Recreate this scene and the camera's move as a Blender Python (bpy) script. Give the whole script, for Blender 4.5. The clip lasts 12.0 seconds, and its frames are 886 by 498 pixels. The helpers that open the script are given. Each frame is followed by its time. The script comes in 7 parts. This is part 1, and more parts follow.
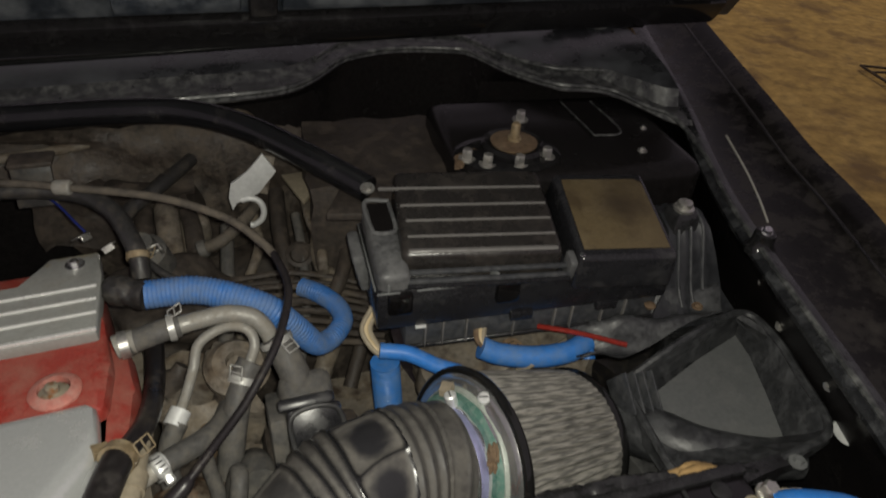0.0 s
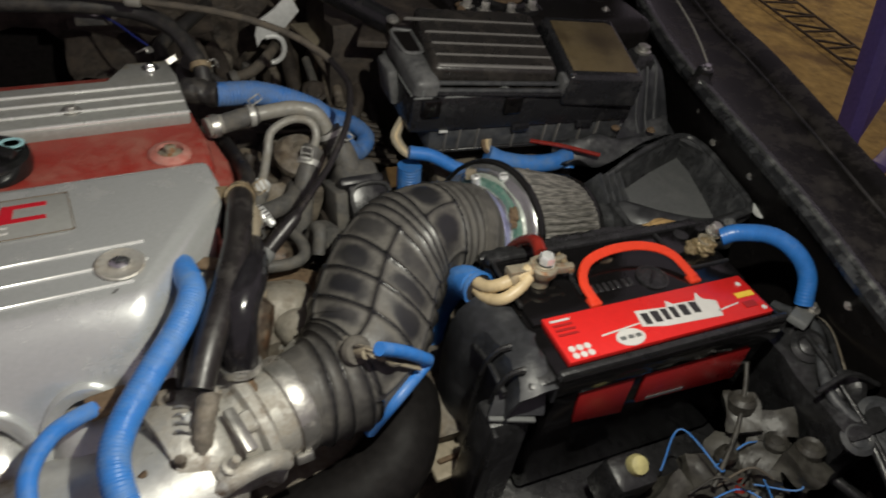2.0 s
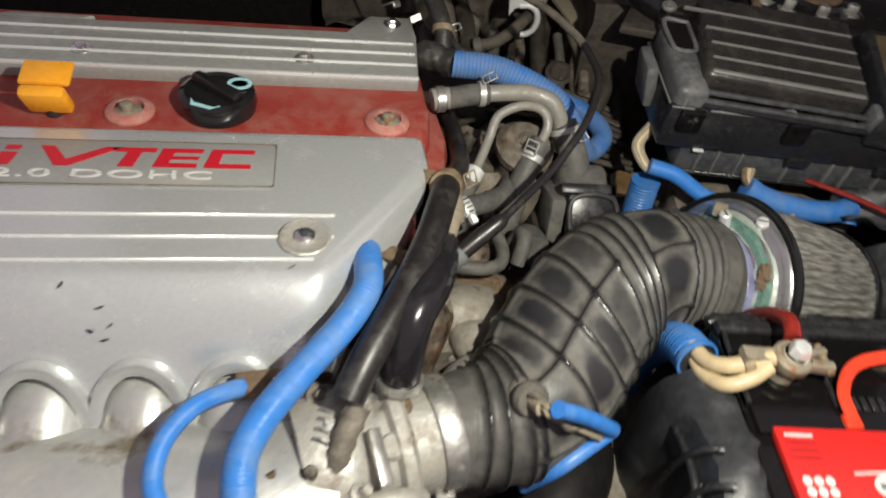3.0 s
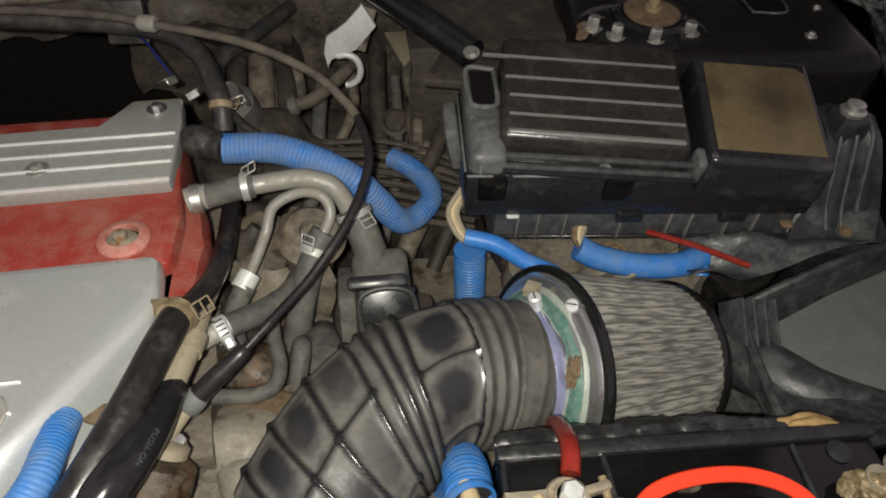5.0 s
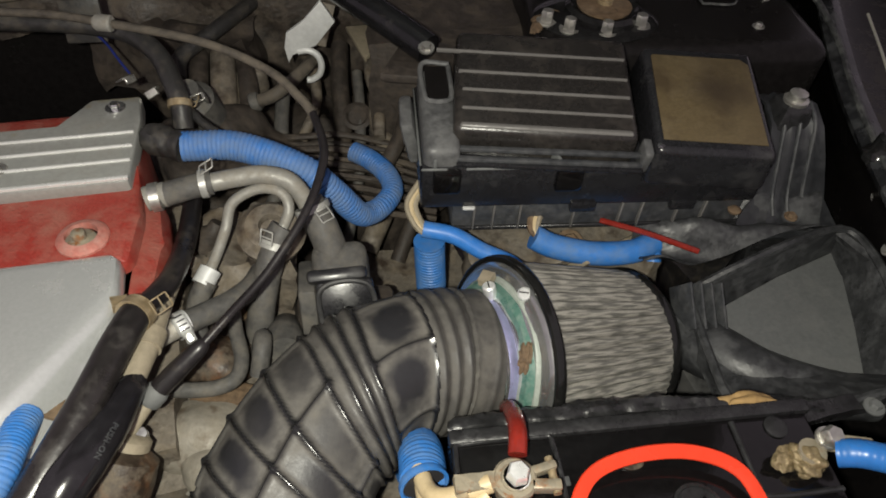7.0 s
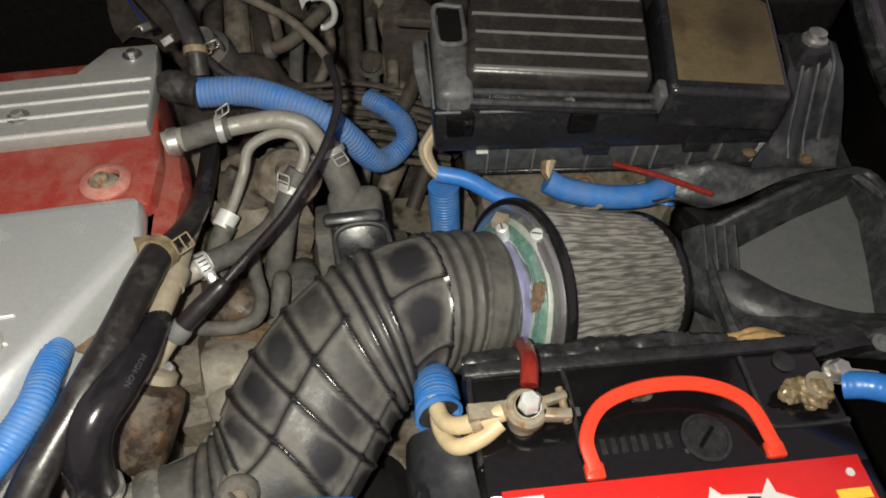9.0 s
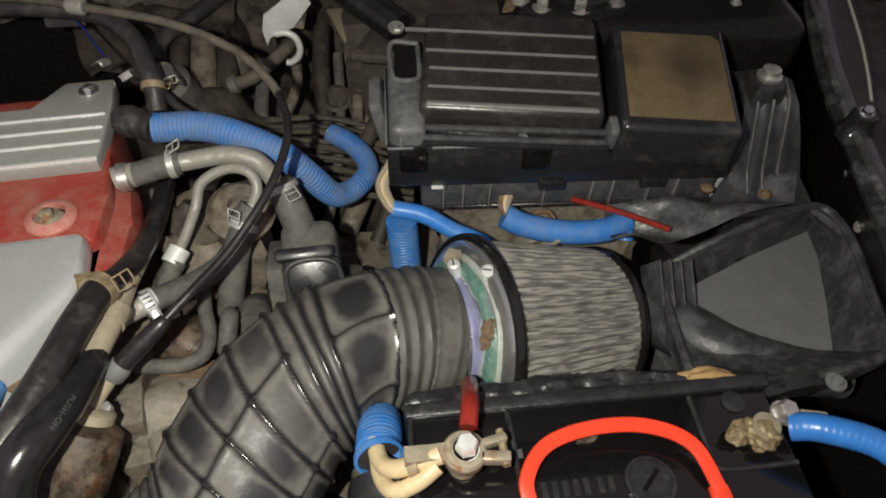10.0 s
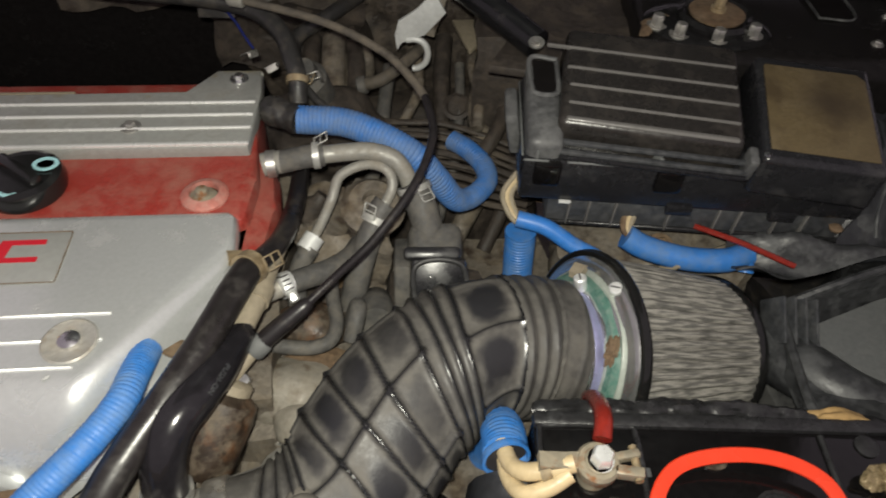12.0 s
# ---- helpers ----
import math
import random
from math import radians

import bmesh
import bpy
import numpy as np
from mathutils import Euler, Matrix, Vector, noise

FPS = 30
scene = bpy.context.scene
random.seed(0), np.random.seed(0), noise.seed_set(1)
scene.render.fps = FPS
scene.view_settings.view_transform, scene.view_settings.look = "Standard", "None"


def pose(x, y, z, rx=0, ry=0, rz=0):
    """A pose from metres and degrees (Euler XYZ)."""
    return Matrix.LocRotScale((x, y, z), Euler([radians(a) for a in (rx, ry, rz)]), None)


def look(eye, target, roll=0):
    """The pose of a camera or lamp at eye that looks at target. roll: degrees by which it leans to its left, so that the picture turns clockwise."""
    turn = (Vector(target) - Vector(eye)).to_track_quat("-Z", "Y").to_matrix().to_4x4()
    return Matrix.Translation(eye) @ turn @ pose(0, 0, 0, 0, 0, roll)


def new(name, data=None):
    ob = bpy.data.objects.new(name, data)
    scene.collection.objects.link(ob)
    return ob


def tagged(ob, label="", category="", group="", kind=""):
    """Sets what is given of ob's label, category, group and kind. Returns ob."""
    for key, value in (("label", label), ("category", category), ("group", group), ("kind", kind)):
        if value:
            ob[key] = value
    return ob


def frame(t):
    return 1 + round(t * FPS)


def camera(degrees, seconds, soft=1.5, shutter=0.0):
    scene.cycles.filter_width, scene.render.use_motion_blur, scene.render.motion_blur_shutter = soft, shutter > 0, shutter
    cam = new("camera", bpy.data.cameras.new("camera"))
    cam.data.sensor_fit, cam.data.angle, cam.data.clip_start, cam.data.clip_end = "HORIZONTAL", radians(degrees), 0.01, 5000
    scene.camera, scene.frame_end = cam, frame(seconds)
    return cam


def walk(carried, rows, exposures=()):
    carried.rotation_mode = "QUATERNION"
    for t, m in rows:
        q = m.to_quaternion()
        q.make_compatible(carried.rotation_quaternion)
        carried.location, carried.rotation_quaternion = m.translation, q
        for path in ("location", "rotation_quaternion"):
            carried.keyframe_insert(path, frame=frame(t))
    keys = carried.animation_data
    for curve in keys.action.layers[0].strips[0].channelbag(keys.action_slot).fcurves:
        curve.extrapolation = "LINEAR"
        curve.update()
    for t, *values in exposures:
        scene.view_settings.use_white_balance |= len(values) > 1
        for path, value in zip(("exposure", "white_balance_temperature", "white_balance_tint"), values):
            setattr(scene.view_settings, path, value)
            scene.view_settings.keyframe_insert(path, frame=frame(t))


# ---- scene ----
cam = camera(66.8, 12.0, 1.8, 0.4)
PATH = [
    (0, (0.0204, 0.0132, 1.3896), (0.4692, 1.896, -0.0288), 4.8),
    (0.5, (0.0192, -0.0168, 1.368), (0.474, 1.812, -0.1188), 5.7),
    (1, (-0.0144, -0.0684, 1.3584), (0.564, 1.686, -0.174), 7.3),
    (1.1, (-0.0312, -0.0828, 1.3608), (0.5736, 1.644, -0.1932), 7.4),
    (1.5, (-0.09, -0.138, 1.3596), (0.6504, 1.548, -0.18), 9.5),
    (2, (-0.1656, -0.174, 1.3536), (0.6048, 1.482, -0.2028), 11.9),
    (2.5, (-0.2364, -0.174, 1.3392), (0.318, 1.5168, -0.2712), 12.2),
    (3, (-0.15, -0.072, 1.3176), (-0.0792, 1.5876, -0.414), 10.2),
    (3.5, (-0.0528, 0.0048, 1.3248), (-0.1476, 1.626, -0.4428), 7.6),
    (3.7, (-0.03, 0.018, 1.3344), (-0.0876, 1.6836, -0.3924), 7.2),
    (5.3, (0.0504, 0.0732, 1.3488), (0.1224, 1.7028, -0.4116), 4.1),
    (5.5, (0.054, 0.0684, 1.356), (0.138, 1.704, -0.3984), 4.6),
    (6, (0.066, 0.06, 1.3512), (0.1824, 1.6656, -0.4296), 4.7),
    (6.5, (0.066, 0.0624, 1.3584), (0.2028, 1.6668, -0.4224), 4.7),
    (8.3, (0.0744, 0.06, 1.3476), (0.1332, 1.6296, -0.468), 3.7),
    (8.5, (0.0684, 0.0612, 1.3428), (0.1452, 1.5864, -0.5088), 4.7),
    (9, (0.0696, 0.0432, 1.3548), (0.138, 1.5396, -0.5196), 2.7),
    (9.5, (0.0936, 0.054, 1.35), (0.1656, 1.584, -0.4968), 2.6),
    (10, (0.1116, 0.0516, 1.356), (0.1848, 1.6272, -0.4536), 2.8),
    (10.5, (0.1068, 0.0528, 1.3632), (0.156, 1.6452, -0.4308), 2.4),
    (11, (0.0972, 0.0492, 1.3644), (0.1368, 1.668, -0.4068), 3.0),
    (11.5, (0.0648, 0.0468, 1.3596), (0.0756, 1.674, -0.4044), 4.4),
    (12, (0.0384, 0.0348, 1.3572), (-0.0576, 1.6416, -0.4236), 4.0),
]
walk(cam, [(t, look(eye, target, roll)) for t, eye, target, roll in PATH],
     [(0.0, -0.30), (0.5, -0.35), (1.0, -0.45), (1.5, -0.5), (2.0, -0.35), (2.5, -0.05), (3.0, 0.3), (3.5, 0.2), (5.3, 0.17), (8.3, 0.22), (10.5, 0.20), (12.0, 0.12)])

# ---- light ----
world = bpy.data.worlds.new("night")
world.use_nodes = True
world.node_tree.nodes["Background"].inputs[0].default_value = (0.118, 0.099, 0.112, 1)
world.node_tree.nodes["Background"].inputs[1].default_value = 2.3
scene.world = world
scene.view_settings.exposure = 0.0


def lamp(name, kind, energy, color, m, **more):
    data = bpy.data.lights.new(name, kind)
    data.energy, data.color = energy, color
    ob = new(name, data)
    ob.matrix_world = m
    return data


# the torch of the phone that films, and the yard's warm lamp
torch = lamp("torch", "SPOT", 18.5, (1.0, 0.975, 0.84), look((0.030, 0.028, 1.39), (-0.01, 0.52, 0.85)))
torch.spot_size, torch.spot_blend, torch.shadow_soft_size = radians(150), 0.35, 0.008
yard = lamp("yard_lamp", "SPOT", 320.0, (1.0, 0.76, 0.36), look((5.4, 5.0, 5.0), (4.1, 3.6, 0.0)))
yard.spot_size, yard.spot_blend, yard.shadow_soft_size = radians(70), 0.55, 0.06

# ---- materials ----
TAU = math.tau


def surface(name, base, rough=0.5, metal=0.0, dust=None, cover=0.0, grain=60.0, blotch=9.0, bump=0.25, vary=0.25,
            stain=None, stained=0.0, coat=0.0, edge=0.12, spec=None):
    """A painted, moulded or cast surface: grain and blotches, a coat of dust in patches, and stains."""
    m = bpy.data.materials.new(name)
    m.use_nodes = True
    t = m.node_tree
    b = t.nodes["Principled BSDF"]
    co = t.nodes.new("ShaderNodeTexCoord")

    def cloud(scale, detail=4.0, rough_=0.6):
        n = t.nodes.new("ShaderNodeTexNoise")
        n.inputs["Scale"].default_value, n.inputs["Detail"].default_value = scale, detail
        n.inputs["Roughness"].default_value = rough_
        t.links.new(co.outputs["Object"], n.inputs["Vector"])
        return n.outputs["Fac"]

    def ramp(fac, lo, hi, a=0.0, z=1.0):
        n = t.nodes.new("ShaderNodeMapRange")
        n.inputs["From Min"].default_value, n.inputs["From Max"].default_value = lo, hi
        n.inputs["To Min"].default_value, n.inputs["To Max"].default_value = a, z
        t.links.new(fac, n.inputs["Value"])
        return n.outputs["Result"]

    def mix(fac, a, c):
        n = t.nodes.new("ShaderNodeMix")
        n.data_type = "RGBA"
        t.links.new(fac, n.inputs["Factor"])
        for k, v in ((6, a), (7, c)):
            if isinstance(v, tuple):
                n.inputs[k].default_value = (*v, 1)
            else:
                t.links.new(v, n.inputs[k])
        return n.outputs[2]

    big, fine = cloud(blotch), cloud(grain, 6.0)
    dark = tuple(c * (1 - vary) for c in base)
    light = tuple(min(1, c * (1 + vary)) for c in base)
    col = mix(ramp(fine, 0.3, 0.7), dark, light)
    rough_fac = ramp(big, 0.3, 0.7, max(0.02, rough - edge), min(1, rough + edge))
    if stain:
        col = mix(ramp(cloud(blotch * 1.7, 5.0), 0.62 - 0.35 * stained, 0.72 - 0.2 * stained), col, stain)
    if dust:
        lo = 0.62 - 0.36 * cover
        fac = ramp(cloud(blotch * 2.3, 8.0, 0.7), lo, lo + 0.26, 0.0, min(1.0, 0.35 + 0.6 * cover))
        col = mix(fac, col, dust)
        up = t.nodes.new("ShaderNodeMath")
        up.operation = "MULTIPLY_ADD"
        up.inputs[1].default_value = 0.7
        t.links.new(fac, up.inputs[0])
        t.links.new(rough_fac, up.inputs[2])
        rough_fac = up.outputs[0]
        if metal:
            met = ramp(fac, 0.0, 1.0, metal, metal * 0.25)
            t.links.new(met, b.inputs["Metallic"])
    t.links.new(col, b.inputs["Base Color"])
    t.links.new(rough_fac, b.inputs["Roughness"])
    if not (dust and metal):
        b.inputs["Metallic"].default_value = metal
    if coat:
        b.inputs["Coat Weight"].default_value = coat
        b.inputs["Coat Roughness"].default_value = 0.08
    if spec is not None:
        b.inputs["Specular IOR Level"].default_value = spec
    if bump:
        n = t.nodes.new("ShaderNodeBump")
        n.inputs["Strength"].default_value, n.inputs["Distance"].default_value = bump, 0.002
        t.links.new(fine, n.inputs["Height"])
        t.links.new(n.outputs["Normal"], b.inputs["Normal"])
    return m


GREY_DUST = (0.085, 0.083, 0.082)
M = dict(
    silver=surface("silver_paint", (0.60, 0.615, 0.615), 0.23, 0.55, (0.50, 0.48, 0.44), 0.14, 300, 6, 0.05, 0.05),
    ribtop=surface("bright_rib_and_edge_glint", (0.70, 0.70, 0.69), 0.28, 0.35, None, 0, 60, 20, 0.0, 0.04),
    badge=surface("dull_silver_plate", (0.36, 0.365, 0.35), 0.4, 0.35, (0.30, 0.27, 0.22), 0.3, 200, 8, 0.05, 0.06),
    red_worn=surface("rubbed_red_paint", (0.40, 0.14, 0.11), 0.5, 0.0, (0.42, 0.27, 0.23), 0.5, 300, 40, 0.3, 0.2),
    pale_plastic=surface("whitened_black_plastic", (0.075, 0.076, 0.078), 0.42, 0.0, (0.17, 0.172, 0.17), 0.5, 160, 20, 0.2, 0.3),
    cover=surface("dusty_silver_paint", (0.33, 0.335, 0.32), 0.40, 0.35, (0.165, 0.15, 0.12), 0.45, 200, 8, 0.1, 0.08, (0.30, 0.24, 0.10), 0.06),
    red=surface("red_wrinkle_paint", (0.27, 0.030, 0.021), 0.48, 0.0, (0.29, 0.135, 0.10), 0.52, 420, 14, 0.5, 0.2),
    cast=surface("cast_aluminium", (0.42, 0.41, 0.38), 0.5, 0.5, (0.25, 0.20, 0.14), 0.5, 220, 20, 0.4, 0.12, (0.13, 0.09, 0.06), 0.2),
    dirty=surface("oily_cast_metal", (0.16, 0.14, 0.115), 0.6, 0.2, (0.19, 0.15, 0.10), 0.5, 160, 18, 0.7, 0.3, (0.05, 0.035, 0.025), 0.35),
    grime=surface("grimy_dark_metal", (0.034, 0.027, 0.022), 0.65, 0.0, (0.105, 0.08, 0.058), 0.38, 120, 16, 0.8, 0.4),
    bulk=surface("oily_dusty_bulkhead", (0.042, 0.033, 0.027), 0.5, 0.0, (0.145, 0.116, 0.085), 0.45, 140, 15, 0.8, 0.4, (0.02, 0.016, 0.013), 0.4),
    rust=surface("rusty_bracket", (0.13, 0.085, 0.05), 0.75, 0.1, (0.22, 0.17, 0.11), 0.35, 160, 22, 0.6, 0.4),
    pipe=surface("grey_metal_pipe", (0.25, 0.245, 0.225), 0.48, 0.25, (0.215, 0.19, 0.15), 0.55, 200, 30, 0.25, 0.12),
    rubber=surface("dusty_black_rubber", (0.026, 0.025, 0.025), 0.45, 0.0, (0.125, 0.105, 0.08), 0.36, 180, 22, 0.25, 0.3),
    grey_rubber=surface("grey_dusted_rubber", (0.07, 0.068, 0.065), 0.6, 0.0, (0.16, 0.145, 0.12), 0.5, 180, 26, 0.3, 0.25),
    hose=surface("dusty_intake_rubber", (0.070, 0.065, 0.059), 0.5, 0.0, (0.160, 0.145, 0.122), 0.72, 150, 15, 0.2, 0.3),
    wet=surface("glossy_black_hose", (0.012, 0.011, 0.013), 0.16, 0.0, (0.10, 0.085, 0.07), 0.10, 120, 14, 0.06, 0.3),
    plastic=surface("black_moulded_plastic", (0.014, 0.014, 0.016), 0.26, 0.0, GREY_DUST, 0.22, 260, 14, 0.08, 0.3),
    dusty_plastic=surface("dusty_black_plastic", (0.028, 0.028, 0.029), 0.40, 0.0, (0.090, 0.088, 0.084), 0.46, 260, 12, 0.2, 0.3),
    tray=surface("scuffed_black_plastic", (0.017, 0.017, 0.018), 0.30, 0.0, (0.085, 0.088, 0.092), 0.20, 140, 24, 0.35, 0.4),
    fuse_base=surface("grey_dusted_plastic", (0.040, 0.042, 0.046), 0.45, 0.0, (0.10, 0.10, 0.10), 0.45, 160, 26, 0.3, 0.35),
    lid_rib=surface("rubbed_and_lit_plastic_edge", (0.13, 0.125, 0.12), 0.34, 0.0, (0.10, 0.095, 0.09), 0.5, 90, 30, 0.05, 0.15),
    plate=surface("grey_plastic_plate", (0.115, 0.12, 0.12), 0.6, 0.0, (0.15, 0.15, 0.145), 0.35, 200, 10, 0.15, 0.12),
    black=surface("black_gloss_paint", (0.012, 0.0115, 0.012), 0.10, 0.0, (0.085, 0.085, 0.085), 0.20, 150, 9, 0.03, 0.3, edge=0.03, spec=0.3),
    wing=surface("black_wing_paint", (0.009, 0.0082, 0.0082), 0.18, 0.0, (0.078, 0.070, 0.063), 0.42, 150, 9, 0.02, 0.3, edge=0.03, spec=0.10),
    dull=surface("dusty_black_paint", (0.020, 0.019, 0.021), 0.36, 0.0, (0.085, 0.078, 0.070), 0.42, 150, 8, 0.15, 0.35),
    lip=surface("dusty_body_flange", (0.030, 0.031, 0.032), 0.32, 0.0, (0.20, 0.205, 0.195), 0.46, 150, 30, 0.2, 0.35),
    deep=surface("clean_black_gloss_paint", (0.010, 0.009, 0.009), 0.25, 0.0, (0.04, 0.038, 0.036), 0.06, 150, 9, 0.02, 0.3, edge=0.03, spec=0.14),
    cowl=surface("filmed_black_paint", (0.020, 0.021, 0.023), 0.22, 0.0, (0.115, 0.125, 0.132), 0.52, 90, 3.5, 0.05, 0.3),
    flange=surface("dusty_inner_flange", (0.014, 0.0145, 0.016), 0.26, 0.0, (0.13, 0.135, 0.14), 0.40, 120, 15, 0.1, 0.3),
    bay_plastic=surface("dusty_bay_plastic", (0.028, 0.029, 0.031), 0.34, 0.0, (0.115, 0.118, 0.122), 0.42, 140, 20, 0.3, 0.4),
    hole_shade=surface("recess_shade_black", (0.010, 0.009, 0.009), 0.9, 0.0, None, 0, 60, 10, 0.0, 0.1, spec=0.0),
    brace=surface("dusty_gloss_tube_paint", (0.008, 0.008, 0.009), 0.15, 0.0, (0.085, 0.078, 0.07), 0.12, 120, 12, 0.05, 0.3),
    soft_black=surface("soft_black_rubber", (0.011, 0.010, 0.010), 0.6, 0.0, (0.022, 0.017, 0.015), 0.15, 120, 14, 0.1, 0.3, spec=0.15),
    alu=surface("smooth_cast_aluminium", (0.52, 0.52, 0.50), 0.36, 0.55, (0.36, 0.32, 0.26), 0.28, 160, 12, 0.15, 0.06, (0.22, 0.17, 0.11), 0.08),
    lid=surface("dusty_brown_black_plastic", (0.020, 0.018, 0.017), 0.26, 0.0, (0.066, 0.056, 0.047), 0.36, 260, 14, 0.15, 0.3),
    black_hose=surface("black_coolant_rubber", (0.014, 0.012, 0.013), 0.30, 0.0, (0.12, 0.10, 0.075), 0.22, 120, 18, 0.08, 0.3),
    deep_blue=surface("deep_blue_plastic", (0.022, 0.135, 0.42), 0.34, 0.0, (0.10, 0.18, 0.32), 0.3, 120, 20, 0.05, 0.1),
    rubbed_tray=surface("rubbed_grey_plastic", (0.022, 0.023, 0.026), 0.40, 0.0, (0.075, 0.078, 0.083), 0.36, 140, 12, 0.15, 0.3),
    blue_dull=surface("dust_dulled_blue_plastic", (0.045, 0.165, 0.47), 0.42, 0.0, (0.135, 0.185, 0.27), 0.66, 120, 16, 0.1, 0.12),
    spring_steel=surface("dusty_spring_steel", (0.42, 0.42, 0.40), 0.42, 0.45, (0.34, 0.32, 0.28), 0.4, 140, 40, 0.2, 0.15),
    beige_cast=surface("oil_stained_casting", (0.25, 0.23, 0.195), 0.5, 0.2, (0.20, 0.17, 0.125), 0.5, 180, 26, 0.4, 0.15, (0.10, 0.07, 0.045), 0.3),
    zinc=surface("new_zinc_band", (0.82, 0.83, 0.82), 0.34, 0.55, None, 0, 120, 30, 0.2, 0.08),
    dust_cable=surface("dust_coated_cable", (0.055, 0.048, 0.040), 0.6, 0.0, (0.15, 0.125, 0.095), 0.62, 160, 18, 0.2, 0.25),
    pale_yellow=surface("dirty_pale_yellow", (0.42, 0.38, 0.17), 0.5, 0.0, (0.25, 0.22, 0.13), 0.4, 120, 30, 0.2, 0.2),
    murk=surface("oily_murky_plastic", (0.030, 0.028, 0.024), 0.38, 0.0, (0.085, 0.080, 0.066), 0.45, 90, 14, 0.5, 0.4),
    dusty_hose=surface("dusty_coolant_rubber", (0.015, 0.013, 0.013), 0.34, 0.0, (0.085, 0.078, 0.070), 0.30, 120, 16, 0.1, 0.3),
    blue=surface("blue_corrugated_plastic", (0.035, 0.170, 0.50), 0.40, 0.0, (0.13, 0.21, 0.33), 0.50, 120, 20, 0.08, 0.1),
    blue_tube=surface("blue_vinyl_tube", (0.035, 0.18, 0.55), 0.36, 0.0, (0.16, 0.24, 0.36), 0.42, 120, 20, 0.05, 0.1),
    case=surface("battery_case_black", (0.0050, 0.0046, 0.0048), 0.09, 0.0, None, 0.0, 200, 16, 0.05, 0.3, edge=0.05),
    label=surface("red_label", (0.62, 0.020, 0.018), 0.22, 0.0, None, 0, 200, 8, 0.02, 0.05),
    deep_label=surface("shaded_label_and_print_red", (0.30, 0.014, 0.014), 0.3, 0.0, None, 0, 200, 8, 0.02, 0.1),
    orange=surface("red_orange_handle", (0.66, 0.045, 0.016), 0.30, 0.0, None, 0, 120, 20, 0.03, 0.06),
    gold=surface("crumpled_gold_foil", (0.27, 0.21, 0.12), 0.14, 0.4, (0.11, 0.08, 0.04), 0.40, 240, 60, 0.9, 0.3),
    seal_edge=surface("grey_green_sealant", (0.30, 0.335, 0.30), 0.35, 0.1, (0.42, 0.43, 0.40), 0.4, 140, 60, 0.2, 0.15),
    white=surface("white_print", (0.58, 0.57, 0.55), 0.4, 0.0, None, 0, 120, 20, 0.0, 0.05),
    bracket=surface("pale_grey_plate", (0.58, 0.59, 0.58), 0.5, 0.15, (0.42, 0.39, 0.33), 0.25, 160, 20, 0.1, 0.1),
    ink=surface("print_and_recess_dark", (0.03, 0.028, 0.03), 0.4, 0.0, None, 0, 120, 20, 0.0, 0.1),
    yellow=surface("yellow_print", (0.75, 0.50, 0.05), 0.4, 0.0, None, 0, 120, 20, 0.0, 0.05),
    letter=surface("red_letter_paint", (0.50, 0.012, 0.025), 0.35, 0.0, None, 0, 200, 20, 0.0, 0.05),
    chrome=surface("bright_zinc", (0.72, 0.72, 0.72), 0.26, 1.0, None, 0, 120, 30, 0.1, 0.08),
    steel=surface("worn_steel", (0.50, 0.49, 0.46), 0.36, 0.85, (0.30, 0.26, 0.20), 0.3, 150, 40, 0.2, 0.15),
    brass=surface("corroded_brass", (0.27, 0.205, 0.12), 0.5, 0.4, (0.27, 0.24, 0.18), 0.5, 160, 60, 0.5, 0.3),
    lead=surface("pale_terminal_metal", (0.28, 0.25, 0.19), 0.42, 0.4, (0.25, 0.205, 0.14), 0.5, 140, 60, 0.4, 0.15, (0.25, 0.10, 0.03), 0.2),
    cream=surface("cream_cable", (0.50, 0.395, 0.235), 0.45, 0.0, (0.33, 0.24, 0.13), 0.35, 120, 50, 0.1, 0.1),
    tan=surface("dusty_tan_pipe", (0.28, 0.24, 0.175), 0.6, 0.1, (0.25, 0.215, 0.155), 0.45, 160, 40, 0.3, 0.15),
    wire_red=surface("dark_red_sleeve", (0.20, 0.018, 0.012), 0.25, 0.0, (0.15, 0.07, 0.05), 0.15, 120, 40, 0.05, 0.2),
    green=surface("greenish_silicone", (0.075, 0.165, 0.135), 0.3, 0.0, (0.22, 0.27, 0.24), 0.5, 140, 60, 0.2, 0.15),
    violet=surface("blued_chrome_band", (0.42, 0.42, 0.68), 0.30, 0.55, None, 0, 120, 20, 0.04, 0.15),
    dark_chrome=surface("base_chrome", (0.46, 0.465, 0.46), 0.20, 0.85, None, 0, 120, 30, 0.02, 0.1, edge=0.03),
    gloss_rubber=surface("gloss_black_rubber", (0.010, 0.010, 0.010), 0.10, 0.0, (0.09, 0.08, 0.07), 0.06, 120, 20, 0.03, 0.2),
    sticker=surface("browned_paper_label", (0.090, 0.066, 0.032), 0.6, 0.0, (0.115, 0.085, 0.042), 0.4, 300, 12, 0.15, 0.16, (0.055, 0.038, 0.018), 0.30),
    amber=surface("orange_plastic", (0.85, 0.36, 0.02), 0.35, 0.0, (0.7, 0.4, 0.1), 0.15, 120, 30, 0.05, 0.08),
    cyan=surface("pale_blue_print", (0.35, 0.62, 0.66), 0.4, 0.0, None, 0, 120, 20, 0.0, 0.08),
    sand=surface("sandy_ground", (0.36, 0.255, 0.085), 0.9, 0.0, (0.22, 0.15, 0.06), 0.5, 14, 1.7, 1.0, 0.38, (0.15, 0.10, 0.045), 0.32),
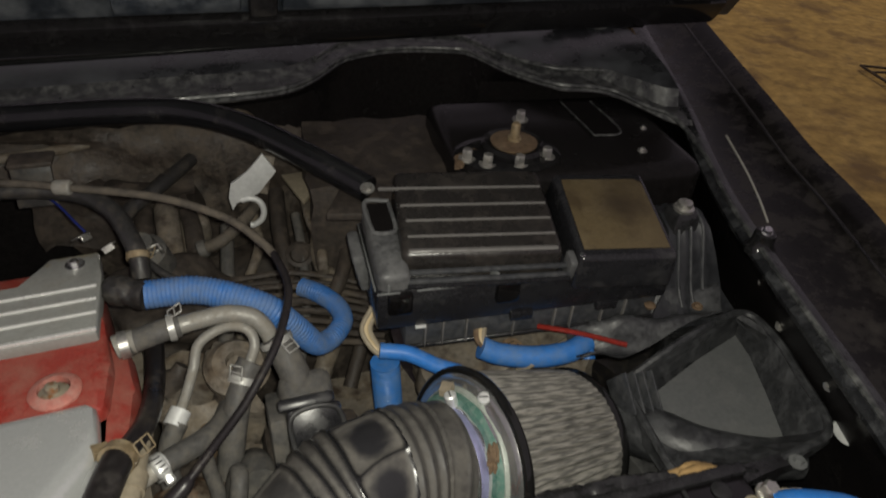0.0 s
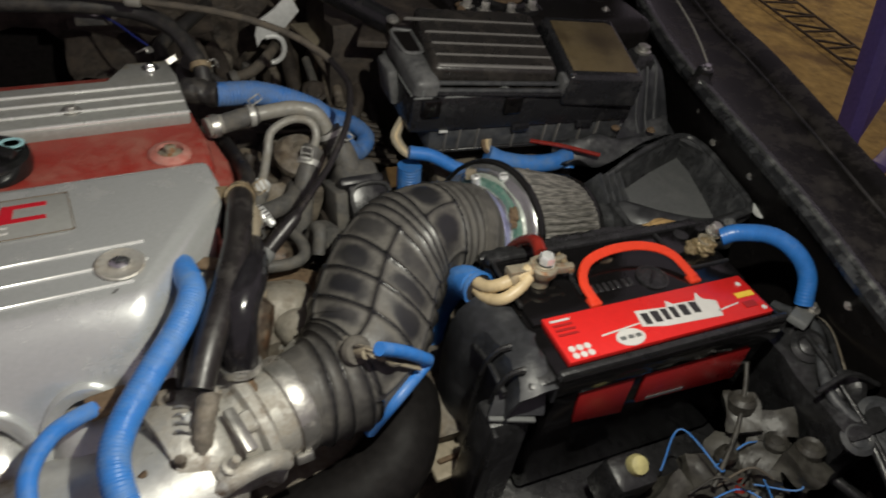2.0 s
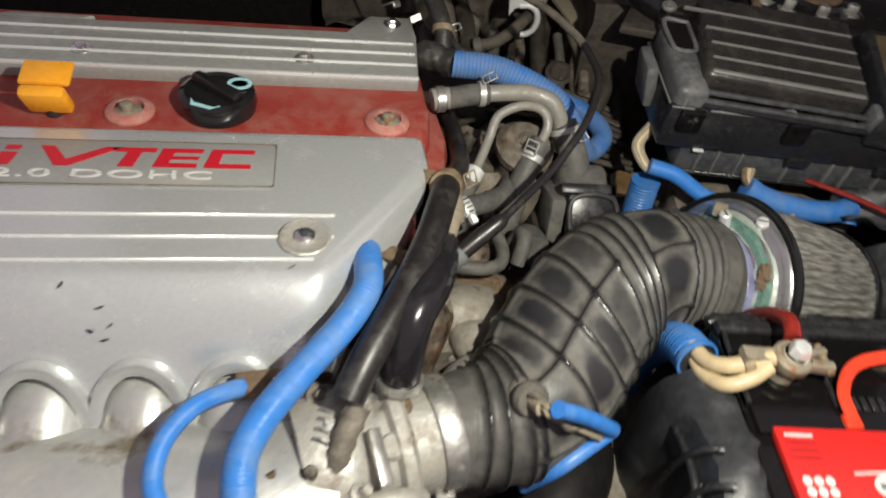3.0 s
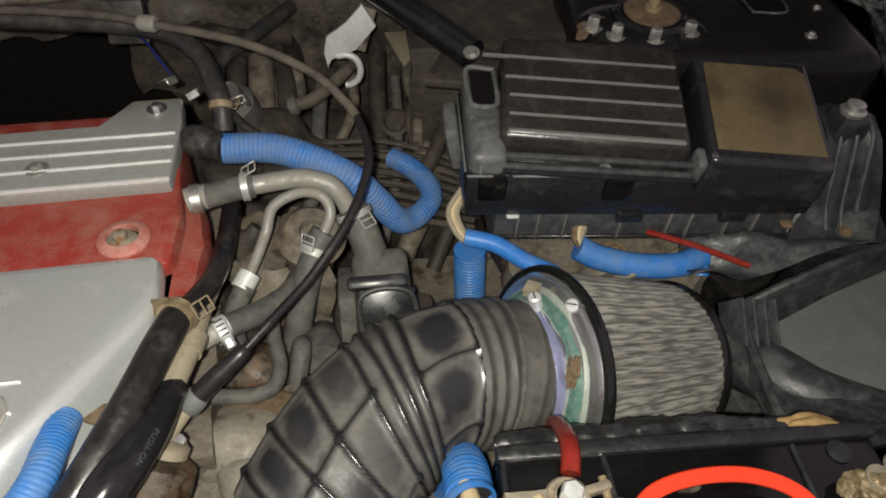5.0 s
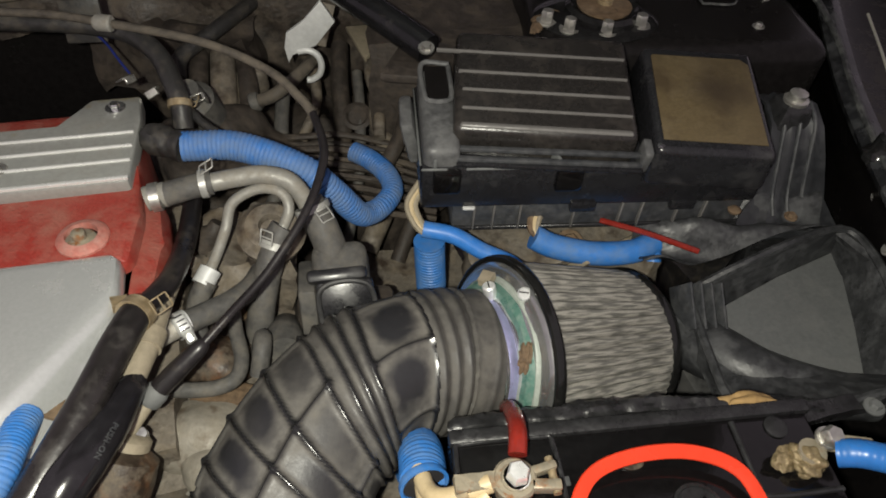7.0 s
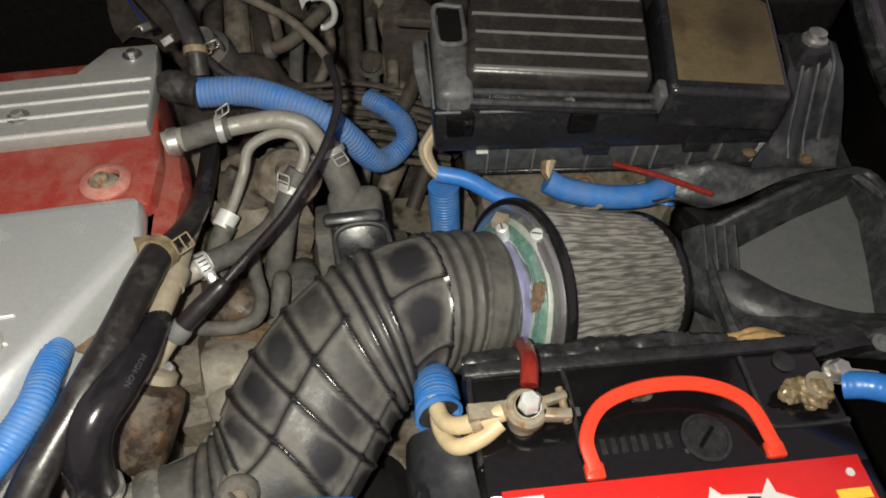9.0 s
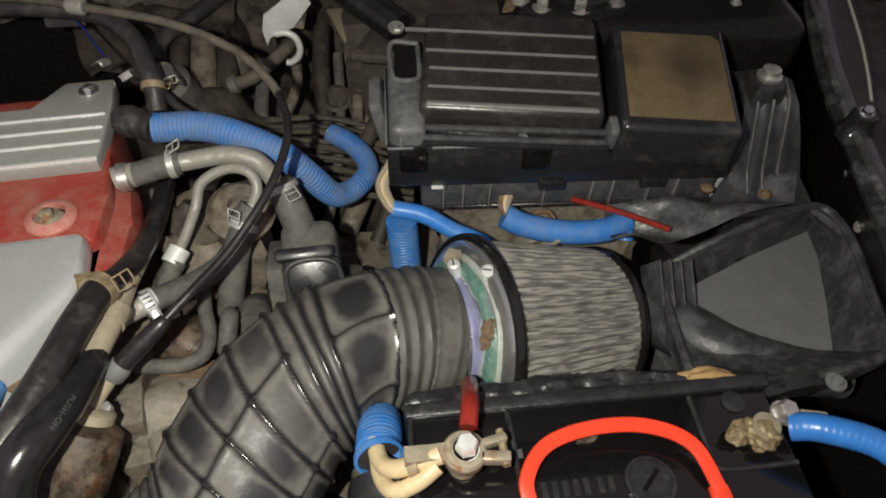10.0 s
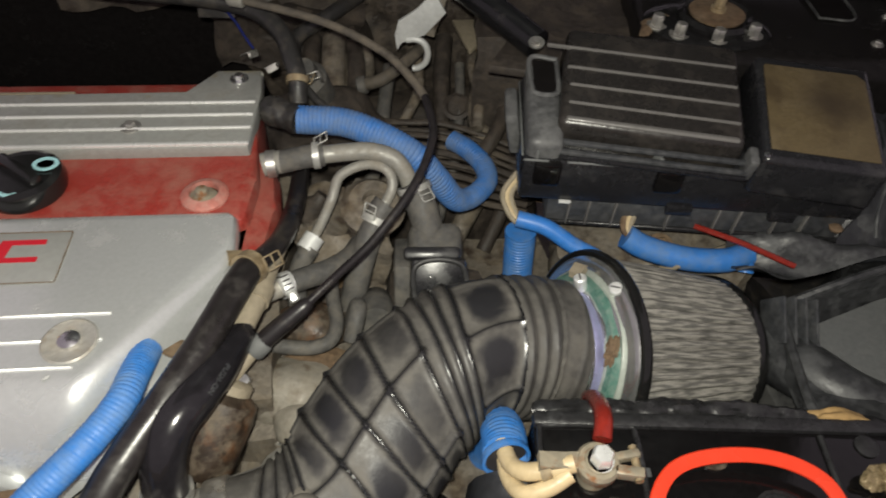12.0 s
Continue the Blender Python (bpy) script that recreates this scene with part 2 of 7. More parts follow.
    oily=surface("oily_rust_and_dust", (0.030, 0.020, 0.014), 0.42, 0.0, (0.20, 0.165, 0.12), 0.50, 90, 26, 0.5, 0.5, (0.10, 0.05, 0.025), 0.3),
    purple=surface("blue_violet_steel_paint", (0.11, 0.085, 0.30), 0.45, 0.0, (0.12, 0.09, 0.2), 0.3, 60, 10, 0.1, 0.15),
    dark_steel=surface("dark_rebar", (0.06, 0.045, 0.03), 0.7, 0.3, None, 0, 60, 10, 0.2, 0.3),
    hood=surface("blue_black_paint", (0.032, 0.038, 0.048), 0.34, 0.0, (0.21, 0.225, 0.24), 0.55, 120, 6, 0.08, 0.3),
    sponge=surface("ochre_felt_scrap", (0.30, 0.19, 0.075), 0.8, 0.0, (0.3, 0.2, 0.1), 0.3, 200, 60, 0.6, 0.2),
    coolant=surface("cyan_wire", (0.015, 0.025, 0.16), 0.4, 0.0, None, 0, 60, 10, 0.0, 0.1),
)



def oil_spot(m, at, inner, outer, color):
    """A soft dark oil spot soaked into one place of a surface."""
    t = m.node_tree
    b = t.nodes["Principled BSDF"]
    co, far, fade, mixed = (t.nodes.new("ShaderNode" + k) for k in ("TexCoord", "VectorMath", "MapRange", "Mix"))
    far.operation, far.inputs[1].default_value = "DISTANCE", at
    fade.inputs["From Min"].default_value, fade.inputs["From Max"].default_value = inner, outer
    fade.inputs["To Min"].default_value, fade.inputs["To Max"].default_value = 0.75, 0.0
    mixed.data_type = "RGBA"
    mixed.inputs[7].default_value = (*color, 1)
    t.links.new(co.outputs["Object"], far.inputs[0])
    t.links.new(far.outputs["Value"], fade.inputs["Value"])
    t.links.new(fade.outputs["Result"], mixed.inputs["Factor"])
    t.links.new(b.inputs["Base Color"].links[0].from_socket, mixed.inputs[6])
    t.links.new(mixed.outputs[2], b.inputs["Base Color"])


def worn_hose():
    """Dusty intake rubber: the mesh's own wear shows where the dust is rubbed off, its ridge where the ribs are clean."""
    m = surface("worn_intake_rubber", (0.076, 0.072, 0.067), 0.52, 0.0, (0.158, 0.147, 0.128), 0.55, 150, 15, 0.15, 0.25)
    t = m.node_tree
    b = t.nodes["Principled BSDF"]
    col, rough = b.inputs["Base Color"].links[0].from_socket, b.inputs["Roughness"].links[0].from_socket
    for name, tone, gloss in (("wear", (0.017, 0.017, 0.020), 0.40), ("ridge", (0.012, 0.012, 0.013), 0.24)):
        at = t.nodes.new("ShaderNodeAttribute")
        at.attribute_name = name
        n = t.nodes.new("ShaderNodeMix")
        n.data_type = "RGBA"
        t.links.new(at.outputs["Fac"], n.inputs["Factor"])
        t.links.new(col, n.inputs[6])
        n.inputs[7].default_value = (*tone, 1)
        col = n.outputs[2]
        f = t.nodes.new("ShaderNodeMix")
        t.links.new(at.outputs["Fac"], f.inputs["Factor"])
        t.links.new(rough, f.inputs[2])
        f.inputs[3].default_value = gloss
        rough = f.outputs[0]
    t.links.new(col, b.inputs["Base Color"])
    t.links.new(rough, b.inputs["Roughness"])
    return m


oil_spot(M["sticker"], (0.358, 0.596, 0.997), 0.006, 0.036, (0.030, 0.020, 0.011))

# ---- mesh tools ----


def thing(name, label, category, at=(0, 0, 0), group="", kind=""):
    ob = new(name)
    ob.matrix_world = pose(*at)
    ob.empty_display_size = 0.01
    return tagged(ob, label, category, group, kind)


def solid(name, bm, material, smooth=True, angle=40):
    me = bpy.data.meshes.new(name)
    bmesh.ops.recalc_face_normals(bm, faces=bm.faces)
    if smooth:
        lim = radians(angle)
        for f in bm.faces:
            f.smooth = True
        for e in bm.edges:
            if len(e.link_faces) == 2 and e.calc_face_angle(0) > lim:
                e.smooth = False
    bm.to_mesh(me)
    bm.free()
    for mt in (material if isinstance(material, (list, tuple)) else (material,)):
        me.materials.append(mt)
    return new(name, me)


def part(name, bm, material, parent, label="", smooth=True, angle=40):
    ob = solid(name, bm, material, smooth, angle)
    if parent:
        ob.parent = parent
        ob.matrix_parent_inverse = parent.matrix_world.inverted() if parent.type == "EMPTY" else Matrix()
    if label:
        ob["label"] = label
    return ob


def box(size, m=None, bevel=0.0, segs=2, bm=None, taper=(1, 1)):
    """A box centred on m, its top drawn in by taper."""
    bm = bm or bmesh.new()
    own = bmesh.new()
    bmesh.ops.create_cube(own, size=1)
    for v in own.verts:
        k = taper if v.co.z > 0 else (1, 1)
        v.co = Vector((v.co.x * size[0] * k[0], v.co.y * size[1] * k[1], v.co.z * size[2]))
    if bevel:
        bmesh.ops.bevel(own, geom=list(own.edges), offset=bevel, segments=segs, profile=0.5, affect="EDGES")
    return joined(bm, own, m)


def joined(bm, own, m=None):
    if m is not None:
        own.transform(m)
    me = bpy.data.meshes.new("tmp")
    own.to_mesh(me)
    own.free()
    bm.from_mesh(me)
    bpy.data.meshes.remove(me)
    return bm


def lathe(profile, m=None, segs=32, bm=None, wobble=None):
    """Turned about z: profile is (radius, z); closed at the ends."""
    bm = bm or bmesh.new()
    own = bmesh.new()
    rings = []
    for r, z in profile:
        rings.append([own.verts.new((r * math.cos(TAU * i / segs), r * math.sin(TAU * i / segs), z)) for i in range(segs)])
    for a, b in zip(rings, rings[1:]):
        for i in range(segs):
            own.faces.new((a[i], a[(i + 1) % segs], b[(i + 1) % segs], b[i]))
    own.faces.new(rings[0][::-1])
    own.faces.new(rings[-1])
    return joined(bm, own, m)


def spline(points, step):
    """Points at even steps along a smooth line through the given ones (each may carry more values than three)."""
    p = [np.array(q, float) for q in points]
    p = [2 * p[0] - p[1]] + p + [2 * p[-1] - p[-2]]
    out = []
    for i in range(1, len(p) - 2):
        n = max(2, int(np.linalg.norm((p[i + 1] - p[i])[:3]) / 0.0015))
        for k in range(n):
            t = k / n
            out.append(0.5 * (2 * p[i] + (p[i + 1] - p[i - 1]) * t + (2 * p[i - 1] - 5 * p[i] + 4 * p[i + 1] - p[i + 2]) * t * t
                              + (3 * p[i] - p[i - 1] - 3 * p[i + 1] + p[i + 2]) * t ** 3))
    out.append(p[-2])
    d = [0.0]
    for a, b in zip(out, out[1:]):
        d.append(d[-1] + float(np.linalg.norm((b - a)[:3])))
    n = max(2, round(d[-1] / step))
    at = np.linspace(0, d[-1], n + 1)
    arr = np.array(out)
    return np.stack([np.interp(at, d, arr[:, k]) for k in range(arr.shape[1])], 1), at


def tube(points, r, step=0.004, segs=14, shape=None, bm=None, caps=True, up=(0, 0, 1)):
    """A round bar, hose or pipe along a smooth line. r: radius, or 'row' when points carry it; shape(s, angle) scales it."""
    bm = bm or bmesh.new()
    line, at = spline(points, step)
    total = at[-1]
    rings, n = [], len(line)
    nrm = None
    for i in range(n):
        d = Vector(line[min(i + 1, n - 1)][:3]) - Vector(line[max(i - 1, 0)][:3])
        d.normalize()
        if nrm is None:
            nrm = Vector(up) - d * d.dot(Vector(up))
            if nrm.length < 0.1:
                nrm = Vector((1, 0, 0)) - d * d.x
        nrm = (nrm - d * d.dot(nrm)).normalized()
        side = d.cross(nrm)
        rr = line[i][3] if r == "row" else r
        ring = []
        for k in range(segs):
            a = TAU * k / segs
            q = rr * (shape(at[i], a, total) if shape else 1)
            ring.append(bm.verts.new(Vector(line[i][:3]) + (nrm * math.cos(a) + side * math.sin(a)) * q))
        rings.append(ring)
    for a, b in zip(rings, rings[1:]):
        for i in range(segs):
            bm.faces.new((a[i], a[(i + 1) % segs], b[(i + 1) % segs], b[i]))
    if caps:
        bm.faces.new(rings[0][::-1])
        bm.faces.new(rings[-1])
    return bm


def ribbed(pitch, depth):
    return lambda s, a, total: 1 + depth * (1 if (s / pitch) % 1 < 0.55 else -1)


def prism(outline, z0, z1, m=None, bevel=0.0, bm=None):
    """A slab with the given outline in its own plane."""
    bm = bm or bmesh.new()
    own = bmesh.new()
    lo = [own.verts.new((x, y, z0)) for x, y in outline]
    hi = [own.verts.new((x, y, z1)) for x, y in outline]
    n = len(outline)
    own.faces.new(lo[::-1])
    own.faces.new(hi)
    for i in range(n):
        own.faces.new((lo[i], lo[(i + 1) % n], hi[(i + 1) % n], hi[i]))
    if bevel:
        bmesh.ops.bevel(own, geom=list(own.edges), offset=bevel, segments=2, profile=0.5, affect="EDGES")
    return joined(bm, own, m)


def loft(sections, bm=None, thick=0.0):
    """A sheet through rows of points, with a thickness."""
    bm = bm or bmesh.new()
    own = bmesh.new()
    rows = [[own.verts.new(p) for p in s] for s in sections]
    for a, b in zip(rows, rows[1:]):
        for i in range(len(a) - 1):
            own.faces.new((a[i], a[i + 1], b[i + 1], b[i]))
    if thick:
        bmesh.ops.recalc_face_normals(own, faces=own.faces)
        bmesh.ops.solidify(own, geom=list(own.faces), thickness=thick)
    return joined(bm, own)


def rod(a, b, r, segs=12, bm=None, r2=None):
    d = Vector(b) - Vector(a)
    q = d.to_track_quat("Z", "Y").to_matrix().to_4x4()
    return lathe([(r, 0), (r if r2 is None else r2, d.length)], Matrix.Translation(a) @ q, segs, bm)


def axis(at, way, spin=0):
    """A pose at a place, its z along a way."""
    return Matrix.Translation(at) @ Vector(way).to_track_quat("Z", "Y").to_matrix().to_4x4() @ pose(0, 0, 0, 0, 0, spin)


def hexbolt(at, way=(0, 0, 1), r=0.006, bm=None, washer=1.7, h=None):
    h = h or r * 0.9
    bm = bm or bmesh.new()
    lathe([(r * washer * 0.96, -0.001), (r * washer, 0.0), (r * washer * 0.96, r * 0.25)], axis(at, way), 18, bm)
    lathe([(r, r * 0.2), (r, h), (r * 0.82, h + r * 0.25)], axis(at, way, 12), 6, bm)
    return bm


def lumps(size, m, seed, amount=0.25, scale=14.0, cuts=5, bm=None):
    """A rough casting: a divided box pushed about by noise."""
    bm = bm or bmesh.new()
    own = bmesh.new()
    bmesh.ops.create_cube(own, size=1)
    bmesh.ops.subdivide_edges(own, edges=list(own.edges), cuts=cuts, use_grid_fill=True)
    for v in own.verts:
        v.co = Vector((v.co.x * size[0], v.co.y * size[1], v.co.z * size[2]))
        k = noise.noise_vector(v.co * scale + Vector((seed * 3.1, seed * 1.7, seed)))
        v.co += k * min(size) * amount
    return joined(bm, own, m)


def pebble(size, m, seed, amount=0.3, scale=3.0, bm=None, cuts=3):
    """A crumpled or rounded scrap: a ball stretched to size and pushed about by noise."""
    bm = bm or bmesh.new()
    own = bmesh.new()
    bmesh.ops.create_icosphere(own, subdivisions=cuts, radius=0.5)
    for v in own.verts:
        k = 1 + amount * noise.noise(v.co * scale + Vector((seed * 3.1, seed * 1.7, seed)))
        v.co = Vector((v.co.x * size[0], v.co.y * size[1], v.co.z * size[2])) * k
    return joined(bm, own, m)


def letters(name, text, size, m, material, parent, depth=0.0006, spacing=1.0, stretch=1.0):
    cu = bpy.data.curves.new(name, "FONT")
    cu.body, cu.size, cu.extrude, cu.space_character = text, size, depth, spacing
    cu.align_x, cu.align_y = "CENTER", "CENTER"
    tmp = new(name + "_tmp", cu)
    me = bpy.data.meshes.new_from_object(tmp.evaluated_get(bpy.context.evaluated_depsgraph_get()))
    bpy.data.objects.remove(tmp)
    me.transform(m @ Matrix.Diagonal((stretch, 1, 1, 1)))
    me.materials.clear()
    me.materials.append(material)
    ob = new(name, me)
    ob.parent = parent
    ob.matrix_parent_inverse = parent.matrix_world.inverted()
    return ob


def wire_frame(m, w, h, bm=None, t=0.0013):
    """A flat rectangular loop of wire, the grip of a spring clip."""
    bm = bm or bmesh.new()
    for sx in (-0.5, 0.5):
        box((t, h, t), m @ pose(sx * w, h * 0.5, 0), t * 0.3, 1, bm)
    for y in (0, h * 0.5, h):
        box((w, t, t), m @ pose(0, y, 0), t * 0.3, 1, bm)
    return bm


def clip_band(parent, at, way, r, material, w=0.007, ears=True, label="", name="hose_clamp", spin=0):
    """A spring or worm clamp round a hose."""
    bm = bmesh.new()
    m = axis(at, way, spin)
    lathe([(r, -w / 2), (r + 0.0012, -w / 2), (r + 0.0012, w / 2), (r, w / 2)], m, 24, bm)
    if ears:
        wire_frame(m @ pose(0, r + 0.004, 0, 62, 0, 0), 0.012, 0.014, bm)
    return part(name, bm, material, parent, label)


# ---- the ground and what stands on it ----
bm = bmesh.new()
bmesh.ops.create_grid(bm, x_segments=2, y_segments=2, size=60)
ground = solid("ground", bm, M["sand"])
tagged(ground, "bare sandy yard ground lit by a warm lamp", "ground", kind="structure")

# ---- the car's body round the engine bay ----
car = thing("car_body", "black car body, bonnet open, dusty inner wings and cowl", "car", (0.2, 0.6, 0))
STATIONS = [(-0.55, 0.37, 0.46, 0.90), (-0.3, 0.405, 0.52, 0.925), (0.1, 0.452, 0.60, 0.945), (0.3, 0.482, 0.648, 0.955), (0.6, 0.515, 0.716, 0.965),
            (0.75, 0.548, 0.736, 0.968), (0.9, 0.583, 0.756, 0.98), (1.2, 0.640, 0.800, 1.0), (1.5, 0.69, 0.84, 1.03), (2.2, 0.75, 0.89, 1.06)]
rows, wall = [], []
for y, x, xo, z in STATIONS:
    w = xo - x
    rows.append([(x + 0.003, y, z - 0.016), (x, y, z - 0.008), (x + 0.006, y, z - 0.002), (x + 0.014, y, z), (x + 0.026, y, z - 0.004), (x + 0.032, y, z - 0.016),
                 (x + 0.045, y, z - 0.021), (x + 0.40 * w, y, z - 0.020), (x + 0.70 * w, y, z - 0.014), (x + 0.74 * w, y, z - 0.008), (x + 0.84 * w, y, z + 0.003),
                 (x + 0.94 * w, y, z + 0.006), (xo, y, z - 0.004), (xo + 0.018, y, z - 0.05), (xo + 0.035, y, z - 0.16), (xo + 0.05, y, z - 0.55)])
    wall.append([(x + 0.006, y, z - 0.0145), (x + 0.010, y, z - 0.018), (x + 0.020, y, z - 0.042), (x + 0.030, y, z - 0.070), (x + 0.045, y, z - 0.10), (x + 0.060, y, z - 0.16), (x + 0.065, y, z - 0.60)])


def smooth_rows(sections, n=6):
    out = []
    arr = np.array(sections)
    for i in range(len(arr) - 1):
        a, b, c, d = arr[max(i - 1, 0)], arr[i], arr[i + 1], arr[min(i + 2, len(arr) - 1)]
        for k in range(n):
            t = k / n
            out.append(0.5 * (2 * b + (c - a) * t + (2 * a - 5 * b + 4 * c - d) * t * t + (3 * b - a - 3 * c + d) * t ** 3))
    out.append(arr[-1])
    return [[tuple(p) for p in s] for s in out]


wing = part("fender", loft(smooth_rows([r[5:] for r in rows]), thick=0.0015), M["wing"], car, "black painted wing with a dusty gutter")
part("inner_flange", loft(smooth_rows([r[:6] for r in rows]), thick=0.0015), M["flange"], wing, "grey dusty inner flange of the wing")
part("apron", loft(smooth_rows(wall), thick=0.002), M["deep"], car, "black inner wing panel")
# seam sealer ridge and bolts along the inner wing
part("seam", tube([(x + 0.735 * (xo - x), y, z - 0.0085) for y, x, xo, z in STATIONS[1:9]], 0.002, 0.02, 8), M["dull"], wing)
for x, y, z in ((0.528, 0.535, 0.9235), (0.526, 0.483, 0.9015), (0.512, 0.385, 0.9135), (0.480, 0.16, 0.905)):
    part("bolt", hexbolt((x, y, z), (-0.95, 0, 0.3), 0.0036), M["steel"], wing)
# oval plug in the wing's inner panel
part("plug", lathe([(0.014, -0.001), (0.014, 0.002), (0.011, 0.003)], axis((0.5225, 0.352, 0.8800), (-0.92, -0.1, 0.38)) @ Matrix.Diagonal((1, 0.65, 1, 1)), 24), M["bracket"], wing, "pale oval plug")

# cowl wall with its flange, running round the strut tower
LIP = [(-1.1, 0.70), (-0.7, 0.775), (-0.36, 0.840), (-0.157, 0.878), (-0.05, 0.898), (0.0, 0.918), (0.036, 0.958), (0.074, 1.020), (0.109, 1.047), (0.15, 1.064), (0.202, 1.070), (0.25, 1.066),
       (0.285, 1.055), (0.331, 0.977), (0.39, 0.918), (0.435, 0.908), (0.478, 0.903), (0.515, 0.860), (0.545, 0.825), (0.568, 0.820)]
line, _ = spline([(x, y, 0) for x, y in LIP], 0.02)


def bulkhead_y(x):
    """The line of the bulkhead, set back under the cowl's flange."""
    return float(np.interp(x, [-1.1, -0.7, -0.36, -0.1, 0.0, 0.06], [0.76, 0.82, 0.905, 0.945, 0.975, 1.03]))


rows = []
for x, y, _z in line:
    fold = [0.012 * noise.noise(Vector((x * 16, k * 0.7, 3.0))) * min(1, max(0, (x - 0.15) * 6)) for k in range(5)]
    sag = 0.016 * max(0.0, min(1.0, (x - 0.44) / 0.1))
    rows.append([(x, y + 0.30, 1.035 + fold[0]), (x, y + 0.17, 1.030 + fold[1]), (x, y + 0.10, 1.022 + fold[2]), (x, y + 0.060, 1.012 + 0.3 * fold[3]), (x, y + 0.048, 1.004 - sag), (x, y + 0.012, 1.000 - sag), (x, y + 0.004, 1.004 - sag),
                 (x, y - 0.002, 0.998 - sag), (x, max(y, bulkhead_y(x)) - 0.004, 0.965), (x, max(y, bulkhead_y(x)) - 0.002, 0.90), (x, max(y, bulkhead_y(x)) - 0.002, 0.70)])
part("cowl_panel", loft([r[:4] for r in rows], thick=0.0015), M["cowl"], car, "black cowl panel with a film of dust")
part("cowl_lip", loft([r[3:8] for r in rows], thick=0.0015), M["lip"], car, "grey dusty steel flange along the cowl")
part("cowl_wall", loft([[r[7]] + [(p[0], p[1] + 0.003, p[2]) for p in r[8:]] for r in rows], thick=0.002), M["deep"], car, "black cowl wall")
edge = [(x, y + 0.003, 1.004 - 0.016 * max(0.0, min(1.0, (x - 0.44) / 0.1))) for x, y in LIP if x > -0.2]
part("flange_bead", tube(edge[:-1] + [(x + 0.010, y, z - 0.001) for y, x, xo, z in STATIONS[2:6]][::-1], 0.0038, 0.01, 8), M["lip"], car, "dusty rolled flange round the bay")
part("upper_bead", tube([(x, y + 0.052, 1.011) for x, y in LIP if 0.0 < x < 0.5], 0.003, 0.01, 8), M["lip"], car)
rows = []
for x, y, _z in line:
    if -0.55 < x < 0.05:
        rows.append([(x, bulkhead_y(x) - 0.008 - 0.5 * dy + 0.022 * noise.noise(Vector((x * 26, z * 30, 2.0))), 0.952 - (0.952 - z) * float(np.interp(x, [-0.36, -0.28], [0.30, 1.0])) - 0.05 * max(0.0, (x + 0.10) / 0.15)) for z, dy in ((0.952, 0.0), (0.940, 0.03), (0.92, 0.035), (0.90, 0.04), (0.88, 0.05), (0.86, 0.05), (0.84, 0.06), (0.80, 0.06), (0.70, 0.06))])
part("bulkhead", loft(rows, thick=0.003), M["bulk"], car, "dusty dark brown bulkhead below the cowl", angle=70)
# firewall below
part("firewall", box((1.05, 0.02, 0.62), pose(-0.56, 0.93, 0.62, 0, 0, 8), 0.004), M["grime"], car)
# added out of view to block the sand's reflection in the apron
part("reflection_block", box((0.34, 0.02, 0.72), pose(0.585, 1.14, 0.575), 0.004), M["deep"], car, "unseen black panel that keeps the lit sand out of reflections")
# strut tower
tower = part("strut_tower", box((0.335, 0.235, 0.36), pose(0.362, 0.813, 0.802, 0, 0, 3), 0.022, 3), M["deep"], car, "black strut tower")
part("tower_shelf", lumps((0.22, 0.19, 0.26), pose(0.125, 0.835, 0.818, 0, 0, 3), 15, 0.06, 18, 8), M["grime"], car, "dusty shelf beside the strut tower")
SLOT = [(0.393, 0.900), (0.440, 0.900), (0.448, 0.800), (0.405, 0.790)]
# flat black slab puts the slot's inner shade in as colour
part("slot", prism(SLOT, 0.9815, 0.984), M["hole_shade"], tower, "black slab for the shade in the slot")
part("slot_rim", tube([(x, y, 0.9845) for x, y in (SLOT[0], SLOT[3])] , 0.0014, 0.01, 6, bm=tube([(x, y, 0.9845) for x, y in (SLOT[3], SLOT[2], SLOT[1])], 0.0014, 0.008, 6)), M["lip"], tower)
part("bolt", hexbolt((0.488, 0.813, 0.982), (0, 0, 1), 0.003), M["steel"], tower)
part("bolt", hexbolt((0.457, 0.747, 0.982), (0, 0, 1), 0.004), M["steel"], tower)
# bay floor, front cross panel and far wing, to close the bay
wheel = part("wheel", lathe([(0.20, -0.09), (0.29, -0.10), (0.315, -0.07), (0.32, 0.0), (0.315, 0.07), (0.29, 0.10), (0.20, 0.09)], axis((0.60, 0.62, 0.32), (1, 0.1, 0)), 40), M["rubber"], car, "black tyre")
part("rim", lathe([(0.19, -0.08), (0.2, -0.06), (0.2, 0.06), (0.18, 0.09), (0.06, 0.07), (0.05, 0.08)], axis((0.60, 0.62, 0.32), (1, 0.1, 0)), 32), M["steel"], wheel)
part("bay_floor", box((1.7, 1.75, 0.02), pose(-0.2, 0.25, 0.33), 0.004), M["grime"], car)
part("front_panel", box((1.6, 0.03, 0.45), pose(-0.25, -0.34, 0.60), 0.008), M["dull"], car)
part("far_apron", box((0.03, 1.6, 0.62), pose(-0.98, 0.30, 0.64, 0, 0, 0), 0.008), M["dull"], car)
# bonnet, hinged at the cowl and propped up
hood = part("bonnet", box((1.45, 0.95, 0.012), pose(0.03, 0.975, 1.062, 0, 0, 8.8) @ pose(0, 0, 0, -58) @ pose(0, -0.475, 0), 0.004), M["hood"], car, "blue-black bonnet underside")
HB = pose(0.03, 0.975, 1.062, 0, 0, 8.8) @ pose(0, 0, 0, -58)
for cx, cw in ((-0.62, 0.08), (-0.066, 0.036), (0.62, 0.08)):
    part("stiffener", box((cw, 0.82, 0.022), HB @ pose(cx, -0.47, -0.014), 0.007, 2), M["dull"], hood)
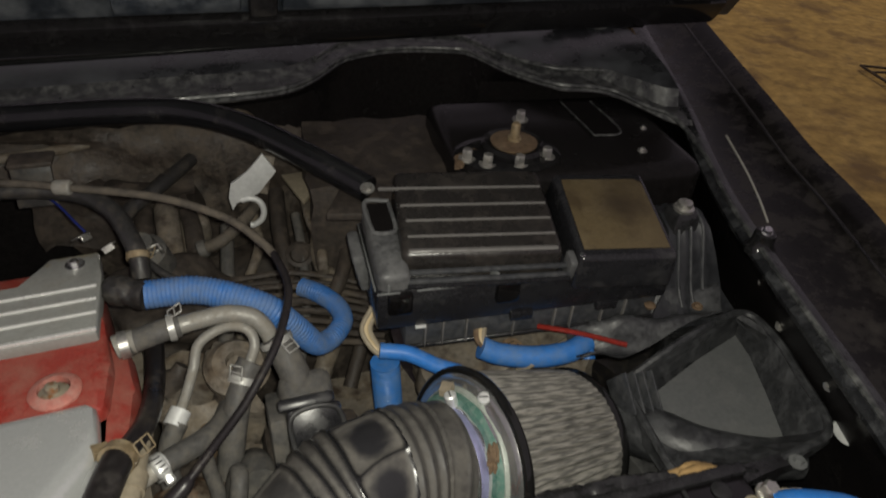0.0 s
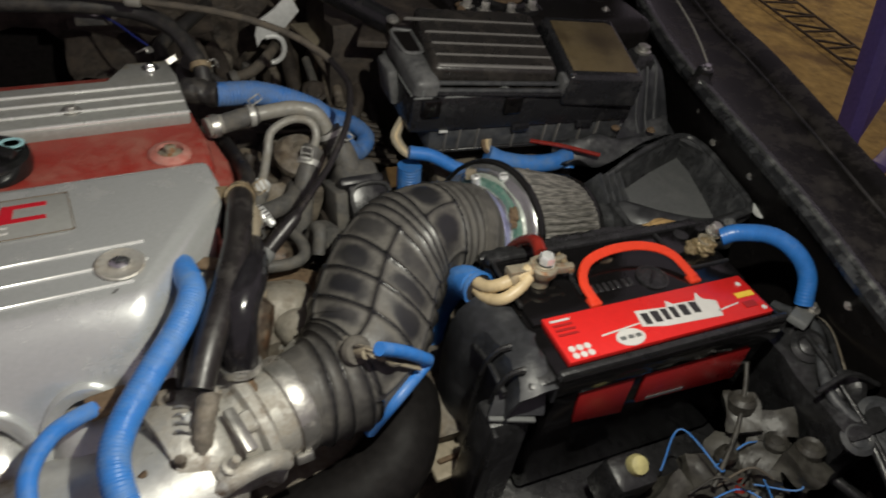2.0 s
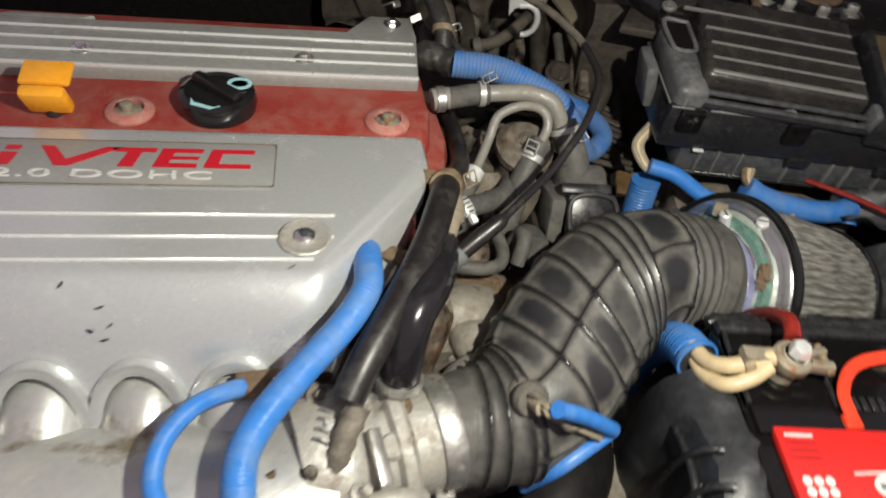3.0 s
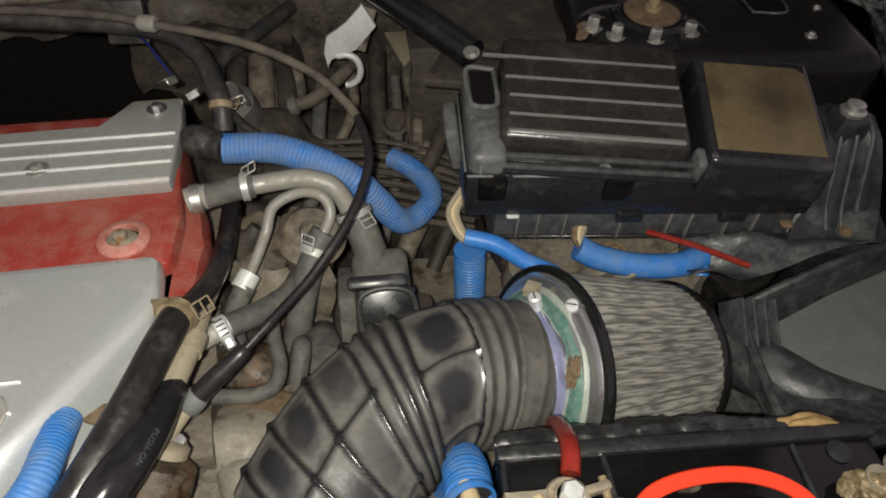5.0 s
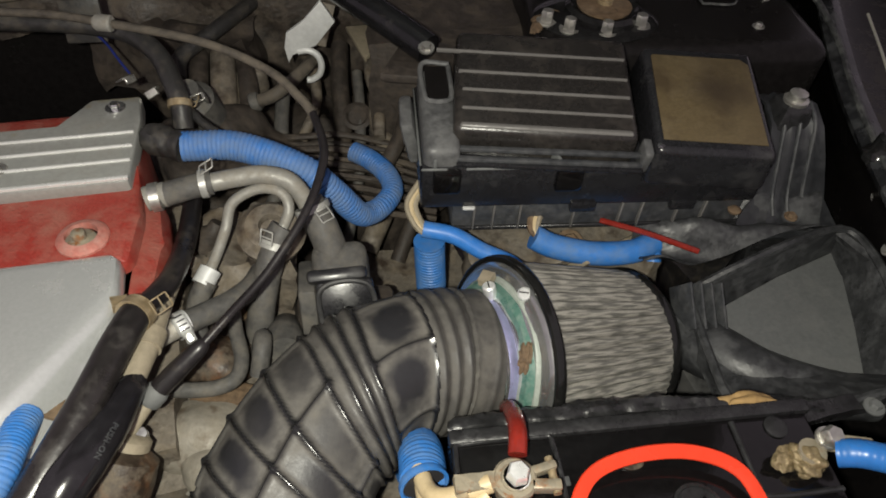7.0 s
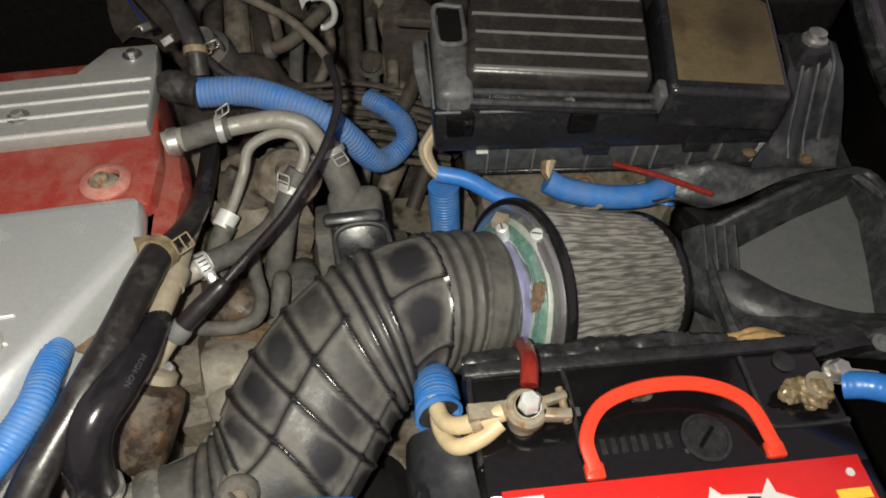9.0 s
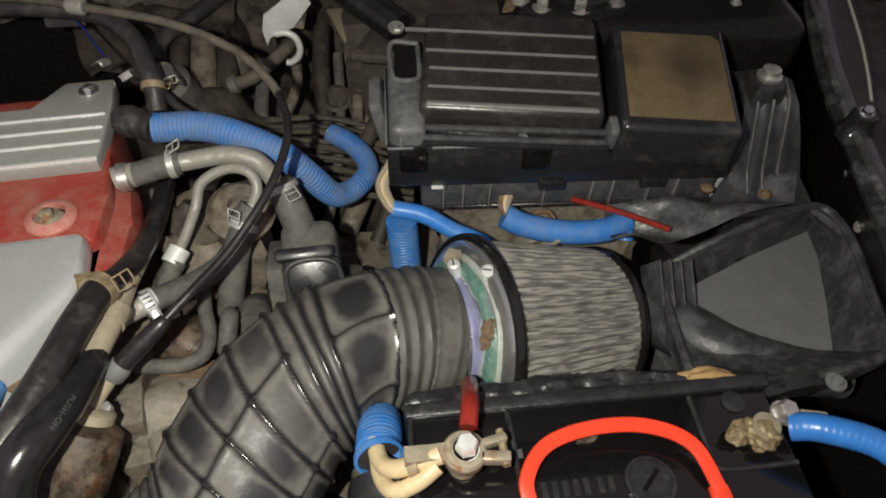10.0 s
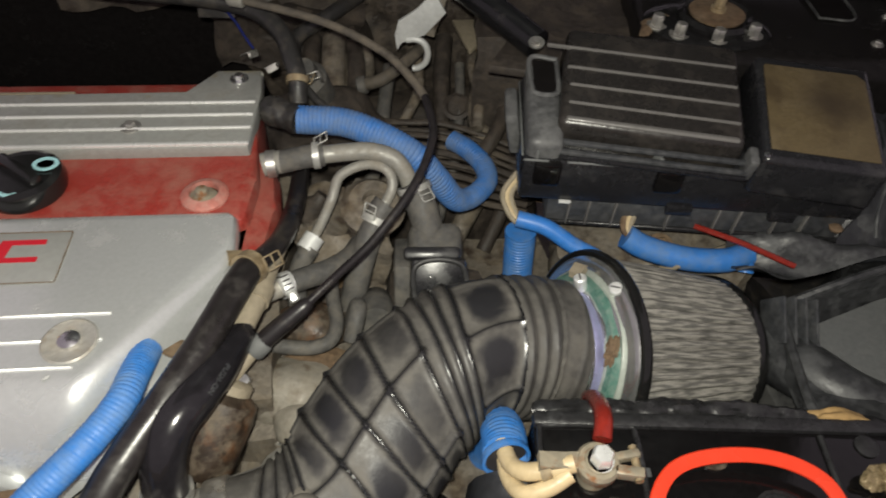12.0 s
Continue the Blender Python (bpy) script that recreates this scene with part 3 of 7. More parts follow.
part("stiffener", box((1.36, 0.05, 0.024), HB @ pose(0, -0.030, -0.014), 0.008, 2), M["black"], hood)
part("panel", box((0.15, 0.030, 0.012), HB @ pose(-0.168, -0.078, -0.011), 0.005, 2), M["hood"], hood, "dusty blue-grey pressed panel")
part("panel", box((0.34, 0.036, 0.012), HB @ pose(0.128, -0.082, -0.011), 0.005, 2), M["hood"], hood, "dusty blue-grey pressed panel")
part("weather_seal", tube([(-0.80, 0.87, 1.035), (-0.3, 0.945, 1.04), (0.1, 1.02, 1.043), (0.45, 1.08, 1.043), (0.60, 1.10, 1.04)], 0.010, 0.03, 10), M["gloss_rubber"], car)
part("hinge", box((0.10, 0.05, 0.012), pose(0.50, 1.10, 1.03, 12, -18, 20), 0.004), M["lip"], car)

# rubber stop with its screw, and the washer pipe that ends at it
stop = thing("bonnet_stop", "black rubber bonnet stop with a bright screw on the wing", "bump stop", (0.516, 0.535, 0.945))
part("cup", lathe([(0.017, 0), (0.018, 0.006), (0.013, 0.012), (0.012, 0.026), (0.009, 0.029)], pose(0.524, 0.556, 0.952), 24), M["gloss_rubber"], stop)
part("screw", hexbolt((0.522, 0.553, 0.981), (-0.1, -0.3, 1), 0.0055, washer=1.25), M["chrome"], stop, "bright screw head")
part("pin", rod((0.524, 0.556, 0.945), (0.524, 0.556, 0.954), 0.006), M["steel"], stop)
pipe = thing("washer_pipe", "thin grey washer pipe along the wing", "pipe", (0.55, 0.7, 0.96))
part("tube", tube([(0.534, 0.570, 0.982), (0.5355, 0.600, 0.996), (0.5375, 0.640, 1.010), (0.540, 0.701, 1.026)], 0.0014, 0.01, 8), M["pipe"], pipe)

# ---- strut mount ----
mount = thing("strut_mount", "rusty strut mount with zinc nuts on the black tower", "strut mount", (0.281, 0.76, 0.98))
part("plate", lathe([(0.062, 0), (0.064, 0.003), (0.058, 0.006), (0.045, 0.007)], pose(0.272, 0.752, 0.979) @ Matrix.Diagonal((1.1, 0.8, 1, 1)), 32), M["black"], mount)
for k, (x, y, q) in enumerate(((0.205, 0.742, 30), (0.222, 0.752, -20), (0.196, 0.722, 70))):
    part("rust_flake", pebble((0.030, 0.012, 0.006), pose(x + 0.006, y + 0.004, 0.983, 0, 0, q), 20 + k, 0.35, 4), M["rust"], mount)
part("cup", lathe([(0.042, 0), (0.043, 0.006), (0.038, 0.010), (0.034, 0.006), (0.012, 0.005)], pose(0.281, 0.762, 0.984), 28), M["black"], mount)
part("washer", lathe([(0.030, 0), (0.031, 0.003), (0.012, 0.005)], pose(0.281, 0.762, 0.991), 24), M["rust"], mount, "tan rusty washer")
part("rod", lathe([(0.009, 0), (0.009, 0.006), (0.006, 0.007), (0.006, 0.024), (0.004, 0.026)], pose(0.281, 0.762, 0.994), 16), M["brass"], mount, "rusty threaded strut rod")
for x, y in ((0.314, 0.844), (0.318, 0.735), (0.277, 0.718), (0.237, 0.722), (0.214, 0.737)):
    part("nut", hexbolt((x, y, 0.984), (0, 0, 1), 0.0068, h=0.012), M["steel"], mount)

# ---- strut brace ----
brace = thing("strut_brace", "glossy black tubular strut brace across the bay", "strut brace", (0.0, 0.75, 0.95))
part("bar", tube([(-0.85, 0.80, 1.0), (-0.6, 0.815, 1.0), (-0.34, 0.832, 1.004), (-0.216, 0.842, 1.006), (-0.13, 0.842, 1.004), (-0.052, 0.802, 1.0), (0.022, 0.735, 0.992), (0.085, 0.682, 0.978)], 0.0165, 0.01, 20), M["brace"], brace)
part("foot", prism([(0.035, 0.655), (0.11, 0.65), (0.13, 0.71), (0.06, 0.73)], 0.955, 0.965, None, 0.002), M["grime"], brace)
part("bolt", hexbolt((0.082, 0.662, 0.992), (0, -0.3, 1), 0.005), M["steel"], brace)
heat = thing("heater_pipe", "grey metal heater pipe under the strut brace", "pipe", (-0.2, 0.86, 0.96))
part("tube", tube([(-0.62, 0.80, 0.93), (-0.45, 0.84, 0.93), (-0.373, 0.869, 0.93), (-0.31, 0.889, 0.931), (-0.197, 0.928, 0.938), (-0.109, 0.932, 0.956), (-0.062, 0.924, 0.958), (-0.045, 0.912, 0.92)], 0.007, 0.01, 12), M["dirty"], heat)
holder = thing("cable_bracket", "dark steel cable bracket under the strut brace", "bracket", (-0.29, 0.72, 0.95))
part("plate", box((0.042, 0.006, 0.055), pose(-0.288, 0.740, 0.968, -18, 0, 8), 0.002), M["rubber"], holder)
part("flange", box((0.045, 0.03, 0.006), pose(-0.285, 0.745, 0.995, 0, 0, 8), 0.002), M["grime"], holder)
part("bolt", hexbolt((-0.283, 0.728, 0.965), (0, -1, 0.3), 0.005), M["steel"], holder)

# ---- engine ----
EY = 11.5
EN = pose(-0.178, 0.505, 0.0, 0, 0, EY)


def en(u, v, z):
    return tuple(EN @ Vector((u, v, z)))


engine = thing("engine", "transverse engine, silver cover over a red valve cover", "engine", en(-0.25, -0.1, 0.5))
# red valve cover: a rounded body under the plates
red = part("valve_cover", prism([(-0.60, -0.090), (-0.03, -0.090), (0.004, -0.085), (0.010, -0.03), (0.004, 0.02), (0.0, 0.10), (-0.06, 0.124), (-0.60, 0.124)], 0.84, 0.936, EN, 0.009), M["red"], engine, "red wrinkle-painted valve cover")
part("end_wall", prism([(-0.040, -0.085), (-0.024, -0.160), (-0.016, -0.196), (-0.006, -0.196), (0.018, -0.135), (0.028, -0.05), (0.022, 0.01), (0.0, 0.03), (-0.04, 0.03)], 0.872, 0.921, EN, 0.016), M["red"], red, "red sloping end of the valve cover")
# rib plate over the coils
RIB = [(-0.60, 0.0), (0.0, 0.0), (0.004, 0.085), (0.002, 0.126), (-0.045, 0.126), (-0.068, 0.084), (-0.60, 0.084)]
plate = part("coil_cover", prism(RIB, 0.928, 0.948, EN, 0.003), M["cover"], engine, "dusty silver ribbed coil cover")
# first strip is the plate edge's highlight, laid on in pale colour
for v in (0.0035, 0.0275, 0.0480, 0.0680):
    part("rib", box((0.600, 0.0026 if v > 0.01 else 0.0040, 0.0036), EN @ pose(-0.300, v, 0.9485), 0.0010, 2), M["ribtop"], plate)
for u, v in ((-0.020, 0.1085), (-0.112, 0.031), (-0.318, 0.031), (-0.52, 0.031)):
    part("bolt", hexbolt(en(u, v, 0.948), (0, 0, 1), 0.0052, washer=1.9), M["chrome"] if v > 0.1 or u < -0.2 else M["steel"], plate)
part("bump", prism([(-0.34, 0.083), (-0.32, 0.096), (-0.40, 0.096), (-0.42, 0.083)], 0.93, 0.947, EN, 0.002), M["cover"], plate)
part("lettering", box((0.09, 0.004, 0.002), EN @ pose(-0.23, 0.103, 0.9370), 0.0005), M["tan"], red)
# plug wells on the red strip
for u, v in ((-0.034, -0.054), (-0.262, -0.050), (-0.47, -0.050)):
    m = EN @ pose(u, v, 0.932)
    part("boss", lathe([(0.021, 0), (0.021, 0.006), (0.018, 0.009), (0.013, 0.010), (0.012, 0.004)], m, 24), M["red_worn"], red, "paint rubbed pale round the stud")
    part("bolt", lathe([(0.0125, 0), (0.0125, 0.0025), (0.008, 0.004), (0.0055, 0.005), (0.0055, 0.011), (0.004, 0.012)], m @ pose(0, -0.005, 0.006), 16), M["lead"], red, "dull metal stud")
# oil filler cap
cap = part("oil_cap", lathe([(0.028, 0), (0.033, 0.004), (0.0345, 0.012), (0.033, 0.020), (0.028, 0.023), (0.026, 0.021)], EN @ pose(-0.187, -0.040, 0.934), 36), M["gloss_rubber"], engine, "glossy black oil filler cap")
part("grip", box((0.052, 0.012, 0.014), EN @ pose(-0.187, -0.040, 0.958, 0, 0, -38), 0.004, 2), M["gloss_rubber"], cap)
part("mark", lathe([(0.011, 0), (0.011, 0.001), (0.0075, 0.001), (0.0075, 0)], EN @ pose(-0.168, -0.030, 0.9565) @ Matrix.Diagonal((1, 0.8, 1, 1)), 20), M["cyan"], cap, "pale blue printed ring")
part("mark", prism([(-0.016, 0), (-0.011, -0.005), (0.008, -0.006), (0.012, -0.002), (0.006, -0.009), (-0.012, -0.009)], 0, 0.001, EN @ pose(-0.192, -0.060, 0.9565, 0, 0, -20)), M["cyan"], cap)
# orange dipstick grip
dip = part("dipstick_grip", box((0.036, 0.012, 0.030), EN @ pose(-0.322, -0.062, 0.955, 25), 0.004, 2), M["amber"], engine, "orange dipstick grip")
part("flap", box((0.040, 0.026, 0.006), EN @ pose(-0.322, -0.046, 0.970, 12), 0.0025, 2), M["amber"], dip)
part("stem", rod(en(-0.322, -0.055, 0.925), en(-0.322, -0.058, 0.945), 0.006), M["ink"], dip)

# silver plenum cover: flat top, a diagonal shoulder at its end, and a front that rolls down


def roll(d, radius, slope):
    """How far a surface has dropped d metres past the line where it rolls over."""
    if d <= 0:
        return 0.0
    knee = radius * slope
    return d * d / (2 * radius) if d < knee else slope * (d - knee) + knee * slope / 2


def cover_end(v):
    return float(np.interp(v, [-0.300, -0.285, -0.25, -0.22, -0.19, -0.15, -0.12, -0.085, -0.073], [-0.096, -0.086, -0.066, -0.047, -0.030, -0.011, -0.004, -0.005, -0.014]))


def cover_z(u, v):
    side = (u + 0.0605) * 0.80 - (v + 0.2015) * 0.60 + 0.009
    drop = (min(0.034, roll(side, 0.012, 2.1)) ** 2 + roll(-0.234 - v, 0.026, 1.7) ** 2) ** 0.5
    return 0.9395 - drop - 0.006 * max(0.0, (v + 0.079) / 0.006)


rows = []
for v in np.concatenate([np.linspace(-0.073, -0.085, 4), np.linspace(-0.095, -0.21, 16), np.linspace(-0.215, -0.275, 18), np.linspace(-0.279, -0.287, 4)]):
    end = cover_end(v)
    us = np.concatenate([np.linspace(-0.62, -0.16, 70), np.linspace(-0.155, end, 34)])
    row = []
    for u in us:
        dip = (abs(((u + 0.155) / 0.0675 + 0.5) % 1 - 0.5) * 2) ** 2
        w = v if v > -0.275 else v + (v + 0.275) * 1.6 * dip
        row.append(en(float(u), float(w), cover_z(u, w)))
    z_end = cover_z(end, v)
    row += [en(end + 0.0025, float(v), z_end - 0.003), en(end + 0.003, float(v), z_end - 0.016)]
    rows.append(row)
shell = part("engine_cover", loft(rows, thick=0.002), M["silver"], engine, "silver painted engine cover", angle=50)
for v, end in ((-0.183, -0.083), (-0.2065, -0.084), (-0.2295, -0.099)):
    part("rib", box((0.52, 0.0024, 0.0026), EN @ pose(end - 0.26, v, 0.9400), 0.0008, 1), M["ribtop"], shell)
part("washer", lathe([(0.019, 0), (0.020, 0.0015), (0.0185, 0.0026), (0.0165, 0.0020), (0.011, 0.0016), (0.004, 0.0016)], EN @ pose(-0.106, -0.208, 0.940), 28), M["cast"], shell, "dull grey screw seat with a bright rim")
part("bolt", lathe([(0.008, 0), (0.008, 0.004), (0.005, 0.006), (0.002, 0.0063)], EN @ pose(-0.106, -0.208, 0.940), 16), M["chrome"], shell, "bright cap screw")
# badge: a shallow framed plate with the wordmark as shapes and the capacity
badge = part("badge", prism([(-0.375, -0.152), (-0.137, -0.152), (-0.132, -0.147), (-0.132, -0.102), (-0.137, -0.097), (-0.375, -0.097)], 0.9402, 0.9412, EN, 0.0003), M["badge"], shell, "dull silver badge plate")
for a, b in (((-0.375, -0.1515), (-0.133, -0.1515)), ((-0.375, -0.0975), (-0.133, -0.0975)), ((-0.1325, -0.151), (-0.1325, -0.098))):
    part("line", rod(en(*a, 0.9412), en(*b, 0.9412), 0.0005, 6), M["rust"], badge)
BZ = 0.9414


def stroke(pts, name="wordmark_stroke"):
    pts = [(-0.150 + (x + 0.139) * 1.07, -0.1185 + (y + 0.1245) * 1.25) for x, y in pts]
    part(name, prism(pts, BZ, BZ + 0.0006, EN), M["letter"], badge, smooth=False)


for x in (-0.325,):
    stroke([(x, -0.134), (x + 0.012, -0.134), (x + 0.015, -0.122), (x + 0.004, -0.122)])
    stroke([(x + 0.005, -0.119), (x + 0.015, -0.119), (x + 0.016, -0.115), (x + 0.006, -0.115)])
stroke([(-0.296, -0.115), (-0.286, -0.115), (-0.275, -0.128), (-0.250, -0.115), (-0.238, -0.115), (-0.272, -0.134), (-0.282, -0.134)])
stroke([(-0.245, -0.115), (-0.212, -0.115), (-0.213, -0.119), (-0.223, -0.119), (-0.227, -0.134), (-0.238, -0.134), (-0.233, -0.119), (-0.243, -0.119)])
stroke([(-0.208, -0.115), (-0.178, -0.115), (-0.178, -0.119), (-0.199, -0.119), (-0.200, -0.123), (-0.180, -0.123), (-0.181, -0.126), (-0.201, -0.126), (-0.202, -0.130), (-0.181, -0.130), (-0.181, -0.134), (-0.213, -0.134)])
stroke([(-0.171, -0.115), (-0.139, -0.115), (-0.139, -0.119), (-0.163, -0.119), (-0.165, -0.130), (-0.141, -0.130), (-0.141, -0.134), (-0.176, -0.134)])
letters("capacity_text", "2.0 DOHC", 0.0135, EN @ pose(-0.264, -0.1402, 0.9417), M["white"], engine, spacing=1.05, stretch=2.65).parent = badge
for o in (bpy.data.objects["capacity_text"],):
    o.matrix_parent_inverse = Matrix()
# small scuffs on the cover's front
for u, v, turn in ((-0.245, -0.262, 20), (-0.238, -0.270, 60), (-0.252, -0.272, -30), (-0.243, -0.276, 10), (-0.115, -0.238, 35), (-0.27, -0.250, 70)):
    part("scuff", prism([(-0.003, 0), (-0.001, 0.0008), (0.003, 0.0012), (0.004, 0), (0.001, -0.001)], 0, 0.0008, EN @ pose(u, v, cover_z(u, v) + 0.001, 38, 0, turn)), M["ink"], shell)
# runners and plenum
for u in (-0.155, -0.222, -0.290, -0.357, -0.424, -0.492):
    hoop = part("runner_hoop", tube([en(u + 0.0325 * math.cos(a), -0.311 + 0.022 * math.sin(a), 0.842 + 0.051 * math.sin(a)) for a in np.linspace(0, math.pi, 17)], 0.0052, 0.004, 16, shape=lambda s, q, n: min(1.28, 1 / max(abs(math.cos(q)), abs(math.sin(q)))), up=(0, -0.7, 0.7)), M["silver"], engine, angle=40)
    part("runner", tube([en(u, -0.262, 0.852), en(u, -0.30, 0.846), en(u, -0.33, 0.824), en(u, -0.35, 0.785)], 0.0296, 0.008, 28), M["alu"], engine, "cast aluminium intake runner")
part("plenum", tube([en(-0.62, -0.364, 0.808), en(-0.3, -0.364, 0.808), en(-0.14, -0.362, 0.808), en(-0.085, -0.356, 0.808)], 0.067, 0.02, 48), M["alu"], engine, "cast aluminium plenum")
part("block", box((0.60, 0.42, 0.40), EN @ pose(-0.32, -0.08, 0.64), 0.03, 2), M["dirty"], engine)
part("head_end", lumps((0.055, 0.32, 0.20), EN @ pose(-0.005, -0.05, 0.745), 3, 0.18, 22, 7), M["dirty"], engine, "grimy end of the cylinder head")

# ---- battery and its tray ----
BA = pose(0.118, 0.130, 0.0, 0, 0, 6)


def ba(u, v, z):
    return tuple(BA @ Vector((u, v, z)))


battery = thing("battery", "black car battery with red labels and a red-orange carry handle", "battery", ba(0.14, 0.08, 0.70))
case = part("case", box((0.272, 0.155, 0.165), BA @ pose(0.14, 0.080, 0.782), 0.006, 2), M["case"], battery, "glossy black battery case")
lid = part("lid", box((0.284, 0.164, 0.030), BA @ pose(0.14, 0.080, 0.880), 0.005, 2), M["case"], battery)
part("lid_rim", box((0.284, 0.008, 0.012), BA @ pose(0.14, 0.004, 0.896), 0.003, 2), M["tray"], lid)
part("lid_rim", box((0.284, 0.012, 0.010), BA @ pose(0.14, 0.158, 0.899), 0.003, 2), M["tray"], lid)
part("lid_step", box((0.274, 0.092, 0.006), BA @ pose(0.14, 0.108, 0.897), 0.002, 2), M["case"], lid)
part("top_label", prism([(0.0125, 0.011), (0.268, 0.011), (0.268, 0.066), (0.0125, 0.066)], 0.8952, 0.9024, BA, 0.001), M["label"], battery, "red printed label on the lid")
LZ = 0.9026


def flat(name, pts, mt, z=LZ, th=0.0006, parent=battery):
    return part(name, prism(pts, z, z + th, BA), mt, parent, smooth=False)


# the maker's mark as a plain pale shape with dark bars, and unreadable print as bars
flat("mark_field", [(0.135, 0.024), (0.205, 0.020), (0.212, 0.040), (0.198, 0.046), (0.196, 0.056), (0.188, 0.046), (0.160, 0.048), (0.154, 0.054), (0.150, 0.046), (0.112, 0.050), (0.108, 0.030)], M["white"])
for x0, x1 in ((0.114, 0.121), (0.126, 0.134), (0.139, 0.145), (0.150, 0.156), (0.162, 0.170), (0.176, 0.184)):
    flat("mark_bar", [(x0, 0.031), (x1, 0.030), (x1 + 0.002, 0.044), (x0 + 0.001, 0.045)], M["ink"], LZ + 0.0008)
flat("mark_line", [(0.060, 0.030), (0.108, 0.034), (0.108, 0.0355), (0.060, 0.0318)], M["white"])
flat("mark_line", [(0.205, 0.026), (0.235, 0.030), (0.235, 0.0315), (0.205, 0.0280)], M["white"])
part("oval_mark", lathe([(0.0165, 0), (0.0165, 0.0006)], BA @ pose(0.088, 0.022, LZ) @ Matrix.Diagonal((1, 0.62, 1, 1)), 28), M["white"], battery, "white oval mark")
for x in (0.076, 0.085, 0.094):
    flat("print_bar", [(x, 0.020), (x + 0.006, 0.020), (x + 0.006, 0.024), (x, 0.024)], M["plate"], LZ + 0.0008)
for k in range(4):
    flat("print_bar", [(0.018, 0.058 - 0.0058 * k), (0.040, 0.058 - 0.0058 * k), (0.040, 0.0605 - 0.0058 * k), (0.018, 0.0605 - 0.0058 * k)], M["deep_label"] if k else M["bracket"])
for i in range(3):
    for j in range(2):
        part("dot_mark", lathe([(0.0036, 0), (0.0036, 0.0006)], BA @ pose(0.022 + 0.0085 * i, 0.0165 + 0.008 * j, LZ), 12), M["white"], battery)
flat("yellow_mark", [(0.240, 0.036), (0.264, 0.036), (0.264, 0.043), (0.240, 0.043)], M["yellow"])
flat("print_bar", [(0.240, 0.022), (0.256, 0.022), (0.256, 0.030), (0.240, 0.030)], M["deep_label"])
part("dot_mark", lathe([(0.003, 0), (0.003, 0.0006)], BA @ pose(0.261, 0.018, LZ), 12), M["white"], battery)
part("dot_mark", lathe([(0.003, 0), (0.003, 0.0006)], BA @ pose(0.256, 0.054, LZ), 12), M["white"], battery)
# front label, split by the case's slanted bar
# the front's red is darkened for the shade it stands in
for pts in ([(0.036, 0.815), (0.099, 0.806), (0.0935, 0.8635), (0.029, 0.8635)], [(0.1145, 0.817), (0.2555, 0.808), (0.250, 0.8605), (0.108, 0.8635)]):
    part("front_label", prism(pts, 0.0, 0.003, BA @ pose(0, 0.0025, 0, 90), 0.0006), M["deep_label"], battery, "red front label, darkened for the shade on it")
flat_m = BA @ pose(0, -0.0008, 0, 90)
part("print_bar", prism([(0.125, 0.820), (0.175, 0.818), (0.175, 0.822), (0.125, 0.824)], 0.0, 0.0006, flat_m), M["plate"], battery)
# plug and moulded print on the lid
part("plug", lathe([(0.018, 0), (0.018, 0.002), (0.0155, 0.0024), (0.0150, 0.0010), (0.004, 0.0010)], BA @ pose(0.165, 0.089, 0.9002), 28), M["tray"], battery)
part("plug_slot", box((0.020, 0.003, 0.0015), BA @ pose(0.165, 0.089, 0.9022, 0, 0, 45), 0.0004, 1), M["case"], battery)
for x in (0.090, 0.0975, 0.105, 0.1125, 0.120, 0.130, 0.1375):
    part("moulded_bar", box((0.0045, 0.012, 0.001), BA @ pose(x, 0.090, 0.9004), 0.0003, 1), M["tray"], battery)
part("moulded_bar", box((0.012, 0.007, 0.001), BA @ pose(0.074, 0.118, 0.9004), 0.0003, 1), M["fuse_base"], battery)
FRAME = [(0.002, 0.086), (0.002, 0.146), (0.010, 0.153), (0.066, 0.153), (0.074, 0.146), (0.074, 0.086)]
part("lid_frame", tube([ba(u, v, 0.9005) for u, v in FRAME], 0.0022, 0.004, 8), M["tray"], battery, "raised edge round the terminal")
FRAME = [(0.215, 0.150), (0.215, 0.100), (0.222, 0.092), (0.276, 0.092)]
part("lid_frame", tube([ba(u, v, 0.9005) for u, v in FRAME], 0.0022, 0.004, 8), M["tray"], battery)
part("tab", lathe([(0.009, 0), (0.009, 0.0015), (0.007, 0.002)], BA @ pose(0.128, 0.126, 0.9002) @ Matrix.Diagonal((1, 0.6, 1, 1)), 18), M["oily"], battery)
part("terminal_cap", lathe([(0.009, 0), (0.009, 0.003), (0.006, 0.004)], pose(0.350, 0.298, 0.898), 16), M["tray"], battery)
# carry handle: a flat strap that leans back
hl = [(0.189, 0.211, 0.903), (0.185, 0.233, 0.909), (0.200, 0.256, 0.913), (0.233, 0.268, 0.916), (0.273, 0.270, 0.916), (0.305, 0.258, 0.912), (0.320, 0.227, 0.904)]
line, _ = spline(hl, 0.004)
bm = bmesh.new()
rings = []
for i, p in enumerate(line):
    d = (Vector(line[min(i + 1, len(line) - 1)]) - Vector(line[max(i - 1, 0)])).normalized()
    n = Vector((0.05, -0.45, 0.9))
    n = (n - d * d.dot(n)).normalized()
    sd = d.cross(n)
    rings.append([bm.verts.new(Vector(p) + sd * a + n * b) for a, b in ((-0.0050, -0.0012), (-0.0054, 0), (-0.0047, 0.0014), (0, 0.002), (0.0047, 0.0014), (0.0054, 0), (0.0050, -0.0012), (0, -0.0016))])
for a, b in zip(rings, rings[1:]):
    for i in range(8):
        bm.faces.new((a[i], a[(i + 1) % 8], b[(i + 1) % 8], b[i]))
bm.faces.new(rings[0][::-1])
bm.faces.new(rings[-1])
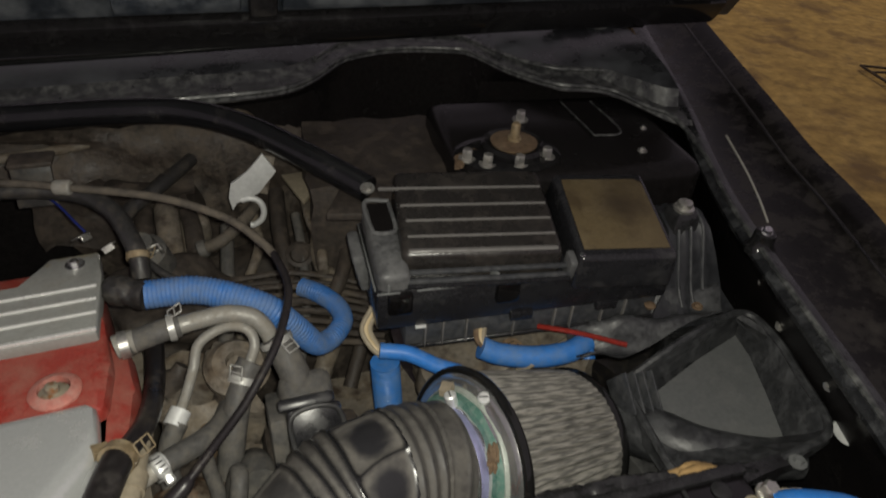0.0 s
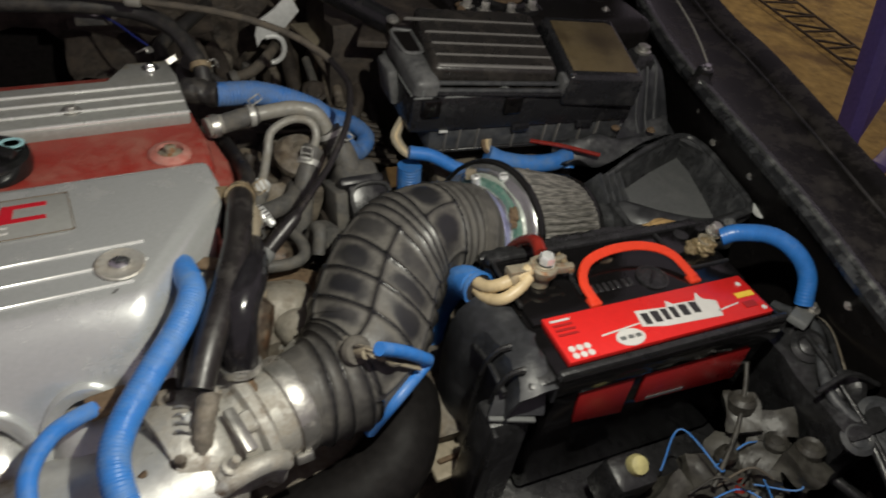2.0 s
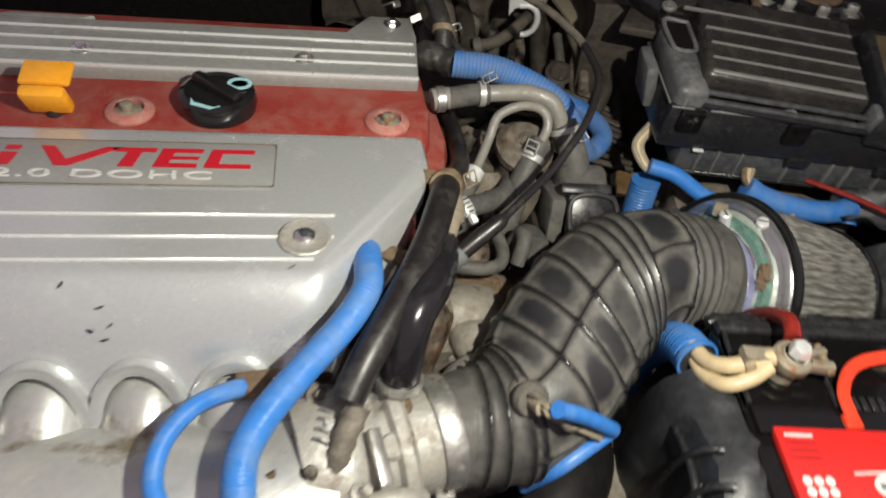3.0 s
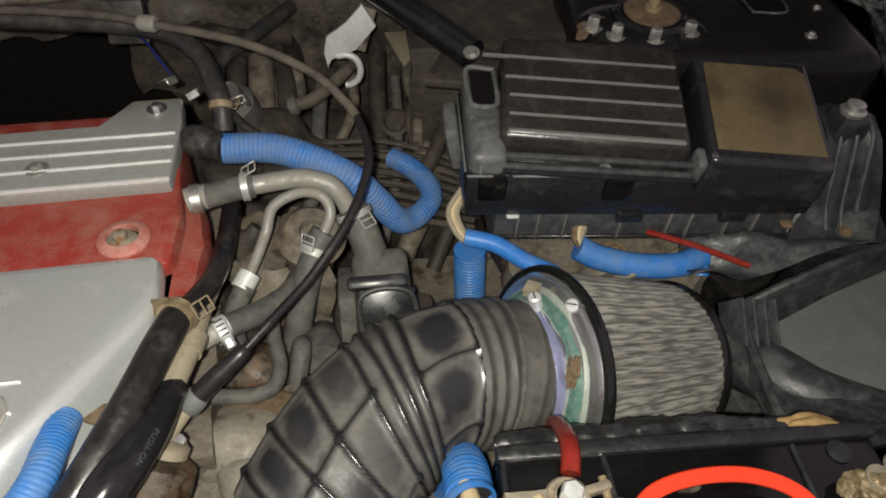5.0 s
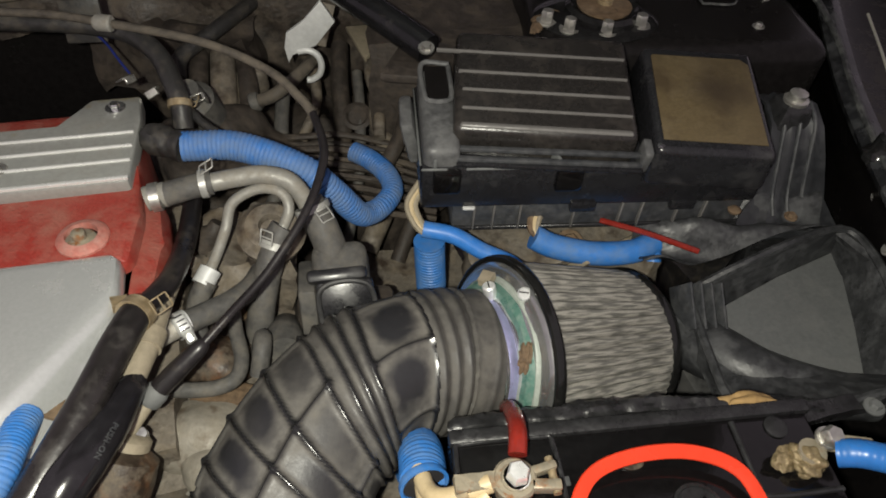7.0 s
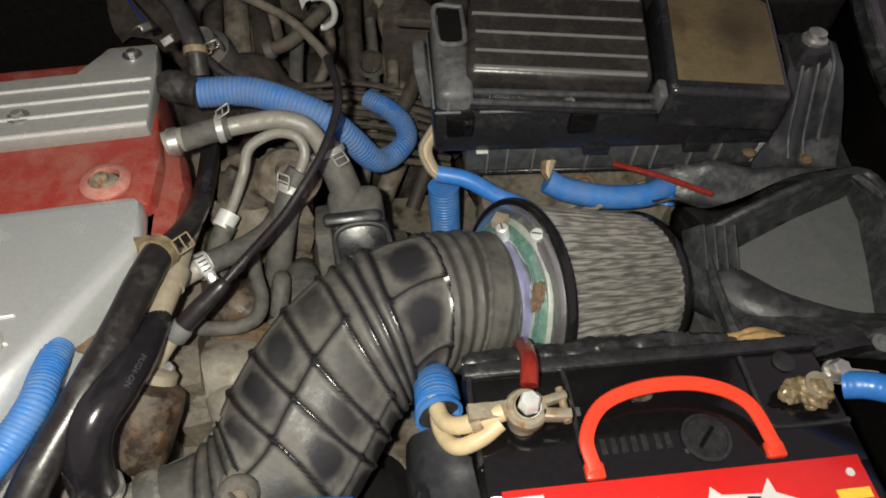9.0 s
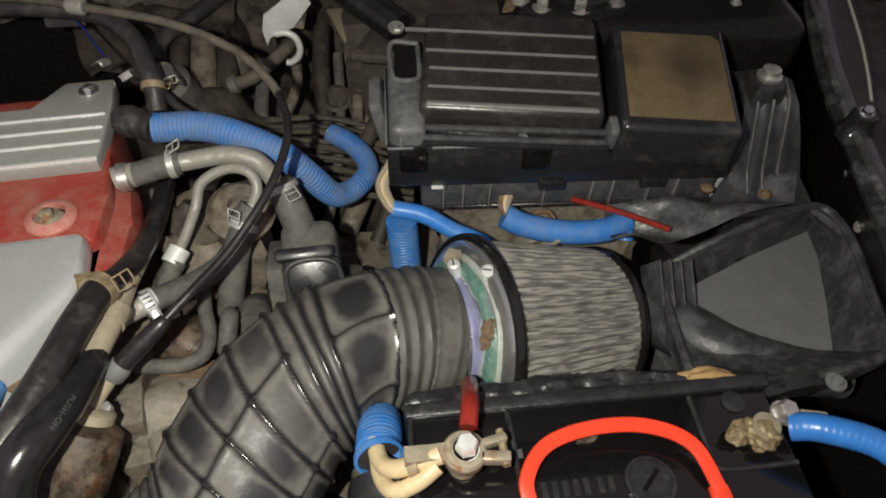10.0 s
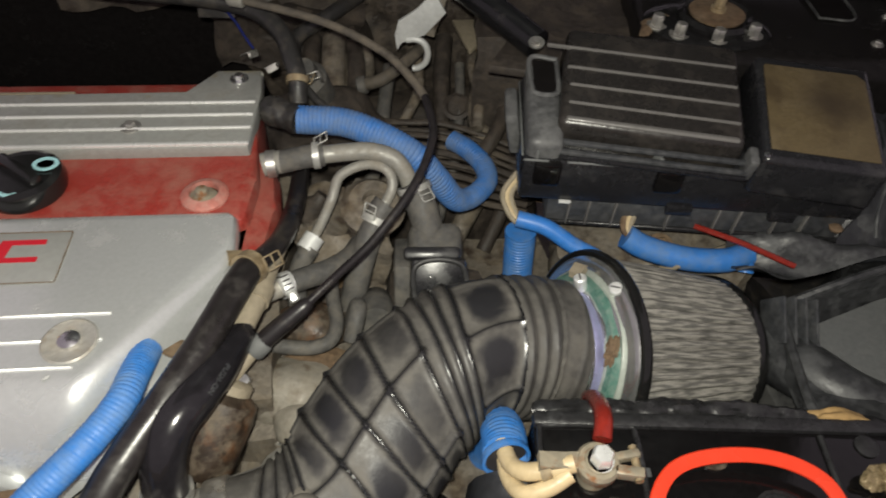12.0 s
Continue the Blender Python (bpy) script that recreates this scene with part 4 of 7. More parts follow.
part("handle", bm, M["orange"], battery, "red-orange carry strap")
for p in (hl[0], hl[-1]):
    part("handle_foot", box((0.014, 0.012, 0.008), pose(p[0], p[1], 0.900, 0, 0, 6), 0.002), M["orange"], battery)


def post_clamp(at, yaw, name, label, mt, bolt_mt):
    c = thing(name, label, "battery terminal", at)
    m = pose(*at, 0, 0, yaw)
    part("post", lathe([(0.011, -0.022), (0.010, 0.004), (0.009, 0.005)], m, 20), M["lead"], c)
    body = lathe([(0.0140, -0.008), (0.0152, -0.006), (0.0152, 0.001), (0.0135, 0.003)], m, 24)
    box((0.022, 0.0065, 0.009), m @ pose(0.020, 0.0052, -0.002, 0, 0, 10), 0.002, 2, body)
    box((0.022, 0.008, 0.010), m @ pose(0.020, -0.0065, -0.002, 0, 0, -8), 0.002, 2, body)
    part("clamp", body, mt, c)
    part("lug", lumps((0.030, 0.012, 0.006), m @ pose(-0.026, 0.001, 0.000, 0, 4, 0), 77, 0.12, 120, 4), mt, c)
    part("bolt", hexbolt(tuple(m @ Vector((0.001, 0, 0.003))), (0, 0, 1), 0.0080, washer=1.2, h=0.010), bolt_mt, c, "bright hex nut")
    part("clamp_bolt", rod(tuple(m @ Vector((0.027, -0.013, -0.002))), tuple(m @ Vector((0.027, 0.013, -0.002))), 0.003, 10), M["brass"], c)
    return c


post_clamp((0.142, 0.247, 0.923), 8, "battery_terminal", "pale corroded battery terminal with a bright nut", M["lead"], M["zinc"])
gt = thing("battery_terminal", "battery terminal wrapped in crumpled gold foil with a bolt", "battery terminal", (0.36, 0.27, 0.90))
part("post", rod((0.362, 0.272, 0.895), (0.362, 0.272, 0.915), 0.010, 18), M["lead"], gt)
part("foil", pebble((0.026, 0.023, 0.018), pose(0.360, 0.268, 0.906, 0, 10, 15), 71, 0.5, 3.6, cuts=5), M["gold"], gt, "crumpled gold foil")
part("foil_flap", pebble((0.024, 0.016, 0.008), pose(0.345, 0.270, 0.905, 20, 0, 40), 72, 0.5, 4, cuts=4), M["gold"], gt)
part("bolt", hexbolt((0.374, 0.280, 0.918), (0.1, -0.2, 1), 0.0075, washer=1.2, h=0.010), M["steel"], gt)
part("lug", box((0.036, 0.014, 0.005), pose(0.388, 0.276, 0.917, 0, -8, -12), 0.002, 2), M["tan"], gt, "tan cable lug")

tray = thing("battery_tray", "scuffed black plastic battery box with a rounded side", "battery tray", ba(0.1, 0.09, 0.66))
# side shell with a shoulder
rows = []
for du, z, dv in ((-0.001, 0.872, 0.0), (-0.002, 0.893, 0.0), (-0.012, 0.895, 0.0), (-0.024, 0.892, 0.0), (-0.036, 0.886, 0.003), (-0.042, 0.868, 0.006), (-0.042, 0.83, 0.008), (-0.038, 0.76, 0.004), (-0.034, 0.68, 0.0)):
    row = []
    for v in np.linspace(0.0, 0.122, 14):
        q = 0.006 * noise.noise(Vector((v * 60, du * 90, 2)))
        row.append(ba(du + 0.006 * math.sin(v * 40) + q, float(v) + dv, z + q - 0.010 * max(0.0, (0.03 - v) / 0.03) - 0.030 * max(0.0, (v - 0.060) / 0.062) * min(1.0, max(0.0, (-0.020 - du) / 0.030))))
    rows.append(row)
part("side", loft(rows, thick=0.003), M["rubbed_tray"], tray)
for v in (0.022, 0.050):
    part("side_rib", tube([ba(-0.026, v, 0.893), ba(-0.037, v + 0.003, 0.887), ba(-0.044, v + 0.006, 0.868), ba(-0.044, v + 0.010, 0.83), ba(-0.040, v + 0.012, 0.76)], 0.0030, 0.006, 8), M["tray"], tray)
part("side_rib", tube([ba(-0.042, 0.02, 0.866), ba(-0.041, 0.06, 0.866), ba(-0.040, 0.110, 0.850)], 0.003, 0.006, 8), M["tray"], tray)
part("back_rim", tube([ba(0.004, 0.172, 0.880), ba(0.02, 0.174, 0.886), ba(0.05, 0.174, 0.886), ba(0.10, 0.175, 0.887), ba(0.16, 0.176, 0.887), ba(0.205, 0.171, 0.888), ba(0.25, 0.168, 0.888), ba(0.30, 0.160, 0.886)], 0.0085, 0.003, 16, shape=lambda s, q, n: 1 + 0.45 * noise.noise(Vector((s * 70, math.cos(q) * 1.4, math.sin(q) * 1.4))) + 0.2 * noise.noise(Vector((s * 190, math.cos(q) * 3, math.sin(q) * 3)))), M["tray"], tray, "crumpled rim of the box")
part("back_wall", box((0.29, 0.006, 0.20), BA @ pose(0.150, 0.174, 0.78), 0.002), M["tray"], tray)
part("front_pocket", box((0.050, 0.040, 0.150), pose(0.082, 0.148, 0.762, 0, 0, 4), 0.006, 2, taper=(0.92, 0.85)), M["tray"], tray)
part("slant_plate", prism([(-0.022, 0.0), (0.022, 0.0), (0.026, 0.036), (0.006, 0.046), (-0.006, 0.040)], 0.0, 0.003, pose(0.087, 0.136, 0.8415, 40, 0, -10) @ Matrix.Diagonal((1.25, 1.25, 1, 1)), 0.001), M["rubbed_tray"], tray, "grey dusted slanting plate")
part("ledge", box((0.046, 0.006, 0.004), pose(0.083, 0.134, 0.840, 0, 4, -10), 0.0012), M["plate"], tray, "pale ledge")
part("pocket_rib", box((0.004, 0.010, 0.14), pose(0.064, 0.126, 0.765), 0.001), M["tray"], tray)
part("corner_fold", box((0.030, 0.050, 0.016), BA @ pose(-0.012, 0.030, 0.880, 0, -14, 0), 0.004, 2), M["tray"], tray)
part("base", box((0.34, 0.24, 0.02), BA @ pose(0.12, 0.075, 0.685), 0.004), M["tray"], tray)
part("bracket_end", lumps((0.07, 0.014, 0.014), BA @ pose(0.30, 0.158, 0.886, 0, 4, 8), 91, 0.2, 50, 5), M["tray"], tray)
scrap = thing("felt_scrap", "ochre felt scrap tucked behind the battery", "felt pad", ba(0.235, 0.166, 0.89))
part("pad", pebble((0.050, 0.017, 0.016), BA @ pose(0.240, 0.167, 0.896, 0, 0, -6), 11, 0.55, 2.2, cuts=4), M["sponge"], scrap)

# ---- fuse box ----
FB = pose(0.078, 0.526, 0.0, 0, 0, 3.6)
fuse = thing("fuse_box", "dusty black fuse box with a ribbed lid and a browned label", "fuse box", tuple(FB @ Vector((0.165, 0.06, 0.84))))
part("body", box((0.300, 0.115, 0.040), FB @ pose(0.182, 0.060, 0.889), 0.004), M["fuse_base"], fuse)
for u in (0.054, 0.0735, 0.100, 0.155, 0.203, 0.224, 0.262, 0.290):
    part("fin", box((0.0022, 0.006, 0.036), FB @ pose(u, 0.0015, 0.888), 0.0006, 1), M["lid_rib"], fuse)
for u in (0.160, 0.262):
    part("catch", box((0.026, 0.008, 0.012), FB @ pose(u, -0.003, 0.903), 0.002), M["plastic"], fuse)
part("catch", box((0.012, 0.004, 0.003), FB @ pose(0.047, -0.005, 0.9045), 0.001), M["bracket"], fuse)
skirt = part("lid_skirt", box((0.336, 0.132, 0.050), FB @ pose(0.168, 0.062, 0.929), 0.004, 2), M["plastic"], fuse)
for u, w in ((0.012, 0.024), (0.083, 0.084), (0.236, 0.168)):
    part("rim_line", box((w, 0.0020, 0.0026), FB @ pose(u, -0.0042, 0.9535), 0.0007, 1), M["plate"], skirt)
part("rim_line", box((0.0020, 0.120, 0.0026), FB @ pose(-0.0005, 0.062, 0.9535), 0.0007, 1), M["plate"], skirt)
# ribbed raised panel, tilted a little forward
TP = pose(0.194, 0.6085, 0.974, 10, 0, -2.5)
top = part("lid_panel", box((0.172, 0.138, 0.050), TP @ pose(0, 0, -0.002), 0.008, 4, taper=(0.985, 0.95)), M["lid"], fuse)
# ribs get a paler grey for rubbing and for the light they catch
for v, u0, u1 in ((-0.0405, -0.078, 0.080), (-0.017, -0.078, 0.080), (0.0065, -0.082, 0.080), (0.034, -0.104, 0.080)):
    part("rib", box((u1 - u0, 0.0028, 0.0046), TP @ pose((u0 + u1) / 2, v, 0.0228), 0.0012, 2), M["lid_rib"], top)
# the front edge's soft highlight is put in as this paler strip
part("rib", box((0.158, 0.0075, 0.0050), TP @ pose(0, -0.0590, 0.0208, -14), 0.0024, 3), M["lid_rib"], top, "dusty rounded front edge with its highlight in the colour")
part("left_panel", box((0.034, 0.118, 0.036), FB @ pose(0.019, 0.058, 0.960, 4), 0.008, 3), M["pale_plastic"], fuse, "grey dusty end of the lid")
# no recess is cut: black inlay gives the notch its shade
part("notch", prism([(-0.011, 0.026), (0.011, 0.026), (0.011, -0.016), (0.007, -0.024), (-0.007, -0.024), (-0.011, -0.016)], 0, 0.0015, FB @ pose(0.020, 0.090, 0.9805, 4)), M["hole_shade"], fuse, "black inlay for the shade in the slot")
part("notch_rim", tube([tuple(FB @ Vector((0.020 + a, 0.090 + b, 0.9815 + b * 0.07))) for a, b in ((0.014, 0.030), (-0.013, 0.030), (-0.013, -0.016), (-0.008, -0.026), (0.008, -0.026), (0.013, -0.016), (0.013, 0.026))], 0.0026, 0.003, 8), M["pale_plastic"], fuse)
part("side_flap", box((0.014, 0.050, 0.050), FB @ pose(-0.006, 0.075, 0.938, 0, -12, 0), 0.005, 2), M["pale_plastic"], fuse)
# relay housing with the label
RP = pose(0.3465, 0.590, 0.973, 11, 0, -3.3)
house = part("relay_cover", box((0.114, 0.144, 0.046), RP, 0.006, 3, taper=(0.95, 0.92)), M["plastic"], fuse)
part("label_sheet", prism([(-0.0475, -0.054), (0.0475, -0.054), (0.0475, 0.047), (0.0400, 0.054), (-0.0460, 0.054), (-0.0475, 0.052)], 0.0228, 0.0242, RP, 0.0002), M["sticker"], house, "browned paper label with dark oil stains")
part("screw", lathe([(0.003, 0), (0.003, 0.001), (0.001, 0.0015)], RP @ pose(-0.051, -0.0615, 0.0226), 10), M["chrome"], house)
for u in (0.024, 0.139):
    clipm = FB @ pose(u, 0.002, 0.950)
    part("clip", box((0.026, 0.016, 0.026), clipm @ pose(0, -0.004, -0.010), 0.003, 2), M["case"], fuse)
    part("clip_tooth", box((0.018, 0.010, 0.009), clipm @ pose(-0.002, 0.010, 0.012), 0.002, 2), M["plastic"], fuse)
    part("clip_edge", box((0.003, 0.018, 0.014), clipm @ pose(-0.014, 0.004, 0.006, 0, 0, 20), 0.001), M["plate"], fuse)
for z, y, mt in ((0.9665, 0.5365, "fuse_base"), (0.9600, 0.5300, "fuse_base"), (0.9560, 0.5270, "plastic")):
    part("gutter", box((0.172, 0.0055, 0.0050), pose(0.196, y, z, 0, 0, -1.0), 0.0016), M[mt], fuse)
part("corner_post", box((0.009, 0.020, 0.028), pose(0.2835, 0.536, 0.9655, 14, 0, 0), 0.003, 2), M["pale_plastic"], fuse)
part("base_edge", box((0.302, 0.004, 0.005), FB @ pose(0.182, 0.0015, 0.8705), 0.001, 1), M["tray"], fuse)
part("foot", box((0.05, 0.05, 0.10), FB @ pose(0.10, 0.09, 0.80), 0.006), M["plastic"], fuse)

arm = thing("fuse_box_stay", "black plastic stay with a dull bolt beside the fuse box", "bracket", (0.46, 0.58, 0.80))
rows = []
for y, z, x0, x1 in ((0.655, 0.955, 0.434, 0.486), (0.630, 0.962, 0.433, 0.487), (0.605, 0.952, 0.435, 0.490), (0.590, 0.925, 0.436, 0.498), (0.570, 0.885, 0.430, 0.508), (0.555, 0.868, 0.415, 0.520), (0.530, 0.862, 0.405, 0.525)):
    rows.append([(x0 + (x1 - x0) * k / 12, y, z + 0.004 * (1 if k in (4, 5, 9) else 0) + 0.002 * noise.noise(Vector((k * 0.7, y * 40, 1)))) for k in range(13)])
part("plate", loft(rows, thick=0.003), M["rubbed_tray"], arm)
part("post", box((0.046, 0.046, 0.05), pose(0.456, 0.622, 0.948, 0, 0, 6), 0.008, 2, taper=(0.7, 0.7)), M["tray"], arm)
part("bolt", lathe([(0.011, 0), (0.0125, 0.002), (0.0125, 0.005), (0.009, 0.006), (0.009, 0.012), (0.006, 0.0135)], pose(0.456, 0.620, 0.970), 20), M["steel"], arm, "dull pale bolt cap")
for x in (0.446, 0.462, 0.478):
    part("rib", tube([(x, 0.628, 0.965), (x + 0.001, 0.606, 0.956), (x + 0.002, 0.591, 0.929), (x + 0.004, 0.572, 0.890), (x + 0.006, 0.556, 0.872)], 0.0022, 0.006, 8), M["fuse_base"], arm)
part("leg", box((0.05, 0.02, 0.12), pose(0.47, 0.56, 0.81, 10), 0.006), M["tray"], arm)

# ---- cone air filter ----


def gauze_cloth(folds):
    """Pleated gauze with wires: light and dark patches drawn out along each fold, about the mesh's own z."""
    m = bpy.data.materials.new("filter_gauze")
    m.use_nodes = True
    t = m.node_tree
    b = t.nodes["Principled BSDF"]
    co = t.nodes.new("ShaderNodeTexCoord")
    sep = t.nodes.new("ShaderNodeSeparateXYZ")
    t.links.new(co.outputs["Object"], sep.inputs[0])
    turn = t.nodes.new("ShaderNodeMath")
    turn.operation = "ARCTAN2"
    t.links.new(sep.outputs["Y"], turn.inputs[0])
    t.links.new(sep.outputs["X"], turn.inputs[1])

    def times(src, k):
        n = t.nodes.new("ShaderNodeMath")
        n.operation = "MULTIPLY"
        n.inputs[1].default_value = k
        t.links.new(src, n.inputs[0])
        return n.outputs[0]

    def patches(ka, kz, detail):
        c = t.nodes.new("ShaderNodeCombineXYZ")
        t.links.new(times(turn.outputs[0], ka), c.inputs[0])
        t.links.new(times(sep.outputs["Z"], kz), c.inputs[1])
        n = t.nodes.new("ShaderNodeTexNoise")
        n.inputs["Scale"].default_value, n.inputs["Detail"].default_value = 1.0, detail
        t.links.new(c.outputs[0], n.inputs["Vector"])
        return n.outputs["Fac"]

    ramp = t.nodes.new("ShaderNodeValToRGB")
    ramp.color_ramp.elements[0].position, ramp.color_ramp.elements[0].color = 0.40, (0.120, 0.118, 0.112, 1)
    ramp.color_ramp.elements[1].position, ramp.color_ramp.elements[1].color = 0.60, (0.285, 0.275, 0.255, 1)
    t.links.new(patches(folds / 1.3, 46.0, 1.0), ramp.inputs[0])
    ramp2 = t.nodes.new("ShaderNodeValToRGB")
    ramp2.color_ramp.elements[0].position, ramp2.color_ramp.elements[0].color = 0.30, (0.72, 0.72, 0.72, 1)
    ramp2.color_ramp.elements[1].position, ramp2.color_ramp.elements[1].color = 0.70, (1.2, 1.18, 1.12, 1)
    t.links.new(patches(folds * 2.0, 900.0, 3.0), ramp2.inputs[0])
    mix = t.nodes.new("ShaderNodeMix")
    mix.data_type, mix.blend_type = "RGBA", "MULTIPLY"
    mix.inputs["Factor"].default_value = 1.0
    t.links.new(ramp.outputs[0], mix.inputs[6])
    t.links.new(ramp2.outputs[0], mix.inputs[7])
    t.links.new(mix.outputs[2], b.inputs["Base Color"])
    b.inputs["Roughness"].default_value = 0.55
    return m


FC, FE = Vector((0.1565, 0.4064, 0.8247)), Vector((0.2923, 0.4522, 0.7836))
FD = (FE - FC).normalized()
FM = axis(FC, FD)
filt = thing("air_filter", "open cone air filter, grey pleated gauze between black rubber rims", "air filter", tuple(FC + FD * 0.06 - Vector((0, 0, 0.08))))
bm = bmesh.new()
NP, NL = 232, 30
L = (FE - FC).length
ringsv = []
for j in range(NL + 1):
    z = 0.003 + (L - 0.007) * j / NL
    r0 = 0.0905 + (0.0765 - 0.0905) * j / NL
    ring = []
    for i in range(NP):
        fold = i // 4
        wob = 0.3 * math.sin(j * 0.3 + fold * 1.7) + 1.2 * noise.noise(Vector((fold * 0.83, j * 0.11, 2.0)))
        a = TAU * (i + 0.75 * wob) / NP
        deep = min(1.0, (NL - j) / 5 + 0.1)
        r = r0 + deep * (-0.0046, -0.0006, 0.0008, -0.0006)[i % 4] + 0.0006 * noise.noise(Vector((fold * 0.9, j * 0.2, 7.0)))
        ring.append(bm.verts.new((r * math.cos(a), r * math.sin(a), z)))
    ringsv.append(ring)
for j in range(NL):
    for i in range(NP):
        bm.faces.new((ringsv[j][i], ringsv[j][(i + 1) % NP], ringsv[j + 1][(i + 1) % NP], ringsv[j + 1][i]))
gauze = part("gauze", bm, gauze_cloth(58), filt, "grey dusty pleated gauze", angle=70)
gauze.matrix_basis = FM
part("end_rim", lathe([(0.060, L - 0.008), (0.0765, L - 0.0078), (0.0780, L - 0.0068), (0.0788, L - 0.004), (0.0790, L - 0.001), (0.0782, L + 0.002), (0.0760, L + 0.004), (0.05, L + 0.005)], FM, 72), M["gloss_rubber"], filt, "glossy black end rim")
part("base_rim", lathe([(0.060, -0.0040), (0.0895, -0.0045), (0.0935, -0.0060), (0.0958, -0.0052), (0.0968, -0.0028), (0.0970, 0.0004), (0.0962, 0.0028), (0.0944, 0.0044), (0.0915, 0.0052), (0.080, 0.0056)], FM, 80), M["gloss_rubber"], filt, "glossy black flange of the base")
part("chrome_ring", lathe([(0.060, -0.0215), (0.0680, -0.0160), (0.0730, -0.0125), (0.0780, -0.0092), (0.0840, -0.0082), (0.0880, -0.0072), (0.0902, -0.0050), (0.084, -0.0030)], FM, 80), M["dark_chrome"], filt, "mirror-like chrome base cone")
# collar with teal sealant and the coloured band


def ring_band(r_of, z_of, width, lift, mt, name, label="", n=90):
    own = bmesh.new()
    loops = []
    for i in range(n):
        a = TAU * i / n
        r, z = r_of(a), z_of(a)
        loops.append([own.verts.new(((r + dr) * math.cos(a), (r + dr) * math.sin(a), z + dz)) for dr, dz in ((-0.004, -width / 2), (lift * 0.6, -width * 0.4), (lift, 0), (lift * 0.6 + 0.003, width * 0.4), (0.0, width / 2))])
    for i in range(n):
        p, q = loops[i], loops[(i + 1) % n]
        for k in range(4):
            own.faces.new((p[k], p[k + 1], q[k + 1], q[k]))
        own.faces.new((p[4], p[0], q[0], q[4]))
    own.transform(FM)
    return part(name, own, mt, filt, label)


ring_band(lambda a: 0.0692 + 0.0005 * math.sin(3 * a), lambda a: -0.0157 + 0.0010 * math.sin(4 * a + 0.6) + 0.0006 * math.sin(11 * a), 0.0085, 0.0028, M["green"], "sealant", "teal silicone sealant")
ring_band(lambda a: 0.0632 + 0.0005 * math.sin(5 * a), lambda a: -0.0182 + 0.0012 * math.sin(4 * a + 0.8) + 0.0008 * math.sin(11 * a), 0.0040, 0.0034, M["seal_edge"], "sealant_edge", "pale sealant edge")
ring_band(lambda a: 0.0738 + 0.0004 * math.sin(7 * a), lambda a: -0.0108 + 0.0010 * math.sin(4 * a + 0.4), 0.0036, 0.0030, M["seal_edge"], "sealant_edge", "pale sealant edge")
part("band", lathe([(0.056, -0.046), (0.0605, -0.046), (0.0612, -0.044), (0.0614, -0.0292), (0.0606, -0.0290)], FM, 72), M["dark_chrome"], filt, "chrome pipe of the base")
part("violet_band", lathe([(0.0600, -0.0292), (0.0617, -0.0291), (0.0620, -0.0280), (0.0622, -0.0215), (0.0615, -0.0205), (0.059, -0.0203)], FM, 72), M["violet"], filt, "blue-tinted chrome band")
part("band_edge", lathe([(0.058, -0.0460), (0.0618, -0.0456), (0.0622, -0.0440), (0.0622, -0.0335), (0.0618, -0.0325), (0.058, -0.0320)], FM, 72), M["chrome"], filt, "bright clamp band")
for q, w_ in ((Vector((0.1405, 0.4325, 0.8935)), Vector((-0.25, 0.1, 1))), (Vector((0.169, 0.418, 0.905)), Vector((-0.3, -0.3, 1)))):
    s_ = part("clamp_screw", lathe([(0.0060, -0.008), (0.0060, 0.005), (0.0046, 0.0062)], axis(tuple(q), w_), 18), M["zinc"], filt)
    # raised dark bar drawn for the shade in the screw's slot
    part("screw_slot", box((0.0085, 0.0012, 0.001), axis(tuple(q + w_.normalized() * 0.0068), w_, 30), 0.0002, 1), M["ink"], s_)
part("worm_housing", pebble((0.010, 0.022, 0.006), axis((0.1670, 0.3665, 0.8870), (-0.1, -0.5, 0.86)), 51, 0.9, 4.0, cuts=4), M["rust"], filt, "rusty worm housing")
part("worm_housing", lumps((0.014, 0.012, 0.008), axis((0.139, 0.446, 0.8925), (-0.2, 0.1, 1)), 52, 0.16, 90, 3), M["tan"], filt)

# ---- ribbed intake hose ----
intake = thing("intake_hose", "dusty black rubber intake elbow with rings and a raised grid", "intake hose", (-0.02, 0.27, 0.80))
IH = [(0.1240, 0.3961, 0.8355, 0.0638), (0.0906, 0.386, 0.8480, 0.0635), (0.0466, 0.364, 0.8610, 0.0625), (0.018, 0.336, 0.8620, 0.0625), (-0.004, 0.304, 0.858, 0.0635),
      (-0.021, 0.270, 0.848, 0.064), (-0.036, 0.240, 0.838, 0.061), (-0.060, 0.216, 0.833, 0.055), (-0.086, 0.203, 0.831, 0.049), (-0.114, 0.194, 0.831, 0.0445)]


# where the lip ends, where the fine ribs end, the three bold rings, and the rings of the grid
CUT, LIP_END, PANEL = 0.0145, 0.040, 0.077
BOLD = (0.1220, 0.1325, 0.1435)
GRID = (0.1570, 0.1870, 0.2130, 0.2430, 0.2850)


def bell(x, w):
    return math.exp(-(x / w) ** 2)


